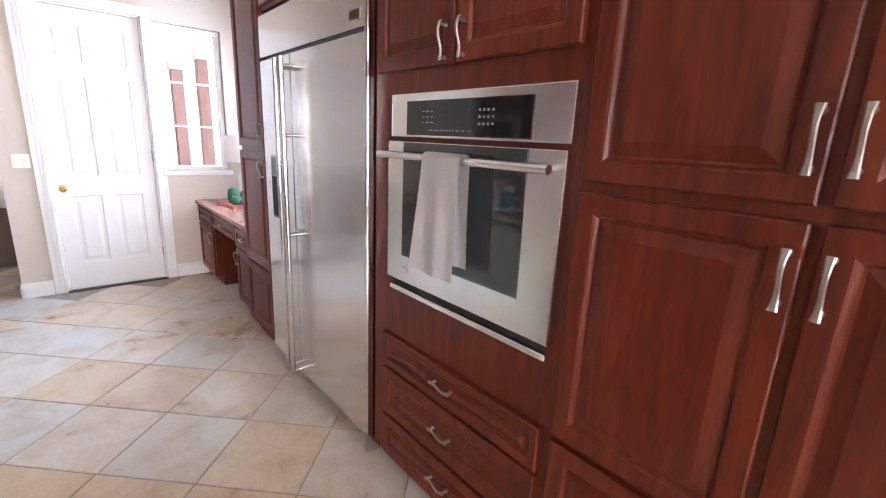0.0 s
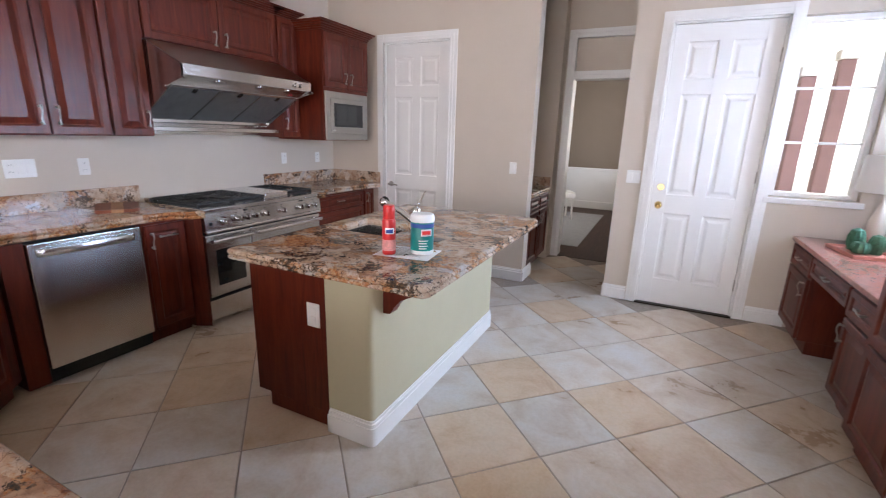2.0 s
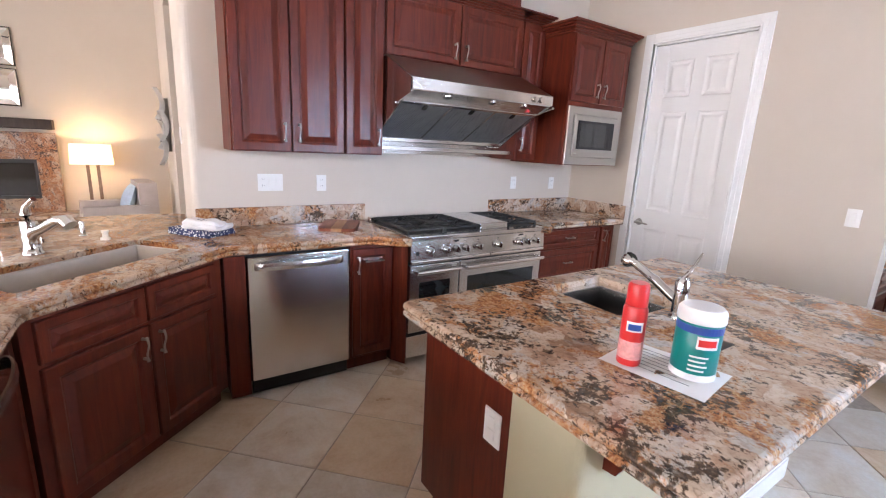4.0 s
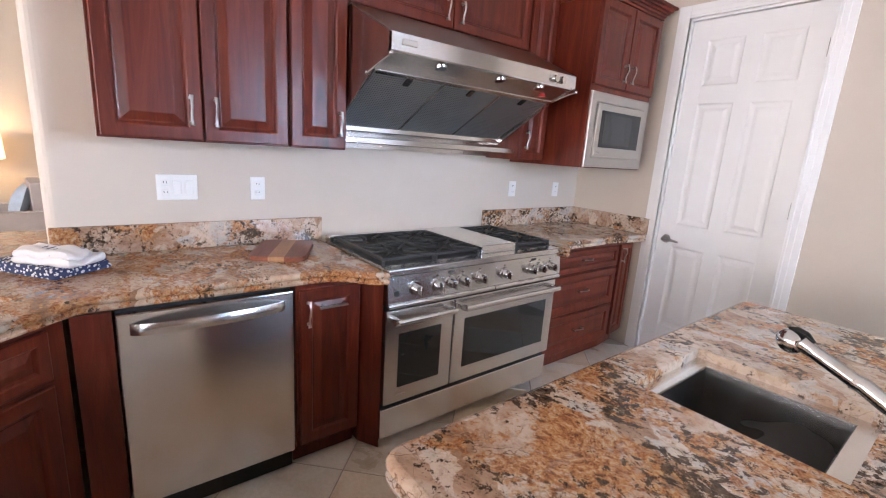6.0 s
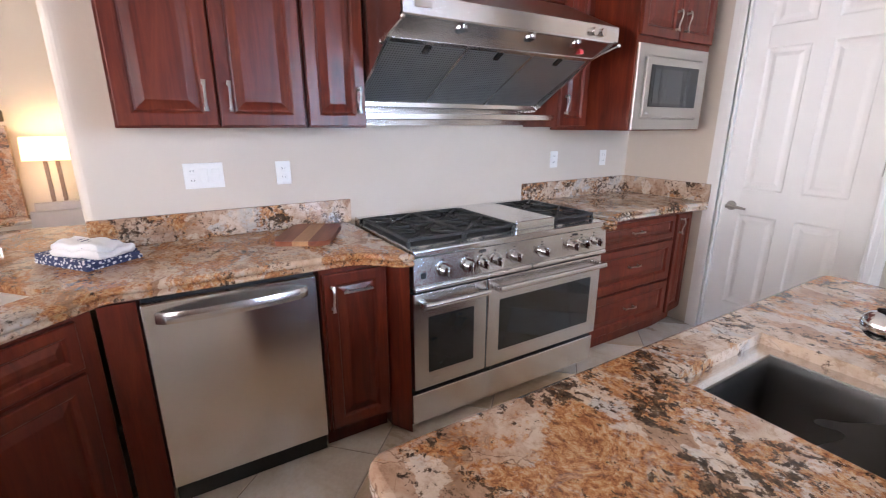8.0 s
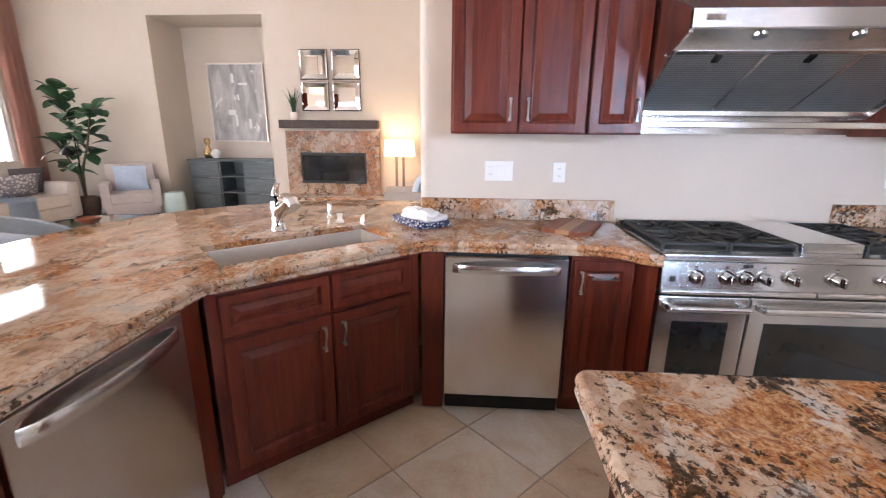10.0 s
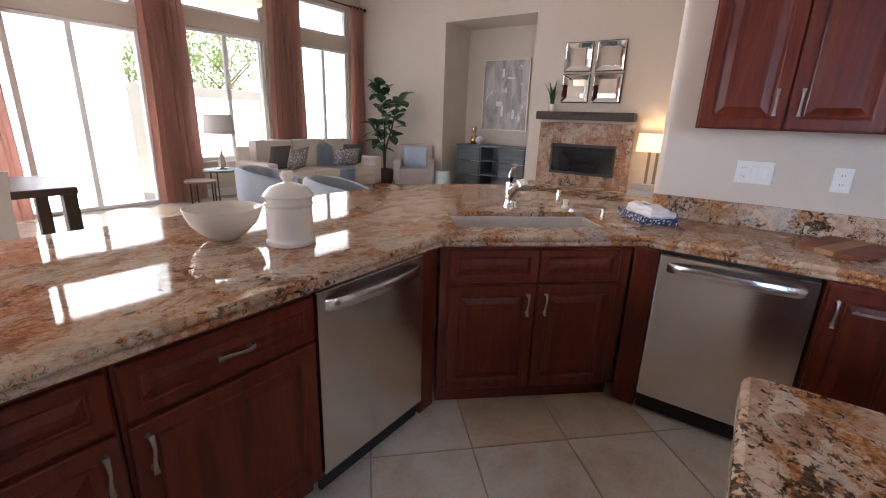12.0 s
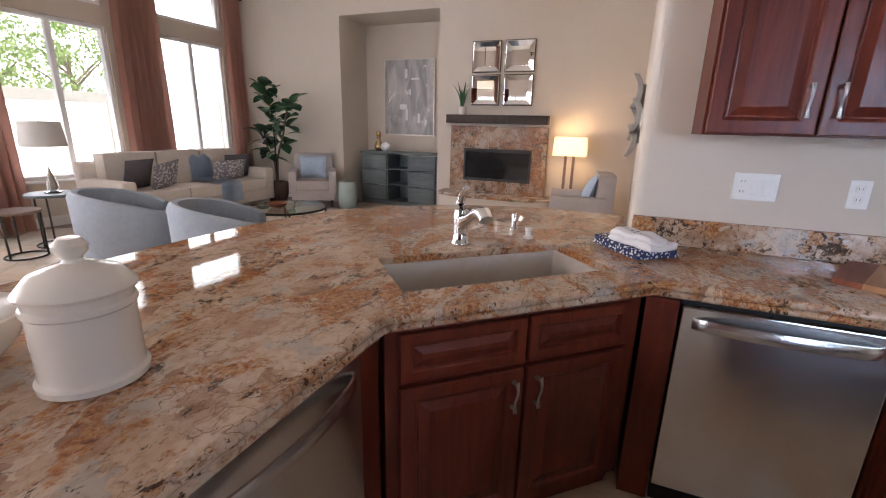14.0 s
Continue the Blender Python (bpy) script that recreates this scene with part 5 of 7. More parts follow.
sk = rounded([Vector((-1.532, 3.784)), Vector((-1.249, 3.784)), Vector((-1.249, 5.466)), Vector((-1.532, 5.466))], [0, 0.04, 0.04, 0], 6)
bm = slab(sk, [(0.135, 0.011), (0.122, 0.010), (0.121, 0.005), (0.101, 0.005), (0.10, 0.0), (0.001, 0.0)])
part("skirting", at_isle(bm), "white_paint", isle, "white painted skirting")
for y in (3.90, 4.62, 5.30):
    bm = bmesh.new()
    vs = [(-1.265, IB - 0.002), (-1.265, IB - 0.19), (-1.225, IB - 0.185), (-1.205, IB - 0.15), (-1.17, IB - 0.11), (-1.10, IB - 0.075), (-1.06, IB - 0.06), (-1.06, IB - 0.002)]
    a = [bm.verts.new((x, y, z)) for x, z in vs]
    b = [bm.verts.new((x, y + 0.06, z)) for x, z in vs]
    for k in range(len(vs)):
        bm.faces.new((a[k], b[k], b[(k + 1) % len(vs)], a[(k + 1) % len(vs)]))
    bm.faces.new(a), bm.faces.new(b[::-1])
    part("corbel", at_isle(bm), "cherry", isle, "carved dark cherry corbel")
ops = at_isle(boxes((-1.645, -1.565, 3.793, 3.801, 0.565, 0.69), bev=0.003))
op = part("outlet_plate", ops, "white_plastic", isle, "white wall outlet plate")
part("socket", at_isle(boxes((-1.623, -1.587, 3.790, 3.7935, 0.633, 0.668), (-1.623, -1.587, 3.790, 3.7935, 0.587, 0.622), bev=0.002)), "white_plastic", op)
fr = [(3.83, 4.36), (4.39, 4.75), (4.78, 5.40)]
for a, b in fr:
    bm = bmesh.new()
    raised(bm, 0.0, b - a, 0.12, 0.85)
    d = part("door", bm, "cherry", isle)
    d.matrix_local = pose(-2.03 + 1.6, b - 4.6, 0, 0, 0, -90)
sink("island_sink", "square stainless steel prep sink in the island", Matrix.Translation((-1.761, 4.57, 0)), 0.424, 0.392, 0.20, IT - 0.03, "sink_steel", 0.042)


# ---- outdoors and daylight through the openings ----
# emissive board added behind the garden to stand in for outdoor brightness
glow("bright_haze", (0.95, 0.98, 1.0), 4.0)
structure("backdrop", boxes((-40, 30, -30.2, -30, -1, 20)), "bright_haze", "plain glowing board standing in for the bright outdoors beyond the windows", "backdrop")
plain("patio", (0.62, 0.58, 0.52), 0.8, vary=0.05, bumpy=0.1)
structure("ground", boxes((-60, 60, -60, SY - T - 0.002, -0.3, -0.05), (-60, 60, 12.7, 80, -0.3, -0.05), (3.3, 60, SY - T, 12.7, -0.3, -0.05), (EX + T, 3.3, SY - T, 12.7, -0.3, -0.05), (-0.2, EX + T, NY + T + 0.002, 12.7, -0.3, -0.05)), "patio", "pale sunlit paving outside", "ground")
plain("stucco", (0.80, 0.76, 0.70), 0.85, vary=0.03)
structure("garden_wall", boxes((-30, 20, -13.2, -13, -0.05, 2.2)), "stucco", "pale stucco garden wall", "wall")
plain("roof_tile", (0.50, 0.38, 0.32), 0.8, vary=0.15)
nb = thing("neighbour_house", "pale stucco house with a tiled roof behind the garden", "house", Matrix.Translation((2.0, -20, -0.05)))
part("wall", boxes((-7, 7, -3, 3, 0, 4.2)), "stucco", nb)
bm = bmesh.new()
for i in range(40):
    x = -7.4 + i * 0.38
    tube(bm, [(x, 3.5, 4.1), (x, 0, 5.6)], 0.17, 8)
part("roof", bm, "roof_tile", nb, "rows of pale clay roof tiles")
# leaf green paled, so outdoor glare and haze sit in the colour
plain("hazed_leaf", (0.40, 0.52, 0.22), 0.6, vary=0.4, scale=3)


def garden_tree(x, y, size, seed):
    """A broad tree: tapered trunk, limbs and a loose crown of small leaves."""
    tree = thing("garden_tree", "leafy green tree beyond the garden wall", "tree", Matrix.Translation((x, y, -0.05)), "garden trees")
    rg = random.Random(seed)
    bm = bmesh.new()
    tube(bm, [(0, 0, 0), (0.1, 0, 1.2 * size), (0.0, 0.1, 2.2 * size), (0.3, 0.1, 3.4 * size)], [0.16, 0.13, 0.11, 0.05], 10)
    for k in range(6):
        a = k * 1.05
        tube(bm, [(0.05, 0.05, (1.7 + 0.15 * k) * size), (0.7 * size * math.cos(a), 0.7 * size * math.sin(a), (2.4 + 0.15 * k) * size), (1.3 * size * math.cos(a), 1.3 * size * math.sin(a), (2.8 + 0.2 * k) * size)], [0.06, 0.04, 0.015], 6)
    part("trunk", bm, "bark", tree)
    vs, fs = [], []
    for c in range(38):
        a, r, z = rg.uniform(0, 6.3), rg.uniform(0.1, 1.7) * size, rg.uniform(1.7, 4.4) * size
        cx, cy = r * math.cos(a), r * math.sin(a)
        for i in range(55):
            p = Vector((cx + rg.gauss(0, 0.24), cy + rg.gauss(0, 0.24), z + rg.gauss(0, 0.2)))
            e = Euler((rg.uniform(0, 3), rg.uniform(0, 3), rg.uniform(0, 6))).to_matrix()
            n = len(vs)
            for q in ((-0.10, 0, 0), (0, -0.05, 0.01), (0.11, 0, 0), (0, 0.05, 0.01)):
                vs.append(p + e @ Vector(q))
            fs.append((n, n + 1, n + 2, n + 3))
    me = bpy.data.meshes.new("crown")
    me.from_pydata(vs, [], fs)
    me.materials.append(MATS["hazed_leaf"])
    crown = new("crown", me)
    crown.parent = tree


plain("bark", (0.30, 0.24, 0.19), 0.9, vary=0.2, bumpy=0.4, bscale=30)
garden_tree(-10.2, -17.5, 1.0, 5)
garden_tree(-13.6, -18.5, 1.25, 6)
garden_tree(-16.8, -17.8, 1.1, 7)
# porch outside the kitchen window
plain("porch_wood", (0.30, 0.17, 0.15), 0.7, vary=0.1)
pc = thing("porch_frame", "reddish brown porch posts and beam outside the window", "porch", Matrix.Translation((1.1, 10.2, -0.05)))
for x, zt in ((-0.55, 2.45), (0.35, 2.45), (0.73, 2.65), (1.6, 2.65)):
    part("post", boxes((x - 0.085, x + 0.085, -0.1, 0.1, 0, zt), bev=0.01), "porch_wood", pc)
    part("post_cap", boxes((x - 0.11, x + 0.11, -0.13, 0.13, zt, zt + 0.13), bev=0.01), "stucco", pc)
bm = bmesh.new()
pr = [(-1.6, 3.9), (-1.6, 2.2)] + [(-1.6 + 3.6 * k / 12, 2.2 + 0.95 * math.sin(math.pi * k / 24)) for k in range(1, 13)] + [(2.0, 3.9)]
a = [bm.verts.new((x, -1.6, z)) for x, z in pr]
b = [bm.verts.new((x, -1.2, z)) for x, z in pr]
for k in range(len(pr)):
    bm.faces.new((a[k], b[k], b[(k + 1) % len(pr)], a[(k + 1) % len(pr)]))
bm.faces.new(a[::-1]), bm.faces.new(b)
part("arch", bm, "stucco", pc, "pale stucco arch")
# second emissive board, added behind the porch for the same brightness
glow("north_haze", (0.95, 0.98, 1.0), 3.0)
structure("backdrop", boxes((-40, 40, 40, 40.2, -1, 24)), "north_haze", "plain glowing board standing in for the bright outdoors beyond the porch", "backdrop")
window_light(-2.62, SY - 0.22, 1.25, 2.5, 2.44, 0, 155)
window_light(-2.6, SY - 0.22, 3.12, 2.5, 0.6, 0, 30)
window_light(-5.36, SY - 0.22, 1.15, 1.3, 0.95, 0, 28)
window_light(-5.36, SY - 0.22, 3.2, 1.3, 0.5, 0, 16)
window_light(-7.42, SY - 0.22, 2.0, 1.2, 2.7, 0, 40)
window_light(0.15, SY - 0.22, 1.4, 1.9, 2.4, 0, 140)
window_light(EX + 0.22, -1.0, 1.6, 3.0, 1.9, 90, 120)
window_light(HX1 + T + 0.22, 10.3, 1.9, 2.6, 1.6, 90, 70, (1.0, 0.92, 0.86))
window_light(EX + 1.0, 6.45, 2.2, 1.9, 2.2, 90, 370, (0.57, 0.71, 1.0))
porch = window_light(2.1, 8.1, 3.6, 2.4, 1.5, 180, 80, (0.68, 0.78, 1.0))
porch.matrix_world = look((2.1, 8.1, 3.6), (0.2, 5.4, 0.6))


# ---- small things in the kitchen ----
def chrome_faucet(name, label, m, reach, rise, head=0.02):
    f = thing(name, label, "faucet", m)
    bm = bmesh.new()
    lathe(bm, [(0.0, 0.0), (0.034, 0.0), (0.034, 0.006), (0.029, 0.012), (0.027, 0.05), (0.030, 0.12), (0.027, 0.138), (0.0, 0.142)], 24)
    part("base", bm, "chrome", f, "", True)
    bm = bmesh.new()
    pts = [(0, 0.0, 0.07), (-0.03, 0, 0.10), (-reach * 0.35, 0, rise * 0.75), (-reach * 0.7, 0, rise), (-reach * 0.9, 0, rise + 0.003), (-reach, 0, rise - 0.015)]
    tube(bm, pts, [0.024, 0.024, 0.021, 0.023, head * 1.35, head * 1.25], 16)
    part("spout", bm, "chrome", f, "", True)
    bm = bmesh.new()
    tube(bm, [(0, 0, 0.13), (0.008, 0, 0.165), (0.0, 0.0, 0.20), (-0.045, 0, 0.235)], [0.024, 0.019, 0.013, 0.010], 12)
    part("lever", bm, "chrome", f, "", True)


chrome_faucet("faucet", "chrome pull-out kitchen faucet behind the sink", pose(-3.40, 2.45, CT, 0, 0, math.degrees(math.atan2(-SN.y, -SN.x))) @ Matrix.Diagonal((1.2, 1.2, 1.12, 1)), 0.21, 0.155)
fi = thing("island_faucet", "chrome pull-down faucet beside the prep sink", "faucet", pose(-1.47, 4.57, IT, 0, 0, -8))
bm = bmesh.new()
lathe(bm, [(0.0, 0.0), (0.034, 0.0), (0.033, 0.008), (0.026, 0.014), (0.025, 0.09), (0.027, 0.14), (0.018, 0.155), (0.0, 0.158)], 24)
part("base", bm, "chrome", fi, "", True)
bm = bmesh.new()
tube(bm, [(0.0, 0, 0.06), (-0.04, 0, 0.075), (-0.12, 0, 0.115), (-0.135, 0, 0.118), (-0.137, 0, 0.119), (-0.225, 0, 0.155)], [0.02, 0.019, 0.018, 0.018, 0.0165, 0.016], 16)
sp = part("spout", bm, "chrome", fi, "", True)
bm = bmesh.new()
tube(bm, [(-0.215, 0, 0.151), (-0.228, 0, 0.1565), (-0.240, 0, 0.161)], [0.0165, 0.018, 0.022], 20)
bmesh.ops.create_uvsphere(bm, u_segments=24, v_segments=16, radius=0.031, matrix=Matrix.Translation((-0.262, 0, 0.158)) @ Matrix.Rotation(radians(25), 4, "Y") @ Matrix.Diagonal((1.0, 0.92, 0.92, 1)))
head = part("spray_head", bm, "chrome", sp, "rounded chrome spray head with dark grip", True)
bm = bmesh.new()
tube(bm, [(-0.272, 0, 0.1885), (-0.255, 0, 0.1895), (-0.235, 0, 0.183), (-0.218, 0, 0.171)], [0.003, 0.0075, 0.0085, 0.004], 10)
part("grip", bm, "black_gloss", head, "dark spray button", True)
bm = bmesh.new()
tube(bm, [(0, 0, 0.15), (0.01, 0.01, 0.18), (0.0, 0.05, 0.20), (-0.03, 0.13, 0.235)], [0.012, 0.008, 0.006, 0.004], 10)
part("lever", bm, "chrome", fi, "", True)
st = thing("air_switch", "small dark metal push plate in the island stone", "button", Matrix.Translation((-1.27, 4.45, IT)))
part("plate", boxes((-0.035, 0.035, -0.045, 0.045, 0.0005, 0.004), bev=0.001), "bronze", st)

sd = thing("soap_dispenser", "cream soap dispenser cap beside the sink", "dispenser", Matrix.Translation((-3.64, 2.71, CT)))
bm = bmesh.new()
lathe(bm, [(0.0, 0.0), (0.024, 0.0), (0.024, 0.012), (0.015, 0.016), (0.014, 0.038), (0.018, 0.040), (0.018, 0.052), (0.0, 0.054)], 20)
part("cap", bm, "white_ceramic", sd, "", True)
ag = thing("air_gap", "short chrome air gap cylinder behind the sink", "fitting", Matrix.Translation((-3.80, 2.60, CT)))
bm = bmesh.new()
lathe(bm, [(0.0, 0.0), (0.02, 0.0), (0.018, 0.004), (0.013, 0.006), (0.013, 0.075), (0.010, 0.082), (0.0, 0.083)], 18)
part("cylinder", bm, "chrome", ag, "", True)

# folded towels
plain("towel_navy", (0.05, 0.06, 0.13), 0.95, vary=0.2, scale=40, bumpy=0.4, bscale=300)


def patterned(name, a, b, scale, thr):
    m, nt, bs = nodes_of(name, 0.95)
    v = nt.nodes.new("ShaderNodeTexVoronoi")
    v.inputs["Scale"].default_value = scale
    nt.links.new(world_pos(nt), v.inputs["Vector"])
    c = ramp(nt, v.outputs["Distance"], [(thr, a), (thr + 0.06, b)])
    nt.links.new(c, bs.inputs["Base Color"])
    return m


patterned("towel_print", (0.72, 0.70, 0.70), (0.035, 0.045, 0.11), 75, 0.36)
tw = thing("folded_towel", "navy and white patterned towel folded flat on the granite", "towel", pose(-3.66, 3.18, CT, 0, 0, 38))
bm = bmesh.new()
for i in range(3):
    cushion(bm, -0.155 + 0.004 * i, 0.155 - 0.006 * i, -0.105, 0.105 - 0.004 * i, 0.001 + 0.013 * i, 0.015 + 0.013 * i, 0.06, 3)
part("cloth", bm, "towel_print", tw, "", True)
tw2 = thing("folded_towel", "white towel with thin dark stripes, folded on top", "towel", pose(-3.60, 3.21, CT + 0.041, 0, 0, 44))
bm = bmesh.new()
for x0, x1, y0, y1, z0, z1 in ((-0.13, 0.13, -0.08, 0.075, 0.0, 0.030), (-0.125, 0.115, -0.072, 0.03, 0.024, 0.052)):
    cushion(bm, x0, x1, y0, y1, z0, z1, 0.38, 12)
for v in bm.verts:
    v.co.y += 0.006 * math.sin(v.co.x * 31 + 1.0) + 0.003 * math.sin(v.co.x * 77)
    if v.co.z > 0.012:
        v.co.z += 0.005 * math.sin(v.co.x * 46 + v.co.y * 22) + 0.0035 * math.sin(v.co.y * 95 + v.co.x * 12)
part("cloth", bm, "towel_white", tw2, "", True)
bm = bmesh.new()
for i in range(4):
    tube(bm, [(-0.06 + 0.03 * i, -0.068 + 0.0136 * k, 0.0375 + 0.012 * math.sin(math.pi * k / 10)) for k in range(11)], 0.0016, 5)
part("stripe", bm, "towel_navy", tw2)

cb = thing("cutting_board", "reddish wooden cutting board with a pale centre strip", "cutting board", pose(-3.60, 4.03, CT, 0, 0, -28))
for y0, y1, mt in ((-0.125, -0.035, "board_wood"), (-0.035, 0.035, "board_light"), (0.035, 0.125, "board_wood")):
    bm = bmesh.new()
    r = [0.0] * 4
    pl = [Vector((-0.185, y0)), Vector((0.185, y0)), Vector((0.185, y1)), Vector((-0.185, y1))]
    if y0 < -0.1:
        r = [0.06, 0.06, 0, 0]
    elif y1 > 0.1:
        r = [0, 0, 0.06, 0.06]
    pl = rounded(pl, r, 6)
    lo = [bm.verts.new((p.x, p.y, 0.001)) for p in pl]
    hi = [bm.verts.new((p.x, p.y, 0.022)) for p in pl]
    for k in range(len(pl)):
        bm.faces.new((lo[k], lo[(k + 1) % len(pl)], hi[(k + 1) % len(pl)], hi[k]))
    bm.faces.new(lo[::-1]), bm.faces.new(hi)
    part("strip", bm, mt, cb)

# bowl and jar on the bar
bw = thing("bowl", "large cream ceramic bowl on the granite bar", "bowl", Matrix.Translation((-1.915, 1.89, CT)) @ Matrix.Diagonal((0.96, 0.96, 1.0, 1.0)))
bm = bmesh.new()
lathe(bm, [(0.0, 0.004), (0.055, 0.0), (0.062, 0.004), (0.095, 0.028), (0.132, 0.066), (0.150, 0.105), (0.156, 0.128), (0.153, 0.131), (0.149, 0.127), (0.142, 0.104), (0.122, 0.066), (0.085, 0.030), (0.0, 0.014)], 56)
part("shell", bm, "white_ceramic", bw, "", True)
jr = thing("cookie_jar", "cream ceramic lidded canister with a round knob", "jar", pose(-2.05, 2.147, CT) @ Matrix.Diagonal((0.94, 0.94, 1.0, 1.0)))
bm = bmesh.new()
lathe(bm, [(0.0, 0.0), (0.094, 0.0), (0.102, 0.003), (0.103, 0.016), (0.096, 0.021), (0.0945, 0.025)] + [(0.0945 + 0.0008 * (k % 2), 0.025 + 0.0105 * k) for k in range(1, 12)] + [(0.0945, 0.155), (0.100, 0.160), (0.100, 0.168), (0.095, 0.172), (0.096, 0.190), (0.0, 0.190)], 56)
part("body", bm, "white_ceramic", jr, "", True)
bm = bmesh.new()
lathe(bm, [(0.0, 0.190), (0.102, 0.190), (0.105, 0.197), (0.099, 0.205), (0.078, 0.228), (0.040, 0.242), (0.019, 0.247), (0.017, 0.254), (0.029, 0.268), (0.030, 0.281), (0.020, 0.294), (0.0, 0.297)], 56)
part("lid", bm, "white_ceramic", jr, "domed lid with knob", True)

# cleaning things on a sheet of paper
plain("paper", (0.82, 0.81, 0.80), 0.8, vary=0.02)
pp = thing("paper_sheet", "white sheet of paper lying on the island", "paper", pose(-1.265, 4.13, IT, 0, 0, 8))
bm = bmesh.new()
g = [[bm.verts.new((-0.145 + 0.29 * i / 8, -0.11 + 0.22 * j / 6, 0.0012 + 0.0015 * math.sin(i * 1.1) * math.sin(j * 0.9))) for j in range(7)] for i in range(9)]
for i in range(8):
    for j in range(6):
        bm.faces.new((g[i][j], g[i + 1][j], g[i + 1][j + 1], g[i][j + 1]))
part("sheet", bm, "paper", pp)
for i in range(7):
    part("print_line", boxes((-0.11, 0.09 - 0.02 * (i % 3), 0.07 - 0.022 * i, 0.073 - 0.022 * i, 0.0032, 0.0036)), "grey_print", pp)
plain("can_red", (0.62, 0.03, 0.03), 0.3, vary=0.05)
plain("can_pink", (0.75, 0.35, 0.33), 0.35, vary=0.2, scale=60)
plain("label_white", (0.8, 0.8, 0.8), 0.35)
plain("label_blue", (0.03, 0.08, 0.32), 0.35)
plain("tub_teal", (0.0, 0.20, 0.18), 0.3, vary=0.05)
sc = thing("spray_can", "red disinfectant spray can with red cap", "spray can", Matrix.Translation((-1.335, 4.06, IT + 0.0035)))
bm = bmesh.new()
lathe(bm, [(0.0, 0.0), (0.032, 0.0), (0.0335, 0.004), (0.0335, 0.165), (0.030, 0.176), (0.0, 0.177)], 28)
body = part("body", bm, "can_red", sc, "", True)
bm = bmesh.new()
lathe(bm, [(0.0, 0.1775), (0.029, 0.1775), (0.030, 0.18), (0.029, 0.235), (0.025, 0.243), (0.0, 0.244)], 28)
part("cap", bm, "can_red", sc, "", True)


def wrap(r, z0, z1, a0, a1, n=14):
    """A label bent round a can, proud of it."""
    bm = bmesh.new()
    a = [[bm.verts.new((rr * math.cos(a0 + (a1 - a0) * k / n), rr * math.sin(a0 + (a1 - a0) * k / n), z)) for rr, z in ((r, z0), (r, z1), (r + 0.0006, z1), (r + 0.0006, z0))] for k in range(n + 1)]
    for p, q in zip(a, a[1:]):
        for k in range(4):
            bm.faces.new((p[k], q[k], q[(k + 1) % 4], p[(k + 1) % 4]))
    bm.faces.new(a[0]), bm.faces.new(a[-1][::-1])
    return bm


AF = math.radians(-55)
part("label_band", wrap(0.0336, 0.02, 0.075, AF - 1.4, AF + 1.4), "can_pink", body, "pale printed lower band")
part("label_mark", wrap(0.0343, 0.105, 0.135, AF - 0.6, AF + 0.75), "label_white", body, "white brand mark")
part("label_mark", wrap(0.0350, 0.110, 0.128, AF - 0.42, AF + 0.55), "label_blue", body, "blue brand mark")
wt = thing("wipes_tub", "teal and white tub of cleaning wipes", "tub", Matrix.Translation((-1.205, 4.165, IT + 0.0035)))
bm = bmesh.new()
lathe(bm, [(0.0, 0.0), (0.056, 0.0), (0.058, 0.005), (0.058, 0.155), (0.054, 0.160), (0.0, 0.161)], 36)
body = part("body", bm, "tub_teal", wt, "", True)
bm = bmesh.new()
lathe(bm, [(0.0, 0.1615), (0.060, 0.1615), (0.061, 0.165), (0.060, 0.190), (0.052, 0.200), (0.0, 0.202)], 36)
part("lid", bm, "label_white", wt, "white plastic lid", True)
part("label_band", wrap(0.0582, 0.001, 0.020, -math.pi, math.pi - 0.01, 36), "label_white", body)
part("label_band", wrap(0.0582, 0.135, 0.155, -math.pi, math.pi - 0.01, 36), "label_blue", body)
part("label_mark", wrap(0.0590, 0.095, 0.130, AF - 0.2, AF + 0.75), "label_white", body, "white brand mark")
part("label_mark", wrap(0.0597, 0.103, 0.122, AF - 0.12, AF + 0.65), "can_red", body, "red brand mark")
for i in range(4):
    part("print_line", wrap(0.0584, 0.030 + 0.013 * i, 0.035 + 0.013 * i, AF - 0.4, AF + 0.3 + 0.1 * (i % 2)), "label_white", body)


def wall_plate(m, w, sockets, switches, label):
    """A white plate on a wall; local y = 0 is the wall face, facing -y."""
    p = thing("wall_plate", label, "outlet", m)
    part("plate", boxes((-w / 2, w / 2, -0.007, -0.001, -0.058, 0.058), bev=0.003, seg=2), "white_plastic", p)
    for x in sockets:
        for z in (-0.022, 0.022):
            s = part("socket", boxes((x - 0.015, x + 0.015, -0.0095, -0.0065, z - 0.014, z + 0.014), bev=0.003), "white_plastic", p)
            part("slot", boxes((x - 0.007, x - 0.005, -0.0100, -0.0090, z - 0.003, z + 0.006), (x + 0.005, x + 0.007, -0.0100, -0.0090, z - 0.003, z + 0.006)), "black_matte", s)
    for x in switches:
        part("rocker", boxes((x - 0.016, x + 0.016, -0.0105, -0.0065, -0.033, 0.033), bev=0.002), "white_plastic", p)


wall_plate(pose(WX, 3.63, 1.215, 0, 0, 90), 0.165, [-0.048], [0.0, 0.048], "white outlet and switch plate on the range wall")
wall_plate(pose(WX, 3.985, 1.21, 0, 0, 90), 0.072, [0.0], [], "white double outlet on the range wall")
wall_plate(pose(WX, 5.86, 1.205, 0, 0, 90), 0.072, [0.0], [], "white double outlet on the range wall")
wall_plate(pose(WX, 6.38, 1.20, 0, 0, 90), 0.072, [0.0], [], "white double outlet on the range wall")
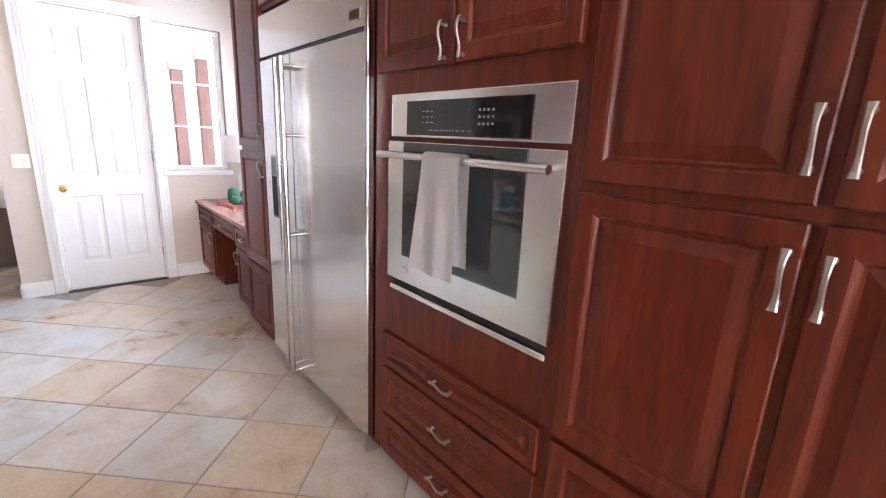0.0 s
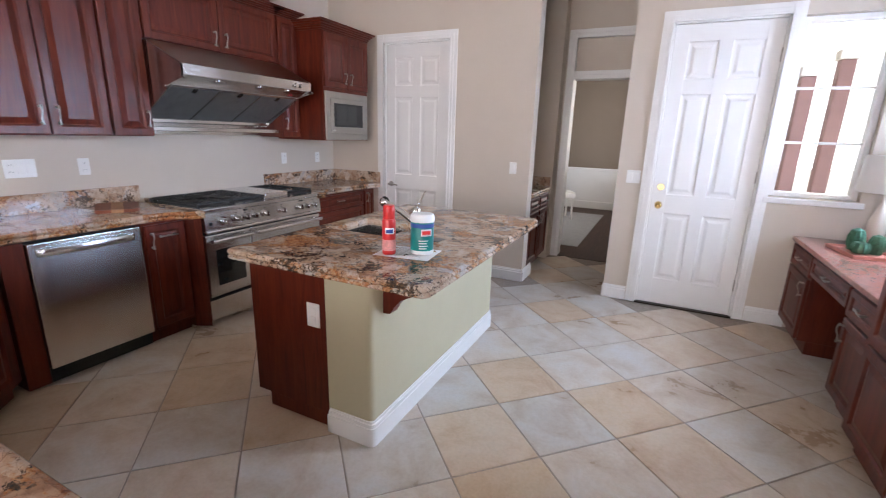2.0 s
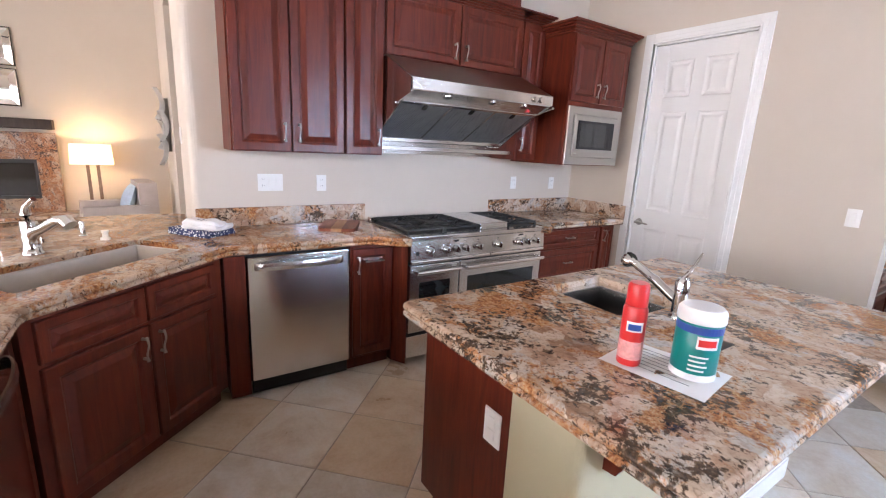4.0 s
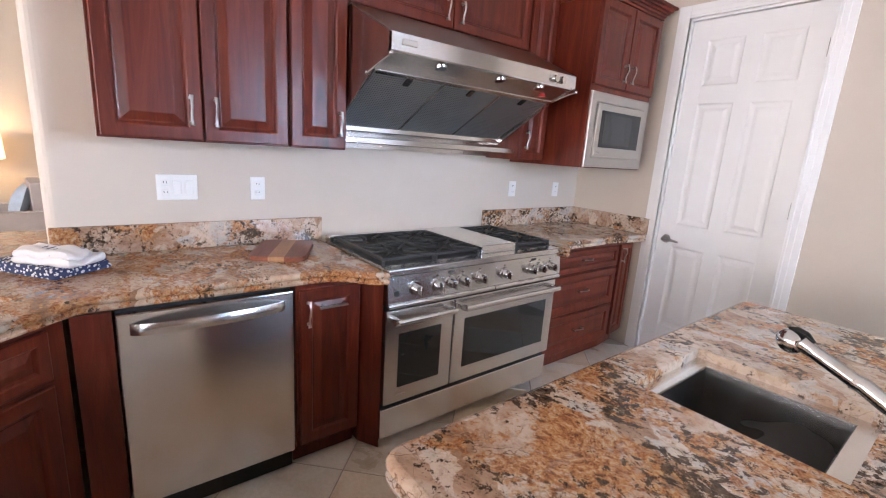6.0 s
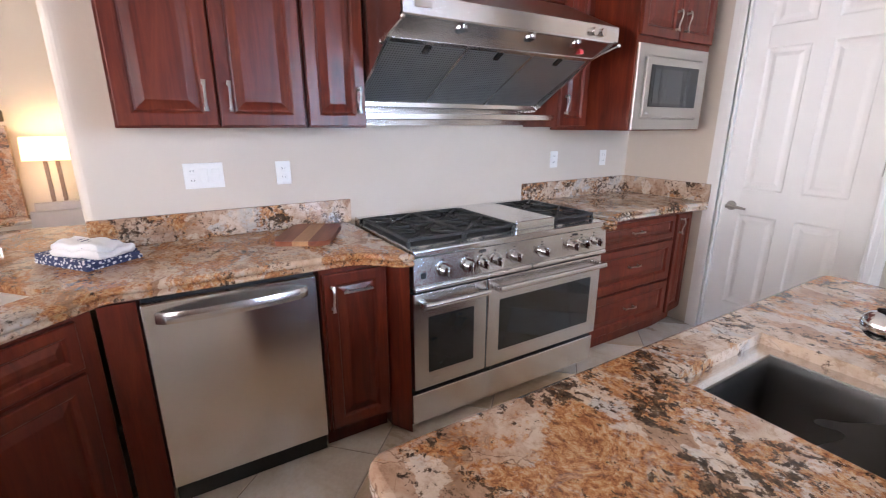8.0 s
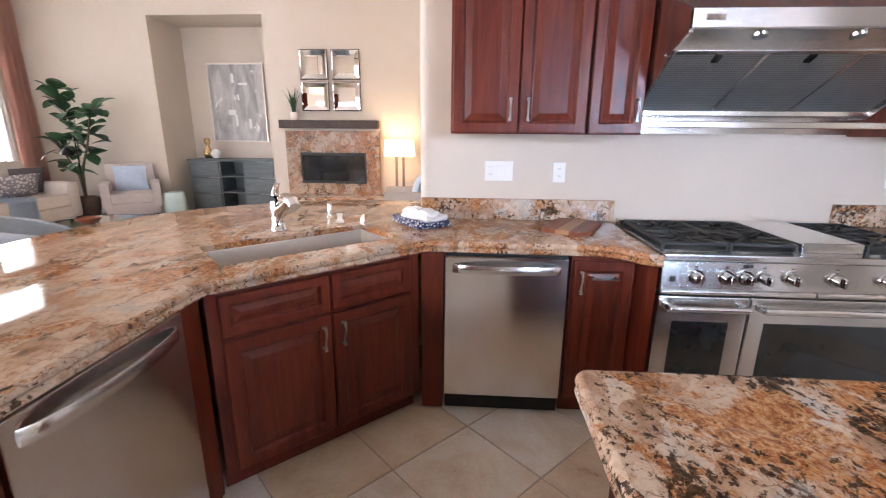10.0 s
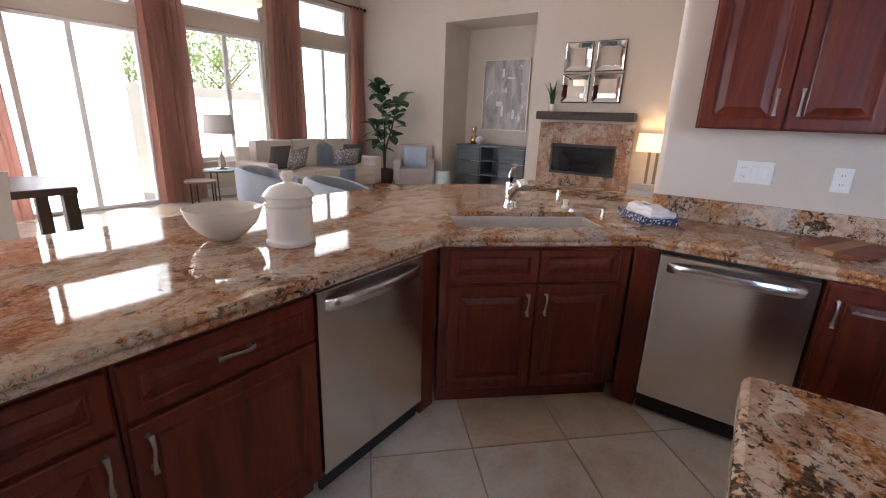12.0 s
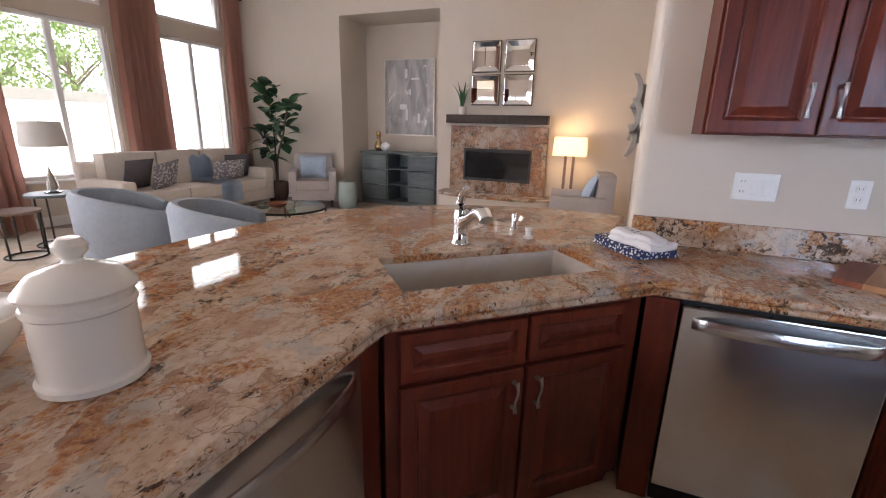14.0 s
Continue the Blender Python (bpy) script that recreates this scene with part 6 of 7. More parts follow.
wall_plate(pose(-1.53, NY, 1.19, 0, 0, 0), 0.075, [], [0.0], "white light switch beside the passage")
wall_plate(pose(-0.39, NY, 1.18, 0, 0, 0), 0.115, [], [-0.023, 0.023], "white double light switch beside the door")
wall_plate(pose(-4.36, 3.155, 1.50, 0, 0, 0), 0.072, [], [0.0], "white light switch on the wall end")

# desk things
dl = thing("table_lamp", "white drum shade table lamp on the desk", "lamp", Matrix.Translation((1.29, 6.47, DZ)))
bm = bmesh.new()
lathe(bm, [(0.0, 0.0), (0.075, 0.0), (0.075, 0.015), (0.03, 0.03), (0.055, 0.10), (0.058, 0.20), (0.025, 0.30), (0.010, 0.33), (0.010, 0.42), (0.0, 0.42)], 32)
part("base", bm, "white_ceramic", dl, "pale glazed lamp base", True)
bm = bmesh.new()
lathe(bm, [(0.150, 0.40), (0.168, 0.40), (0.160, 0.66), (0.158, 0.66), (0.166, 0.402), (0.152, 0.402)], 40)
plain("shade_white", (0.80, 0.78, 0.74), 0.8, vary=0.02)
part("shade", bm, "shade_white", dl, "white fabric drum shade", True)
plain("cactus_green", (0.05, 0.16, 0.09), 0.6, vary=0.3, scale=60, bumpy=0.5, bscale=150)
plain("pot_pink", (0.55, 0.22, 0.17), 0.6, vary=0.05)


def cactus(x, y, r, h, sy):
    c = thing("cactus", "small ribbed green ceramic cactus on the desk", "ornament", Matrix.Translation((x, y, DZ + 0.0085)), "cacti on the desk")
    bm = bmesh.new()
    lathe(bm, [(0.0, 0.0), (r * 0.75, 0.004), (r, h * 0.35), (r * 0.98, h * 0.6), (r * 0.7, h * 0.9), (0.0, h)], 40)
    for v in bm.verts:
        a = math.atan2(v.co.y, v.co.x)
        k = 1 + 0.07 * math.cos(a * 12)
        v.co.x, v.co.y = v.co.x * k, v.co.y * k * sy
    part("body", bm, "cactus_green", c, "", True)


tr = thing("tray", "flat pinkish tray under the cacti", "tray", pose(1.14, 6.16, DZ, 0, 0, 8))
part("base", boxes((-0.13, 0.13, -0.19, 0.19, 0.001, 0.008), (-0.13, 0.13, -0.19, -0.182, 0.008, 0.024), (-0.13, 0.13, 0.182, 0.19, 0.008, 0.024), (-0.13, -0.122, -0.18, 0.18, 0.008, 0.024), (0.122, 0.13, -0.18, 0.18, 0.008, 0.024), bev=0.001), "pot_pink", tr)
for cx, cy, r, h in ((1.12, 6.24, 0.05, 0.16), (1.20, 6.14, 0.045, 0.14), (1.12, 6.13, 0.055, 0.085)):
    cactus(cx, cy, r, h, 1.0)

# butler counter in the passage and dining chair beyond
cabinet("base_cabinet", "dark cherry butler cabinet in the passage", pose(HX0 - 0.03, 6.86, 0, 0, 0, 90), 0.86, 0.58, 0, 0.86,
        [("drawer", 0.02, 0.42, 0.70, 0.845, (0.22, 0.77, False)), ("drawer", 0.44, 0.84, 0.70, 0.845, (0.64, 0.77, False)), ("door", 0.02, 0.42, 0.11, 0.685, (0.37, 0.58, True)), ("door", 0.44, 0.84, 0.11, 0.685, (0.49, 0.58, True))])
tagged(part("butler_worktop", slab([Vector((HX0 - 0.72, 6.84)), Vector((HX0, 6.84)), Vector((HX0, 7.735)), Vector((HX0 - 0.72, 7.735))], [(0.918 + z, i) for z, i in OGEE]), "granite", None, "", True), "granite worktop on the butler cabinet", "worktop")
structure("backsplash", boxes((HX0 - 0.60, HX0 - 0.02, 7.722, 7.746, 0.9185, 1.03)), "granite", "low granite upstand in the passage", "backsplash")
plain("chair_white", (0.72, 0.69, 0.66), 0.8, vary=0.03, bumpy=0.2)


def side_chair(m, label, mat, legmat="dark_wood"):
    c = thing("dining_chair", label, "chair", m, "dining chairs")
    bm = bmesh.new()
    cushion(bm, -0.24, 0.24, -0.24, 0.24, 0.40, 0.50, 0.10, 5)
    part("seat", bm, mat, c, "", True)
    bm = bmesh.new()
    n = 12
    rows = []
    for i in range(n + 1):
        z = 0.44 + 0.60 * i / n
        y = 0.20 + 0.05 * (i / n) + 0.06 * max(0, i / n - 0.75) * 4 * 0.5
        hw = 0.24 - 0.012 * math.sin(math.pi * i / n)
        rows.append([bm.verts.new((s * hw, y + dy, z - (0.03 * abs(s) ** 2 * (i == n)))) for s, dy in ((-1, 0), (-0.5, -0.02), (0, -0.025), (0.5, -0.02), (1, 0), (1, 0.07), (0, 0.06), (-1, 0.07))])
    for a, b in zip(rows, rows[1:]):
        for k in range(8):
            bm.faces.new((a[k], a[(k + 1) % 8], b[(k + 1) % 8], b[k]))
    bm.faces.new(rows[0][::-1]), bm.faces.new(rows[-1])
    part("backrest", bm, mat, c, "", True)
    for sx in (-1, 1):
        for sy in (-1, 1):
            bm = bmesh.new()
            cyl(bm, (sx * 0.205, sy * 0.20 + (0.02 if sy > 0 else 0), 0.001), (sx * 0.20, sy * 0.19, 0.42), 0.016, 0.024, 8)
            part("leg", bm, legmat, c, "", True)
    return c


side_chair(pose(-1.85, 10.8, 0.012, 0, 0, 115), "white upholstered dining chair on a pale rug", "chair_white", "white_paint")
plain("rug_pale", (0.34, 0.345, 0.355), 0.95, vary=0.12, scale=30, bumpy=0.4, bscale=200)
structure("rug", boxes((-3.2, -1.1, 8.6, 11.6, 0.0005, 0.012)), "rug_pale", "pale grey dining room rug", "rug")


# ---- living room ----
plain("fabric_cream", (0.68, 0.61, 0.54), 0.95, vary=0.05, scale=20, bumpy=0.3, bscale=500)
plain("fabric_grey", (0.34, 0.38, 0.43), 0.95, vary=0.06, scale=20, bumpy=0.3, bscale=500)
plain("fabric_blue", (0.46, 0.56, 0.68), 0.95, vary=0.07, scale=20, bumpy=0.3, bscale=400)
plain("fabric_dark", (0.13, 0.115, 0.125), 0.95, vary=0.1, bumpy=0.3, bscale=400)
patterned("fabric_print", (0.66, 0.62, 0.58), (0.26, 0.25, 0.28), 26, 0.38)
plain("fabric_blush", (0.47, 0.42, 0.40), 0.95, vary=0.05, bumpy=0.3, bscale=500)
plain("dark_metal", (0.03, 0.028, 0.026), 0.4, 0.8, vary=0.1)
plain("marble_white", (0.75, 0.75, 0.74), 0.15, vary=0.05, scale=12)
plain("leaf_green", (0.03, 0.085, 0.035), 0.35, vary=0.35, scale=9)
plain("bark", (0.12, 0.085, 0.06), 0.85, vary=0.2, bumpy=0.4)
plain("basket", (0.10, 0.06, 0.04), 0.8, vary=0.25, scale=50, bumpy=0.6, bscale=90)
plain("stool_aqua", (0.42, 0.52, 0.50), 0.25, vary=0.06, coat=0.3)
plain("frame_silver", (0.62, 0.58, 0.52), 0.3, 0.9, vary=0.05)
m_, nt_, b_ = nodes_of("mirror", 0.01, 1.0)
b_.inputs["Base Color"].default_value = (0.88, 0.88, 0.88, 1)
plain("fire_black", (0.022, 0.022, 0.023), 0.5, vary=0.2)
plain("gold", (0.55, 0.40, 0.20), 0.2, 1.0, vary=0.1)
plain("wood_top", (0.20, 0.13, 0.10), 0.5, vary=0.15, scale=25)


# curtains
def cloth_mat(name, color):
    m, nt, b = nodes_of(name, 0.9)
    p = world_pos(nt)
    c = ramp(nt, noise_tex(nt, 160, 3, 0.6, 0, p), [(0.3, tuple(x * 0.85 for x in color)), (0.7, color)])
    nt.links.new(c, b.inputs["Base Color"])
    tr = nt.nodes.new("ShaderNodeBsdfTranslucent")
    nt.links.new(c, tr.inputs[0])
    mx = nt.nodes.new("ShaderNodeMixShader")
    mx.inputs[0].default_value = 0.42
    nt.links.new(b.outputs[0], mx.inputs[1])
    nt.links.new(tr.outputs[0], mx.inputs[2])
    nt.links.new(mx.outputs[0], nt.nodes["Material Output"].inputs[0])
    bump(nt, b, noise_tex(nt, 500, 2, 0.5, 0, p), 0.2, 0.001)
    return m


cloth_mat("curtain_rust", (0.70, 0.45, 0.37))
ROD = 3.56


def curtain(x0, x1, folds, label, seed):
    c = thing("curtain", label, "curtain", Matrix.Translation(((x0 + x1) / 2, SY + 0.17, 0)), "rust curtains")
    rg = random.Random(seed)
    bm = bmesh.new()
    w, n = x1 - x0, folds * 12
    ph = [rg.uniform(-0.5, 0.5) for _ in range(folds + 2)]
    zs = [0.015, 0.3, 0.8, 1.4, 2.0, 2.6, 3.1, 3.4, ROD - 0.01, ROD + 0.03]
    rows = []
    for z in zs:
        spread = 1.0 + 0.16 * (1 - z / ROD)
        row = []
        for i in range(n + 1):
            f = i / n
            a = f * folds * math.tau + 0.5 * math.sin(f * 9 + seed) * (1 - z / ROD)
            amp = (0.055 + 0.02 * ph[int(f * folds)]) * (0.75 + 0.25 * (1 - z / ROD))
            row.append(bm.verts.new(((f - 0.5) * w * spread + 0.012 * math.sin(a * 2), amp * math.sin(a) + 0.01 * math.sin(z * 3 + i), z)))
        rows.append(row)
    for a, b in zip(rows, rows[1:]):
        for i in range(n):
            bm.faces.new((a[i], a[i + 1], b[i + 1], b[i]))
    bmesh.ops.solidify(bm, geom=bm.faces, thickness=0.003)
    part("panel", bm, "curtain_rust", c, "", True)
    for i in range(folds):
        bm = bmesh.new()
        x = ((i + 0.5) / folds - 0.5) * w
        tube(bm, [(x + 0.002 * k, 0.024 * math.cos(k * math.tau / 12), ROD + 0.024 * math.sin(k * math.tau / 12)) for k in range(13)], 0.004, 6)
        part("ring", bm, "dark_metal", c, "", True)


curtain(-2.42, -1.85, 6, "full length rust orange curtain by the patio door", 1)
curtain(-4.62, -4.00, 7, "full length rust orange curtain beside the patio door", 2)
curtain(-6.72, -6.05, 7, "full length rust orange curtain between the windows", 3)
curtain(-8.34, -7.98, 4, "full length rust orange curtain in the room corner", 4)
rod = thing("curtain_rod", "long dark metal curtain rod with ball ends", "curtain rod", Matrix.Translation((-4.9, SY + 0.17, ROD)))
bm = bmesh.new()
cyl(bm, (-3.48, 0, 0), (3.6, 0, 0), 0.014, None, 14)
part("pole", bm, "dark_metal", rod, "", True)
for x in (-3.5, 3.62):
    bm = bmesh.new()
    bmesh.ops.create_uvsphere(bm, u_segments=14, v_segments=10, radius=0.032, matrix=Matrix.Translation((x, 0, 0)))
    part("finial", bm, "dark_metal", rod, "", True)
for x in (-3.30, -0.5, 1.5):
    part("bracket", boxes((x - 0.01, x + 0.01, -0.17, 0.012, -0.03, -0.014), (x - 0.015, x + 0.015, -0.17, -0.16, -0.06, 0.03)), "dark_metal", rod)


def pillow(m, w, h, t, mat, label):
    p = thing("throw_pillow", label, "pillow", m)
    bm = bmesh.new()
    n = 10
    for side in (1, -1):
        g = [[bm.verts.new((w * (i / n - 0.5) * (1 - 0.06 * math.sin(math.pi * j / n)), side * t / 2 * (math.sin(math.pi * i / n) * math.sin(math.pi * j / n)) ** 0.55 + 0.001 * side, h * (j / n) * (1 - 0.0) - 0.02 * math.sin(math.pi * j / n) * 0)) for j in range(n + 1)] for i in range(n + 1)]
        for i in range(n):
            for j in range(n):
                bm.faces.new((g[i][j], g[i + 1][j], g[i + 1][j + 1], g[i][j + 1]))
    bmesh.ops.remove_doubles(bm, verts=bm.verts, dist=0.0025)
    part("cover", bm, mat, p, "", True)


# sofa against the windows
so = thing("sofa", "cream three-seat upholstered sofa under the windows", "sofa", Matrix.Translation((-6.45, -3.17, 0)))
W2 = 1.31
part("base", boxes((-W2, W2, -0.47, 0.45, 0.10, 0.30), bev=0.03, seg=3), "fabric_cream", so, "", True)
for i in range(3):
    bm = bmesh.new()
    x0 = -W2 + 0.2 + i * (2 * W2 - 0.4) / 3
    cushion(bm, x0 + 0.005, x0 + (2 * W2 - 0.4) / 3 - 0.005, -0.24, 0.47, 0.30, 0.47, 0.08, 5)
    part("seat_cushion", bm, "fabric_cream", so, "", True)
    bm = bmesh.new()
    cushion(bm, x0 + 0.005, x0 + (2 * W2 - 0.4) / 3 - 0.005, -0.40, -0.17, 0.44, 0.97, 0.12, 5)
    part("back_cushion", bm, "fabric_cream", so, "", True)
part("back", boxes((-W2, W2, -0.50, -0.36, 0.30, 0.86), bev=0.04, seg=3), "fabric_cream", so, "", True)
for s in (-1, 1):
    part("arm", boxes((s * W2 - (0.20 if s > 0 else 0), s * W2 + (0.0 if s > 0 else 0.20), -0.46, 0.46, 0.12, 0.64), bev=0.045, seg=3), "fabric_cream", so, "", True)
for sx in (-1.3, 1.3):
    for sy in (-0.4, 0.4):
        part("foot", boxes((sx - 0.03, sx + 0.03, sy - 0.03, sy + 0.03, 0.001, 0.10), bev=0.004), "dark_wood", so)
pillow(pose(-5.62, -3.18, 0.49, -18, 0, 12), 0.48, 0.42, 0.16, "fabric_dark", "dark charcoal throw pillow on the sofa")
pillow(pose(-5.92, -3.03, 0.48, -22, 8, 10), 0.46, 0.40, 0.16, "fabric_print", "patterned throw pillow on the sofa")
pillow(pose(-7.05, -3.03, 0.48, -18, 0, -4), 0.62, 0.34, 0.15, "fabric_print", "patterned lumbar pillow on the sofa")
pillow(pose(-7.36, -3.18, 0.49, -16, 0, -14), 0.46, 0.40, 0.16, "fabric_dark", "dark charcoal throw pillow on the sofa")
th = thing("throw_blanket", "pale blue throw draped over the sofa back and seat", "blanket", Matrix.Translation((-6.80, -3.17, 0)))
bm = bmesh.new()
prof = [(-0.56, 0.55), (-0.545, 0.80), (-0.50, 0.955), (-0.32, 0.965), (-0.19, 0.93), (-0.14, 0.75), (-0.12, 0.53), (-0.05, 0.50), (0.2, 0.495), (0.46, 0.49), (0.505, 0.45), (0.51, 0.30), (0.515, 0.18)]
rows = [[bm.verts.new((x + 0.015 * math.sin(j * 1.3), y + 0.012 * math.sin(x * 30 + j), z + 0.006 * math.sin(x * 25 + j * 2))) for j, (y, z) in enumerate(prof)] for x in [(-0.2 + 0.4 * k / 10) for k in range(11)]]
for a, b in zip(rows, rows[1:]):
    for j in range(len(prof) - 1):
        bm.faces.new((a[j], b[j], b[j + 1], a[j + 1]))
bmesh.ops.solidify(bm, geom=bm.faces, thickness=0.008)
part("cloth", bm, "fabric_blue", th, "", True)


def tub_chair(x, y, rz, label):
    c = thing("tub_chair", label, "armchair", pose(x, y, 0, 0, 0, rz), "grey tub chairs")
    bm = bmesh.new()
    n = 36
    ro, ri = 0.50, 0.40
    rows = []
    for i in range(n + 1):
        a = math.radians(-128 + 256 * i / n)
        f = abs(i / n * 2 - 1)
        h = 0.76 - 0.20 * f ** 2.2
        ca, sa = math.cos(a), math.sin(a)
        rows.append([bm.verts.new((r * ca, r * sa, z)) for r, z in ((ro - 0.06, 0.08), (ro - 0.005, 0.40), (ro, h - 0.05), (ro - 0.02, h - 0.012), (ro - 0.045, h), (ri + 0.012, h - 0.012), (ri, h - 0.05), (ri, 0.25), (ri, 0.08))])
    for a, b in zip(rows, rows[1:]):
        for k in range(8):
            bm.faces.new((a[k], b[k], b[k + 1], a[k + 1]))
        bm.faces.new((a[8], b[8], b[0], a[0]))
    bm.faces.new(rows[0]), bm.faces.new(rows[-1][::-1])
    part("shell", bm, "fabric_grey", c, "", True)
    bm = bmesh.new()
    cushion(bm, -0.42, 0.36, -0.35, 0.35, 0.28, 0.46, 0.14, 6)
    part("seat_cushion", bm, "fabric_grey", c, "", True)
    part("seat_base", boxes((-0.36, 0.30, -0.30, 0.30, 0.08, 0.28), bev=0.03, seg=2), "fabric_grey", c)
    for sx, sy in ((0.22, 0.22), (0.22, -0.22), (-0.26, 0.22), (-0.26, -0.22)):
        bm = bmesh.new()
        cyl(bm, (sx, sy, 0.001), (sx, sy, 0.09), 0.014, 0.02, 10)
        part("leg", bm, "dark_wood", c, "", True)


tub_chair(-4.45, -1.47, -38, "grey upholstered barrel chair seen from behind")
tub_chair(-4.47, -0.14, -42, "grey upholstered barrel chair turned to the fireplace")


def arm_chair(x, y, rz, label):
    """Faces -y in its own axes."""
    c = thing("armchair", label, "armchair", pose(x, y, 0, 0, 0, rz), "slip covered armchairs")
    part("skirt", boxes((-0.36, 0.36, -0.34, 0.36, 0.13, 0.32), bev=0.02, seg=2), "fabric_blush", c, "", True)
    bm = bmesh.new()
    cushion(bm, -0.27, 0.27, -0.36, 0.24, 0.32, 0.47, 0.08, 5)
    part("seat_cushion", bm, "fabric_blush", c, "", True)
    bm = bmesh.new()
    cushion(bm, -0.33, 0.33, 0.20, 0.40, 0.30, 0.90, 0.07, 6)
    part("back", bm, "fabric_blush", c, "", True)
    for s in (-1, 1):
        bm = bmesh.new()
        cushion(bm, s * 0.33 - 0.06, s * 0.33 + 0.06, -0.36, 0.30, 0.25, 0.63, 0.06, 5)
        part("arm", bm, "fabric_blush", c, "", True)
        for sy in (-0.30, 0.32):
            part("leg", boxes((s * 0.31 - 0.022, s * 0.31 + 0.022, sy - 0.022, sy + 0.022, 0.001, 0.14), bev=0.003), "dark_wood", c)


arm_chair(-7.98, -2.02, 126, "blush upholstered armchair with a blue cushion")
pillow(pose(-8.06, -2.075, 0.47, -14, 0, 126), 0.46, 0.40, 0.15, "fabric_blue", "pale blue square pillow on the armchair")
arm_chair(-7.52, 2.58, 8, "blush upholstered armchair beside the fireplace")
pillow(pose(-7.53, 2.64, 0.47, -18, 0, 8), 0.46, 0.40, 0.15, "fabric_blue", "pale blue square pillow on the armchair")

# coffee table, side tables, stool
ct = thing("coffee_table", "round glass coffee table on a thin black frame", "coffee table", Matrix.Translation((-5.85, -0.75, 0)))
glass_mat("table_glass", (0.85, 0.93, 0.92))
bm = bmesh.new()
cyl(bm, (0, 0, 0.405), (0, 0, 0.417), 0.47, None, 48)
part("glass_top", bm, "table_glass", ct, "round clear glass top")


def ring(r, z, t, seg=40):
    bm = bmesh.new()
    tube(bm, [(r * math.cos(k * math.tau / seg), r * math.sin(k * math.tau / seg), z) for k in range(seg + 1)], t, 8)
    return bm


part("rim", ring(0.48, 0.405, 0.012), "dark_metal", ct, "", True)
part("lower_ring", ring(0.42, 0.10, 0.009), "dark_metal", ct, "", True)
for k in range(4):
    a = math.radians(45 + 90 * k)
    bm = bmesh.new()
    cyl(bm, (0.46 * math.cos(a), 0.46 * math.sin(a), 0.001), (0.475 * math.cos(a), 0.475 * math.sin(a), 0.40), 0.011, None, 8)
    part("leg", bm, "dark_metal", ct)
wb = thing("wooden_bowl", "shallow reddish wooden bowl on the coffee table", "bowl", Matrix.Translation((-5.75, -0.80, 0.4175)))
bm = bmesh.new()
lathe(bm, [(0.0, 0.0), (0.06, 0.0), (0.10, 0.025), (0.125, 0.06), (0.118, 0.062), (0.09, 0.03), (0.0, 0.012)], 32)
part("shell", bm, "board_wood", wb, "", True)


def side_table(x, y, r, h, topmat, label):
    t = thing("side_table", label, "side table", Matrix.Translation((x, y, 0)), "nesting side tables")
    bm = bmesh.new()
    lathe(bm, [(0.0, h - 0.03), (r - 0.005, h - 0.03), (r, h - 0.025), (r, h - 0.004), (r - 0.004, h), (0.0, h)], 40)
    part("tabletop", bm, topmat, t, "", True)
    part("base_ring", ring(r * 0.88, 0.012, 0.010), "dark_metal", t, "", True)
    for k in range(3):
        a = math.radians(20 + 120 * k)
        bm = bmesh.new()
        cyl(bm, (r * 0.88 * math.cos(a), r * 0.88 * math.sin(a), 0.012), (r * 0.9 * math.cos(a), r * 0.9 * math.sin(a), h - 0.03), 0.010, None, 8)
        part("leg", bm, "dark_metal", t)


side_table(-4.02, -2.62, 0.20, 0.50, "wood_top", "low round wood topped side table, ring base")
side_table(-4.47, -2.86, 0.25, 0.60, "console_grey", "round grey wood topped side table, ring base")
tl = thing("table_lamp", "tall table lamp with clear base and grey drum shade", "lamp", Matrix.Translation((-4.50, -2.88, 0.60)))
bm = bmesh.new()
lathe(bm, [(0.0, 0.0), (0.085, 0.0), (0.085, 0.012), (0.02, 0.02), (0.05, 0.03), (0.055, 0.10), (0.012, 0.26), (0.008, 0.30), (0.008, 0.80), (0.0, 0.81)], 28)
part("base", bm, "table_glass", tl, "pale glass lamp base", True)
bm = bmesh.new()
lathe(bm, [(0.205, 0.51), (0.210, 0.51), (0.185, 0.78), (0.180, 0.78), (0.200, 0.512)], 40)
plain("shade_grey", (0.60, 0.58, 0.54), 0.85, vary=0.03)
part("shade", bm, "shade_grey", tl, "grey fabric drum shade", True)
gs = thing("garden_stool", "pale aqua ceramic garden stool", "stool", Matrix.Translation((-8.05, -1.36, 0)))
bm = bmesh.new()
lathe(bm, [(0.0, 0.001), (0.135, 0.001), (0.145, 0.02), (0.165, 0.12), (0.17, 0.23), (0.165, 0.34), (0.145, 0.44), (0.13, 0.455), (0.0, 0.458)], 36)
part("body", bm, "stool_aqua", gs, "", True)

# fiddle leaf plant in the corner
fp = thing("fiddle_leaf_fig", "tall fiddle leaf fig in a dark basket", "plant", Matrix.Translation((-7.98, -2.85, 0)))
bm = bmesh.new()
lathe(bm, [(0.0, 0.001), (0.15, 0.001), (0.19, 0.15), (0.20, 0.32), (0.19, 0.36), (0.17, 0.36), (0.17, 0.30), (0.0, 0.30)], 28)
part("pot", bm, "basket", fp, "dark woven basket", True)
rg = random.Random(11)
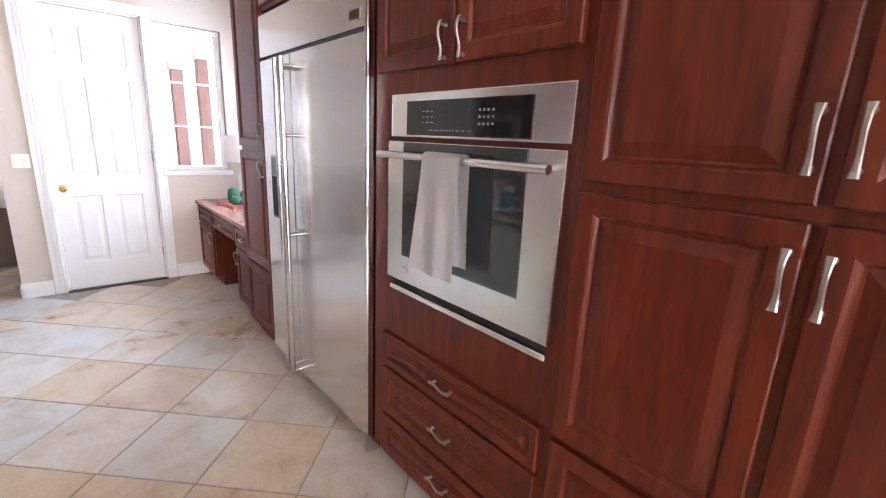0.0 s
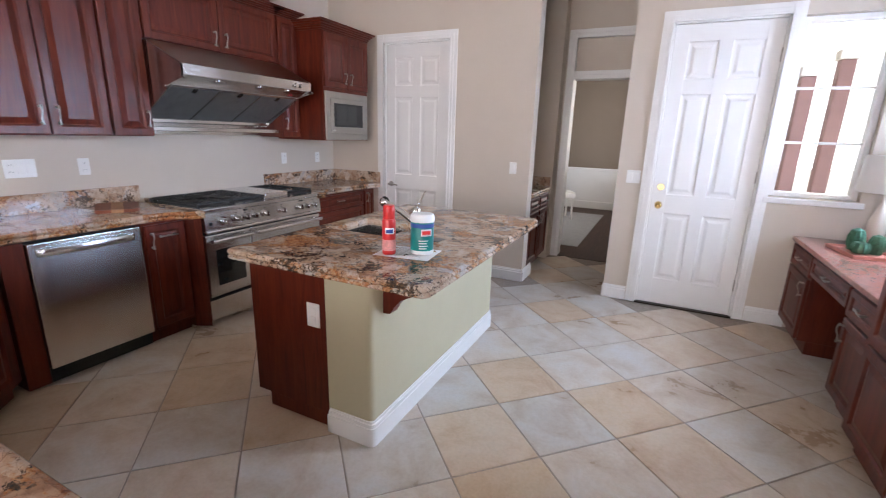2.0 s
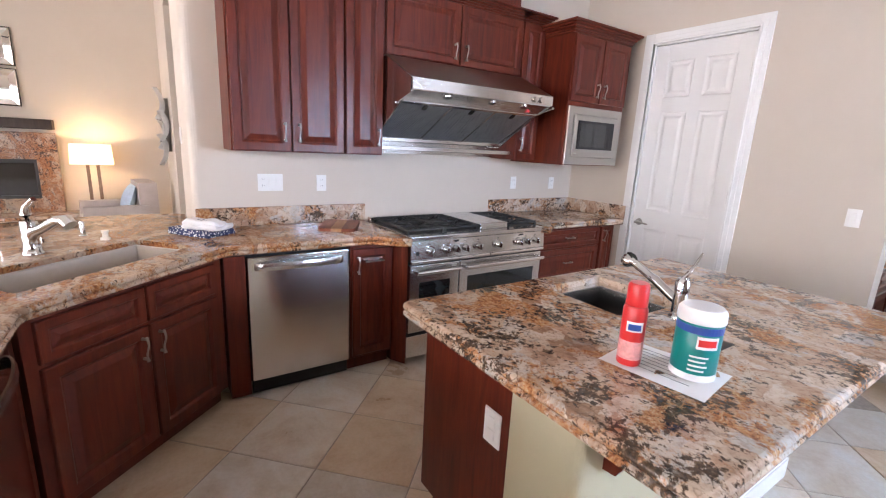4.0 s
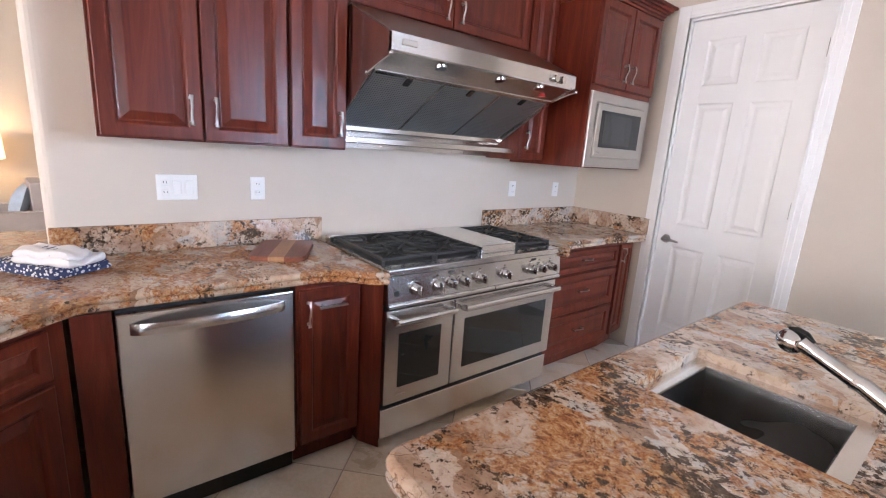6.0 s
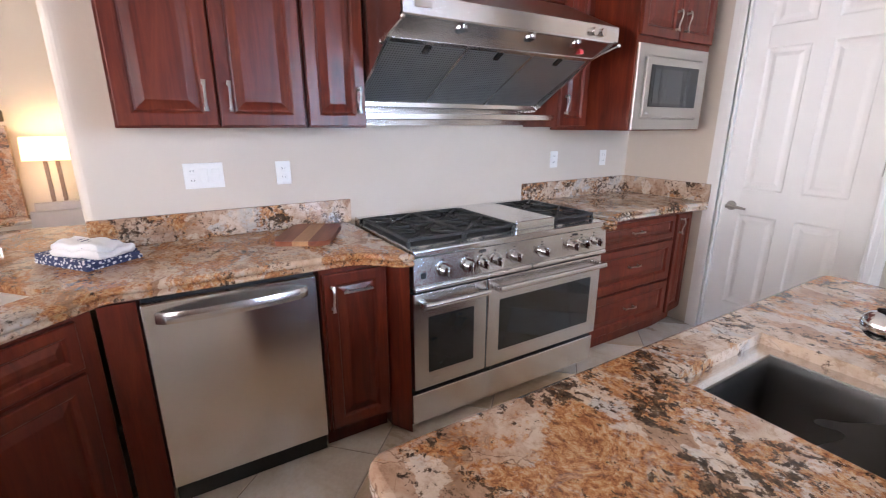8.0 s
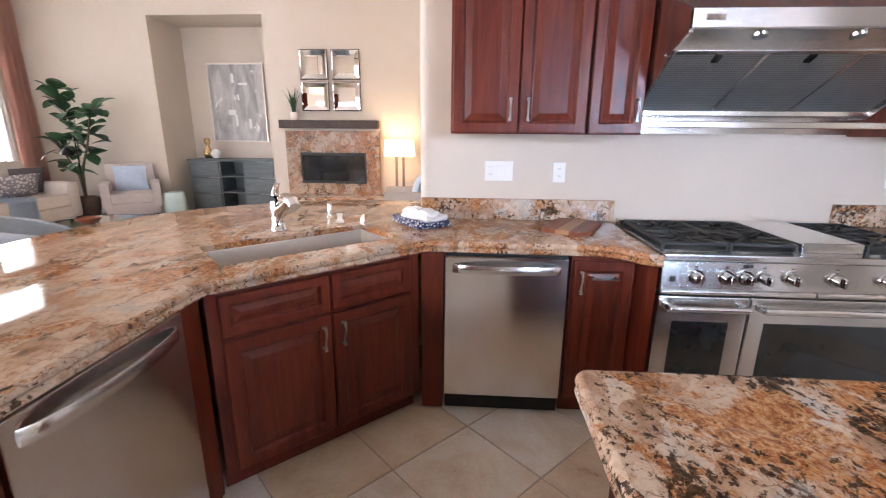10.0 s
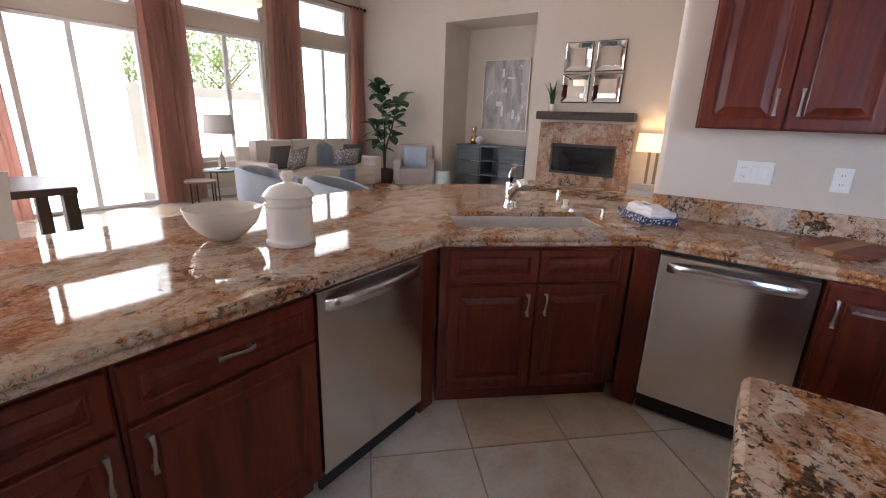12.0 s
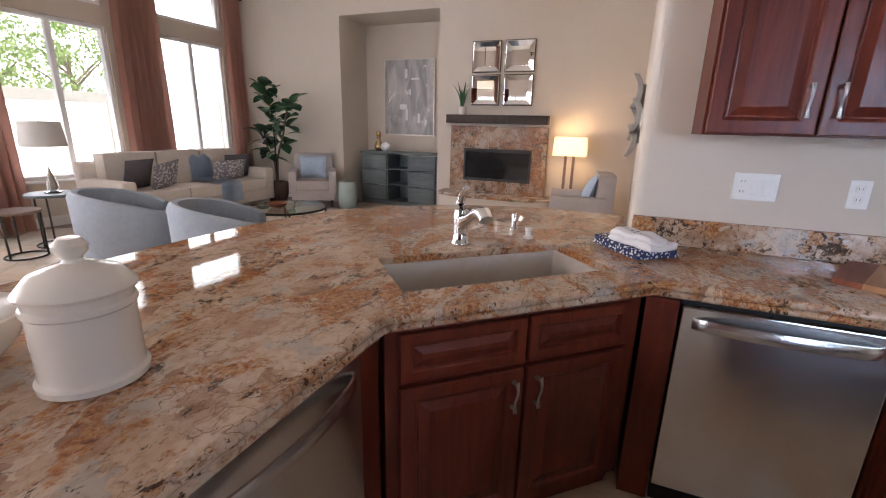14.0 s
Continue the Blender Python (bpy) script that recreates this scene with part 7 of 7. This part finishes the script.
stems = [[(0.0, 0.0, 0.28), (0.03, 0.02, 0.8), (-0.02, 0.05, 1.3), (0.02, -0.05, 1.8), (0.03, -0.10, 2.1)], [(0.02, 0.03, 0.28), (0.08, 0.12, 0.8), (0.05, 0.26, 1.2), (0.10, 0.42, 1.6), (0.08, 0.50, 1.78)], [(-0.02, 0, 0.28), (-0.04, -0.06, 0.7), (0.02, -0.18, 1.05), (0.05, -0.26, 1.3)]]
for s in stems:
    bm = bmesh.new()
    tube(bm, s, [0.022 - 0.012 * i / (len(s) - 1) for i in range(len(s))], 8)
    part("stem", bm, "bark", fp, "", True)


def leaf(bm, m, L, W):
    n = 6
    rows = []
    for i in range(n + 1):
        f = i / n
        w = W * (math.sin(math.pi * (0.06 + 0.94 * f) ** 0.75) ** 0.8) * (0.55 + 0.6 * f) if 0 < i < n else W * 0.04
        z = 0.10 * L * math.sin(f * 2.6)
        rows.append([bm.verts.new(m @ Vector((f * L, s * w, z + abs(s) * 0.18 * w))) for s in (-1, -0.5, 0, 0.5, 1)])
    for a, b in zip(rows, rows[1:]):
        for k in range(4):
            bm.faces.new((a[k], a[k + 1], b[k + 1], b[k]))


for s, cnt, lo_z in ((stems[0], 34, 0.42), (stems[1], 28, 0.35), (stems[2], 20, 0.4)):
    for i in range(cnt):
        f = lo_z + (1 - lo_z) * (i + 0.5) / cnt
        k = min(len(s) - 2, int(f * (len(s) - 1)))
        q = Vector(s[k]).lerp(Vector(s[k + 1]), f * (len(s) - 1) - k)
        bm = bmesh.new()
        m = Matrix.Translation(q) @ Euler((rg.uniform(-0.4, 0.4), rg.uniform(-0.9, 0.75), i * 2.4 + rg.uniform(-0.4, 0.4))).to_matrix().to_4x4()
        leaf(bm, m @ Matrix.Translation((0.05, 0, 0)), rg.uniform(0.20, 0.30), rg.uniform(0.10, 0.15))
        part("leaf", bm, "leaf_green", fp, "", True)

# black reading lamp
rl = thing("reading_lamp", "slim dark adjustable floor lamp with a dome shade", "floor lamp", Matrix.Translation((-7.85, -2.72, 0)))
bm = bmesh.new()
lathe(bm, [(0.0, 0.001), (0.12, 0.001), (0.12, 0.015), (0.015, 0.022), (0.009, 0.03), (0.009, 1.35), (0.0, 1.35)], 24)
part("stand", bm, "dark_metal", rl, "", True)
bm = bmesh.new()
tube(bm, [(0.0, 0.07, 1.58), (0, -0.02, 1.28), (0.02, -0.03, 1.27), (0.20, 0.02, 1.16)], 0.008, 8)
part("arm", bm, "nickel", rl, "", True)
bm = bmesh.new()
lathe(bm, [(0.085, 1.05), (0.09, 1.05), (0.075, 1.10), (0.035, 1.14), (0.02, 1.17), (0.0, 1.175)], 24, (0.2, 0.02, 0))
part("shade", bm, "dark_metal", rl, "", True)

# art, console, ornaments
art = thing("abstract_painting", "grey and white abstract painting in a thin silver frame", "painting", pose(FX - 0.845, -0.77, 1.91, 0, 0, 90))


def art_mat():
    m, nt, b = nodes_of("canvas", 0.7)
    p = world_pos(nt, (1, 3.2, 0.9))
    c = ramp(nt, noise_tex(nt, 1.6, 5, 0.6, 0.9, p), [(0.3, (0.26, 0.25, 0.25)), (0.5, (0.42, 0.41, 0.40)), (0.7, (0.62, 0.60, 0.58))])
    s = ramp(nt, noise_tex(nt, 2.4, 5, 0.7, 0.5, world_pos(nt, (1, 2.4, 1.6))), [(0.62, (0, 0, 0)), (0.68, (1, 1, 1))])
    nt.links.new(mix(nt, s, c, (0.80, 0.78, 0.75)), b.inputs["Base Color"])
    bump(nt, b, noise_tex(nt, 40, 5, 0.6, 0, p), 0.3, 0.004)


art_mat()
part("canvas", boxes((-0.495, 0.495, -0.030, -0.004, -0.655, 0.655)), "canvas", art)
part("frame", boxes((-0.515, -0.497, -0.045, -0.002, -0.675, 0.675), (0.497, 0.515, -0.045, -0.002, -0.675, 0.675), (-0.497, 0.497, -0.045, -0.002, 0.657, 0.675), (-0.497, 0.497, -0.045, -0.002, -0.675, -0.657), bev=0.002), "frame_silver", art, "thin silver frame")
for x, z, w, h in ((-0.06, 0.42, 0.05, 0.16), (0.12, 0.33, 0.16, 0.035), (-0.12, -0.16, 0.14, 0.09), (-0.05, -0.30, 0.05, 0.2), (0.2, -0.36, 0.05, 0.17), (0.02, 0.1, 0.03, 0.1)):
    bm = bmesh.new()
    cushion(bm, x - w / 2, x + w / 2, -0.034, -0.028, z - h / 2, z + h / 2, 0.3, 3)
    part("brush_stroke", bm, "marble_white", art)
co = thing("console_cabinet", "grey wood media console with open shelves in the middle", "console", pose(FX - 0.22, -1.47, 0, 0, 0, 90))
cw, ch, cd = 1.56, 0.95, 0.50
part("plinth", boxes((0.0, cw, 0, cd, 0.0012, 0.07)), "console_grey", co)
for x in (0.02, 0.55, 0.97, cw - 0.04):
    part("side_panel", boxes((x, x + 0.02, 0.01, cd, 0.07, ch - 0.035)), "console_grey", co)
part("back_panel", boxes((0.57, 0.97, cd - 0.02, cd, 0.07, ch - 0.035)), "console_grey", co)
part("top", boxes((-0.01, cw + 0.01, -0.015, cd, ch - 0.035, ch), bev=0.004), "console_grey", co)
for x0, x1 in ((0.04, 0.55), (0.99, cw - 0.04)):
    for i in range(3):
        z0 = 0.085 + i * 0.278
        bm = bmesh.new()
        box(bm, x0 + 0.004, x1 - 0.004, -0.012, 0.02, z0, z0 + 0.268, 0.004)
        d = part("drawer", bm, "console_grey", co)
        part("rail", boxes((x0 + 0.02, x1 - 0.02, -0.020, -0.012, z0 + 0.235, z0 + 0.258), bev=0.003), "console_grey", d)
for z in (0.36, 0.64):
    part("shelf", boxes((0.572, 0.968, 0.02, cd - 0.03, z, z + 0.022)), "console_grey", co)
va = thing("vase", "small amber glass bottle vase on the console", "vase", Matrix.Translation((FX - 0.46, -1.22, ch)))
bm = bmesh.new()
lathe(bm, [(0.0, 0.0), (0.055, 0.0), (0.075, 0.06), (0.07, 0.13), (0.04, 0.18), (0.03, 0.22), (0.05, 0.28), (0.045, 0.33), (0.03, 0.35), (0.0, 0.35)], 28)
part("body", bm, "gold", va, "", True)
ob_ = thing("orb", "white faceted ceramic orb on the console", "ornament", Matrix.Translation((FX - 0.42, -1.06, ch)))
bm = bmesh.new()
bmesh.ops.create_icosphere(bm, subdivisions=2, radius=0.085, matrix=Matrix.Translation((0, 0, 0.084)))
part("body", bm, "marble_white", ob_)

# fireplace
FP0, FP1 = 0.435, 1.975
SF = FX + 0.085
fp_ = tagged(thing("fireplace", "granite faced fireplace with a black firebox", "fireplace", Matrix.Translation((FX, 1.25, 0))), kind="structure")


def at_fire(bm):
    bmesh.ops.translate(bm, verts=bm.verts, vec=(-FX, -1.25, 0))
    return bm


B0, B1, BZ0, BZ1 = 0.67, 1.755, 0.60, 1.10
part("surround", at_fire(boxes((FX + 0.001, SF, FP0, B0, 0.42, 1.44), (FX + 0.001, SF, B1, FP1, 0.42, 1.44), (FX + 0.001, SF, B0, B1, BZ1, 1.44), (FX + 0.001, SF, B0, B1, 0.42, BZ0), bev=0.003)), "granite_honed", fp_, "brown granite facing")
part("firebox", at_fire(boxes((FX + 0.002, FX + 0.012, B0, B1, BZ0, BZ1))), "fire_black", fp_, "black firebox")
part("firebox_frame", at_fire(boxes((SF - 0.03, SF + 0.006, B0, B0 + 0.03, BZ0, BZ1), (SF - 0.03, SF + 0.006, B1 - 0.03, B1, BZ0, BZ1), (SF - 0.03, SF + 0.006, B0 + 0.03, B1 - 0.03, BZ1 - 0.05, BZ1), (SF - 0.03, SF + 0.006, B0 + 0.03, B1 - 0.03, BZ0, BZ0 + 0.04), bev=0.003)), "fire_black", fp_)
part("glass_door", at_fire(boxes((SF - 0.02, SF - 0.014, B0 + 0.03, B1 - 0.03, BZ0 + 0.04, BZ1 - 0.05))), "black_gloss", fp_, "dark reflective glass doors")
for i in range(3):
    bm = bmesh.new()
    tube(bm, [(FX + 0.045, 1.0 + 0.12 * i, 0.65 + 0.03 * (i % 2)), (FX + 0.04, 1.35 + 0.1 * i, 0.68)], 0.022, 8)
    part("log", at_fire(bm), "bark", fp_)
hp = rounded([Vector((FX + 0.002, 0.30)), Vector((FX + 0.40, 0.34)), Vector((FX + 0.56, 0.75)), Vector((FX + 0.56, 1.78)), Vector((FX + 0.40, 2.16)), Vector((FX + 0.002, 2.20))], [0, 0.1, 0.2, 0.2, 0.1, 0], 5)
bm = slab(hp, [(0.42, 0.006), (0.412, 0.0), (0.385, 0.0), (0.38, 0.006)])
part("hearth_slab", at_fire(bm), "granite", fp_, "granite hearth slab")
bm = slab(offset_poly(hp, 0.03), [(0.379, 0.0), (0.001, 0.0)])
part("hearth_base", at_fire(bm), "wall_paint", fp_, "plaster hearth base")
mt = thing("mantel_shelf", "thick dark wood beam mantel over the fireplace", "shelf", Matrix.Translation((FX, 1.18, 1.48)))
part("beam", boxes((0.001, 0.20, -0.79, 0.79, 0.0, 0.125), bev=0.006), "dark_wood", mt)
sp_ = thing("snake_plant", "small snake plant in a white pot on the mantel", "plant", Matrix.Translation((FX + 0.10, 0.62, 1.6055)))
bm = bmesh.new()
lathe(bm, [(0.0, 0.0), (0.05, 0.0), (0.065, 0.05), (0.06, 0.11), (0.05, 0.12), (0.045, 0.105), (0.0, 0.10)], 24)
part("pot", bm, "white_ceramic", sp_, "white ceramic pot", True)
for i in range(9):
    a = i * 2.4
    r0, lean, h = 0.020, 0.03 + 0.02 * (i % 3), 0.27 + 0.04 * (i % 4)
    bm = bmesh.new()
    rows = []
    for k in range(5):
        f = k / 4
        c0 = Vector((math.cos(a) * (r0 + lean * f * f * 2), math.sin(a) * (r0 + lean * f * f * 2), 0.10 + h * f))
        w = 0.022 * (1 - f ** 2.5) + 0.0012
        t = Vector((-math.sin(a), math.cos(a), 0))
        rows.append([bm.verts.new(c0 - t * w), bm.verts.new(c0 + Vector((math.cos(a), math.sin(a), 0)) * 0.004), bm.verts.new(c0 + t * w), bm.verts.new(c0 - Vector((math.cos(a), math.sin(a), 0)) * 0.001)])
    for p, q in zip(rows, rows[1:]):
        for k in range(4):
            bm.faces.new((p[k], p[(k + 1) % 4], q[(k + 1) % 4], q[k]))
    part("leaf", bm, "leaf_green", sp_, "", True)

for iy in (0, 1):
    for iz in (0, 1):
        mm = thing("wall_mirror", "square wall mirror with wide mirrored frame", "mirror", pose(FX, 0.957 + iy * 0.508, 1.97 + iz * 0.475, 0, 0, 90), "four mirrors over the mantel")
        bm = bmesh.new()
        framed(bm, -0.215, 0.215, -0.215, 0.215, [(0.0, -0.030), (0.010, -0.036), (0.016, -0.034), (0.078, -0.014)], -0.001)
        bm.faces.ensure_lookup_table()
        part("frame", bm, "mirror", mm, "bevelled mirrored frame")
        part("outer_edge", boxes((-0.222, -0.215, -0.032, -0.001, -0.222, 0.222), (0.215, 0.222, -0.032, -0.001, -0.222, 0.222), (-0.215, 0.215, -0.032, -0.001, 0.215, 0.222), (-0.215, 0.215, -0.032, -0.001, -0.222, -0.215)), "bronze", mm)
        part("mirror_glass", boxes((-0.136, 0.136, -0.0165, -0.012, -0.136, 0.136)), "mirror", mm)

# lit floor lamp by the fireplace
fl = thing("floor_lamp", "lit floor lamp with twin wooden posts and linen shade", "floor lamp", Matrix.Translation((-8.20, 2.335, 0)))
part("base", boxes((-0.15, 0.15, -0.15, 0.15, 0.001, 0.03), bev=0.005), "dark_metal", fl)
for s in (-1, 1):
    part("post", boxes((-0.018, 0.018, s * 0.055 - 0.018, s * 0.055 + 0.018, 0.03, 1.09), bev=0.003), "wood_top", fl)


def shade_lit(name, color, strength):
    m, nt, b = nodes_of(name, 0.9)
    nt.links.new(ramp(nt, noise_tex(nt, 200, 2, 0.5, 0, world_pos(nt)), [(0.3, tuple(c * 0.93 for c in color)), (0.7, color)]), b.inputs["Base Color"])
    b.inputs["Emission Color"].default_value = (*color, 1)
    b.inputs["Emission Strength"].default_value = strength


shade_lit("shade_glow", (1.0, 0.86, 0.66), 0.55)
bm = bmesh.new()
lo = [bm.verts.new((sx * 0.14, sy * 0.226, 1.062)) for sx, sy in ((-1, -1), (1, -1), (1, 1), (-1, 1))]
hi = [bm.verts.new((sx * 0.13, sy * 0.212, 1.318)) for sx, sy in ((-1, -1), (1, -1), (1, 1), (-1, 1))]
for k in range(4):
    bm.faces.new((lo[k], lo[(k + 1) % 4], hi[(k + 1) % 4], hi[k]))
bmesh.ops.solidify(bm, geom=bm.faces, thickness=0.004)
part("shade", bm, "shade_glow", fl, "glowing linen shade")
bulb = new("lamp_light", bpy.data.lights.new("lamp_light", "POINT"))
bulb.data.energy, bulb.data.color, bulb.data.shadow_soft_size = 14, (1.0, 0.66, 0.36), 0.05
bulb.location = (-8.20, 2.335, 1.24)

# wall sculpture: curved leaf plates on the north wall
plain("plate_metal", (0.50, 0.48, 0.45), 0.45, 0.0, vary=0.1)
ws = thing("wall_sculpture", "cluster of curved pale metal plates on the wall", "wall decor", Matrix.Translation((-6.9, LY, 1.6)))
for i, (x, z, tilt) in enumerate(((0.0, 0.24, 10), (0.14, -0.02, -8), (-0.14, -0.10, 14), (0.05, -0.28, -12))):
    bm = bmesh.new()
    rows = []
    for a in range(9):
        u = a / 8 * 2 - 1
        w = 0.15 * (1 - 0.35 * u * u)
        rows.append([bm.verts.new((x + s * w, -0.035 - 0.05 * (1 - s * s) - 0.06 * u * u + 0.02 * i % 0.03, z + u * 0.17)) for s in (-1, -0.5, 0, 0.5, 1)])
    for p, q in zip(rows, rows[1:]):
        for k in range(4):
            bm.faces.new((p[k], p[k + 1], q[k + 1], q[k]))
    bmesh.ops.solidify(bm, geom=bm.faces, thickness=0.004)
    bmesh.ops.rotate(bm, verts=bm.verts, cent=(x, 0, z), matrix=Matrix.Rotation(radians(tilt), 3, "Y"))
    part("plate", bm, "plate_metal", ws, "", True)
part("rear_bar", boxes((-0.01, 0.01, -0.08, -0.001, -0.3, 0.3)), "plate_metal", ws)

# dining corner by the patio door
dt = thing("dining_table", "dark stained wood dining table with square legs", "table", Matrix.Translation((-1.30, -1.60, 0)))
part("tabletop", boxes((-0.95, 0.95, -0.50, 0.50, 0.70, 0.765), bev=0.006), "dark_wood", dt)
for sx in (-1, 1):
    for sy in (-1, 1):
        part("leg", boxes((sx * 0.89 - 0.05, sx * 0.89 + 0.05, sy * 0.44 - 0.05, sy * 0.44 + 0.05, 0.001, 0.70), bev=0.005), "dark_wood", dt)
side_chair(pose(-1.45, -0.62, 0, 0, 0, 0), "cream upholstered dining chair at the table", "chair_white")
pl_ = thing("pendant_lamp", "drum pendant lamp with a pale shade over the dining side", "pendant lamp", Matrix.Translation((-3.55, -0.62, 2.40)))
bm = bmesh.new()
lathe(bm, [(0.0, 0.005), (0.24, 0.0), (0.25, 0.0), (0.25, 0.22), (0.245, 0.22), (0.24, 0.01), (0.0, 0.012)], 40)
shade_lit("shade_dim", (1.0, 0.86, 0.68), 0.9)
part("shade", bm, "shade_dim", pl_, "pale drum shade", True)
bm = bmesh.new()
cyl(bm, (0, 0, 0.01), (0, 0, CEIL - 2.40), 0.008, None, 8)
part("stem", bm, "dark_metal", pl_)


# ---- floor tiles, laid diagonally ----
TG, U0, V0 = 0.457, 0.27, 3.275
TS = TG / 2 - 0.0035
tm = bpy.data.meshes.new("tile")
bm = bmesh.new()
bmesh.ops.create_cube(bm, size=1.0, matrix=Matrix.Translation((0, 0, -0.005)) @ Matrix.Diagonal((2 * TS, 2 * TS, 0.01, 1)))
bmesh.ops.bevel(bm, geom=[e for e in bm.edges if all(v.co.z > -0.001 for v in e.verts)], offset=0.002, segments=1, affect="EDGES")
bm.to_mesh(tm)
bm.free()
tm.materials.append(MATS["tile"])
R45 = Matrix.Rotation(radians(45), 4, "Z")


def inside(x, y):
    if y > NY + T:
        return HX0 - 0.5 < x < HX1 + 0.05 and y < 7.85
    if y > NY:
        return HX0 - 0.05 < x < HX1 + 0.05
    if x > EX or x < FX - 0.8 or y < SY:
        return False
    if x < -4.58 and y > LY:
        return x > -6.25 and y < LY + 3
    if x < FX and not (NI0 < y < NI1):
        return False
    if -4.58 < x < WX and y > 3.16:
        return False
    return True


spots = []
for i in range(-30, 30):
    for j in range(-30, 30):
        u, v = U0 + TG * (i + 0.5), V0 + TG * (j + 0.5)
        x, y = (u - v) * 0.70711, (u + v) * 0.70711
        if inside(x, y):
            spots.append((x, y))
near = sorted(spots, key=lambda s: (max(abs(s[0] + 1.1) - 2.2, 0) + max(abs(s[1] - 4.3) - 2.6, 0), abs(s[0] + 1) + abs(s[1] - 4.5)))
rng = random.Random(4)
for x, y in near[:300]:
    o = new("tile", tm)
    o.parent = floor
    o.matrix_local = Matrix.Translation((x, y, rng.uniform(-0.0006, 0.0006))) @ R45 @ Matrix.Rotation(radians(90 * rng.randrange(4)), 4, "Z")
verts, faces = [], []
for x, y in near[300:]:
    n = len(verts)
    r = TS * 2 ** 0.5
    for dx, dy in ((r, 0), (0, r), (-r, 0), (0, -r)):
        verts.append((x + dx, y + dy, 0.0))
    for dx, dy in ((r, 0), (0, r), (-r, 0), (0, -r)):
        verts.append((x + dx, y + dy, -0.01))
    faces += [(n, n + 1, n + 2, n + 3)] + [(n + k, n + 4 + k, n + 4 + (k + 1) % 4, n + (k + 1) % 4) for k in range(4)]
me = bpy.data.meshes.new("tiles")
me.from_pydata(verts, [], faces)
me.materials.append(MATS["tile"])
far_tiles = new("tiles", me)
far_tiles.parent = floor
tagged(far_tiles, kind="stuff")
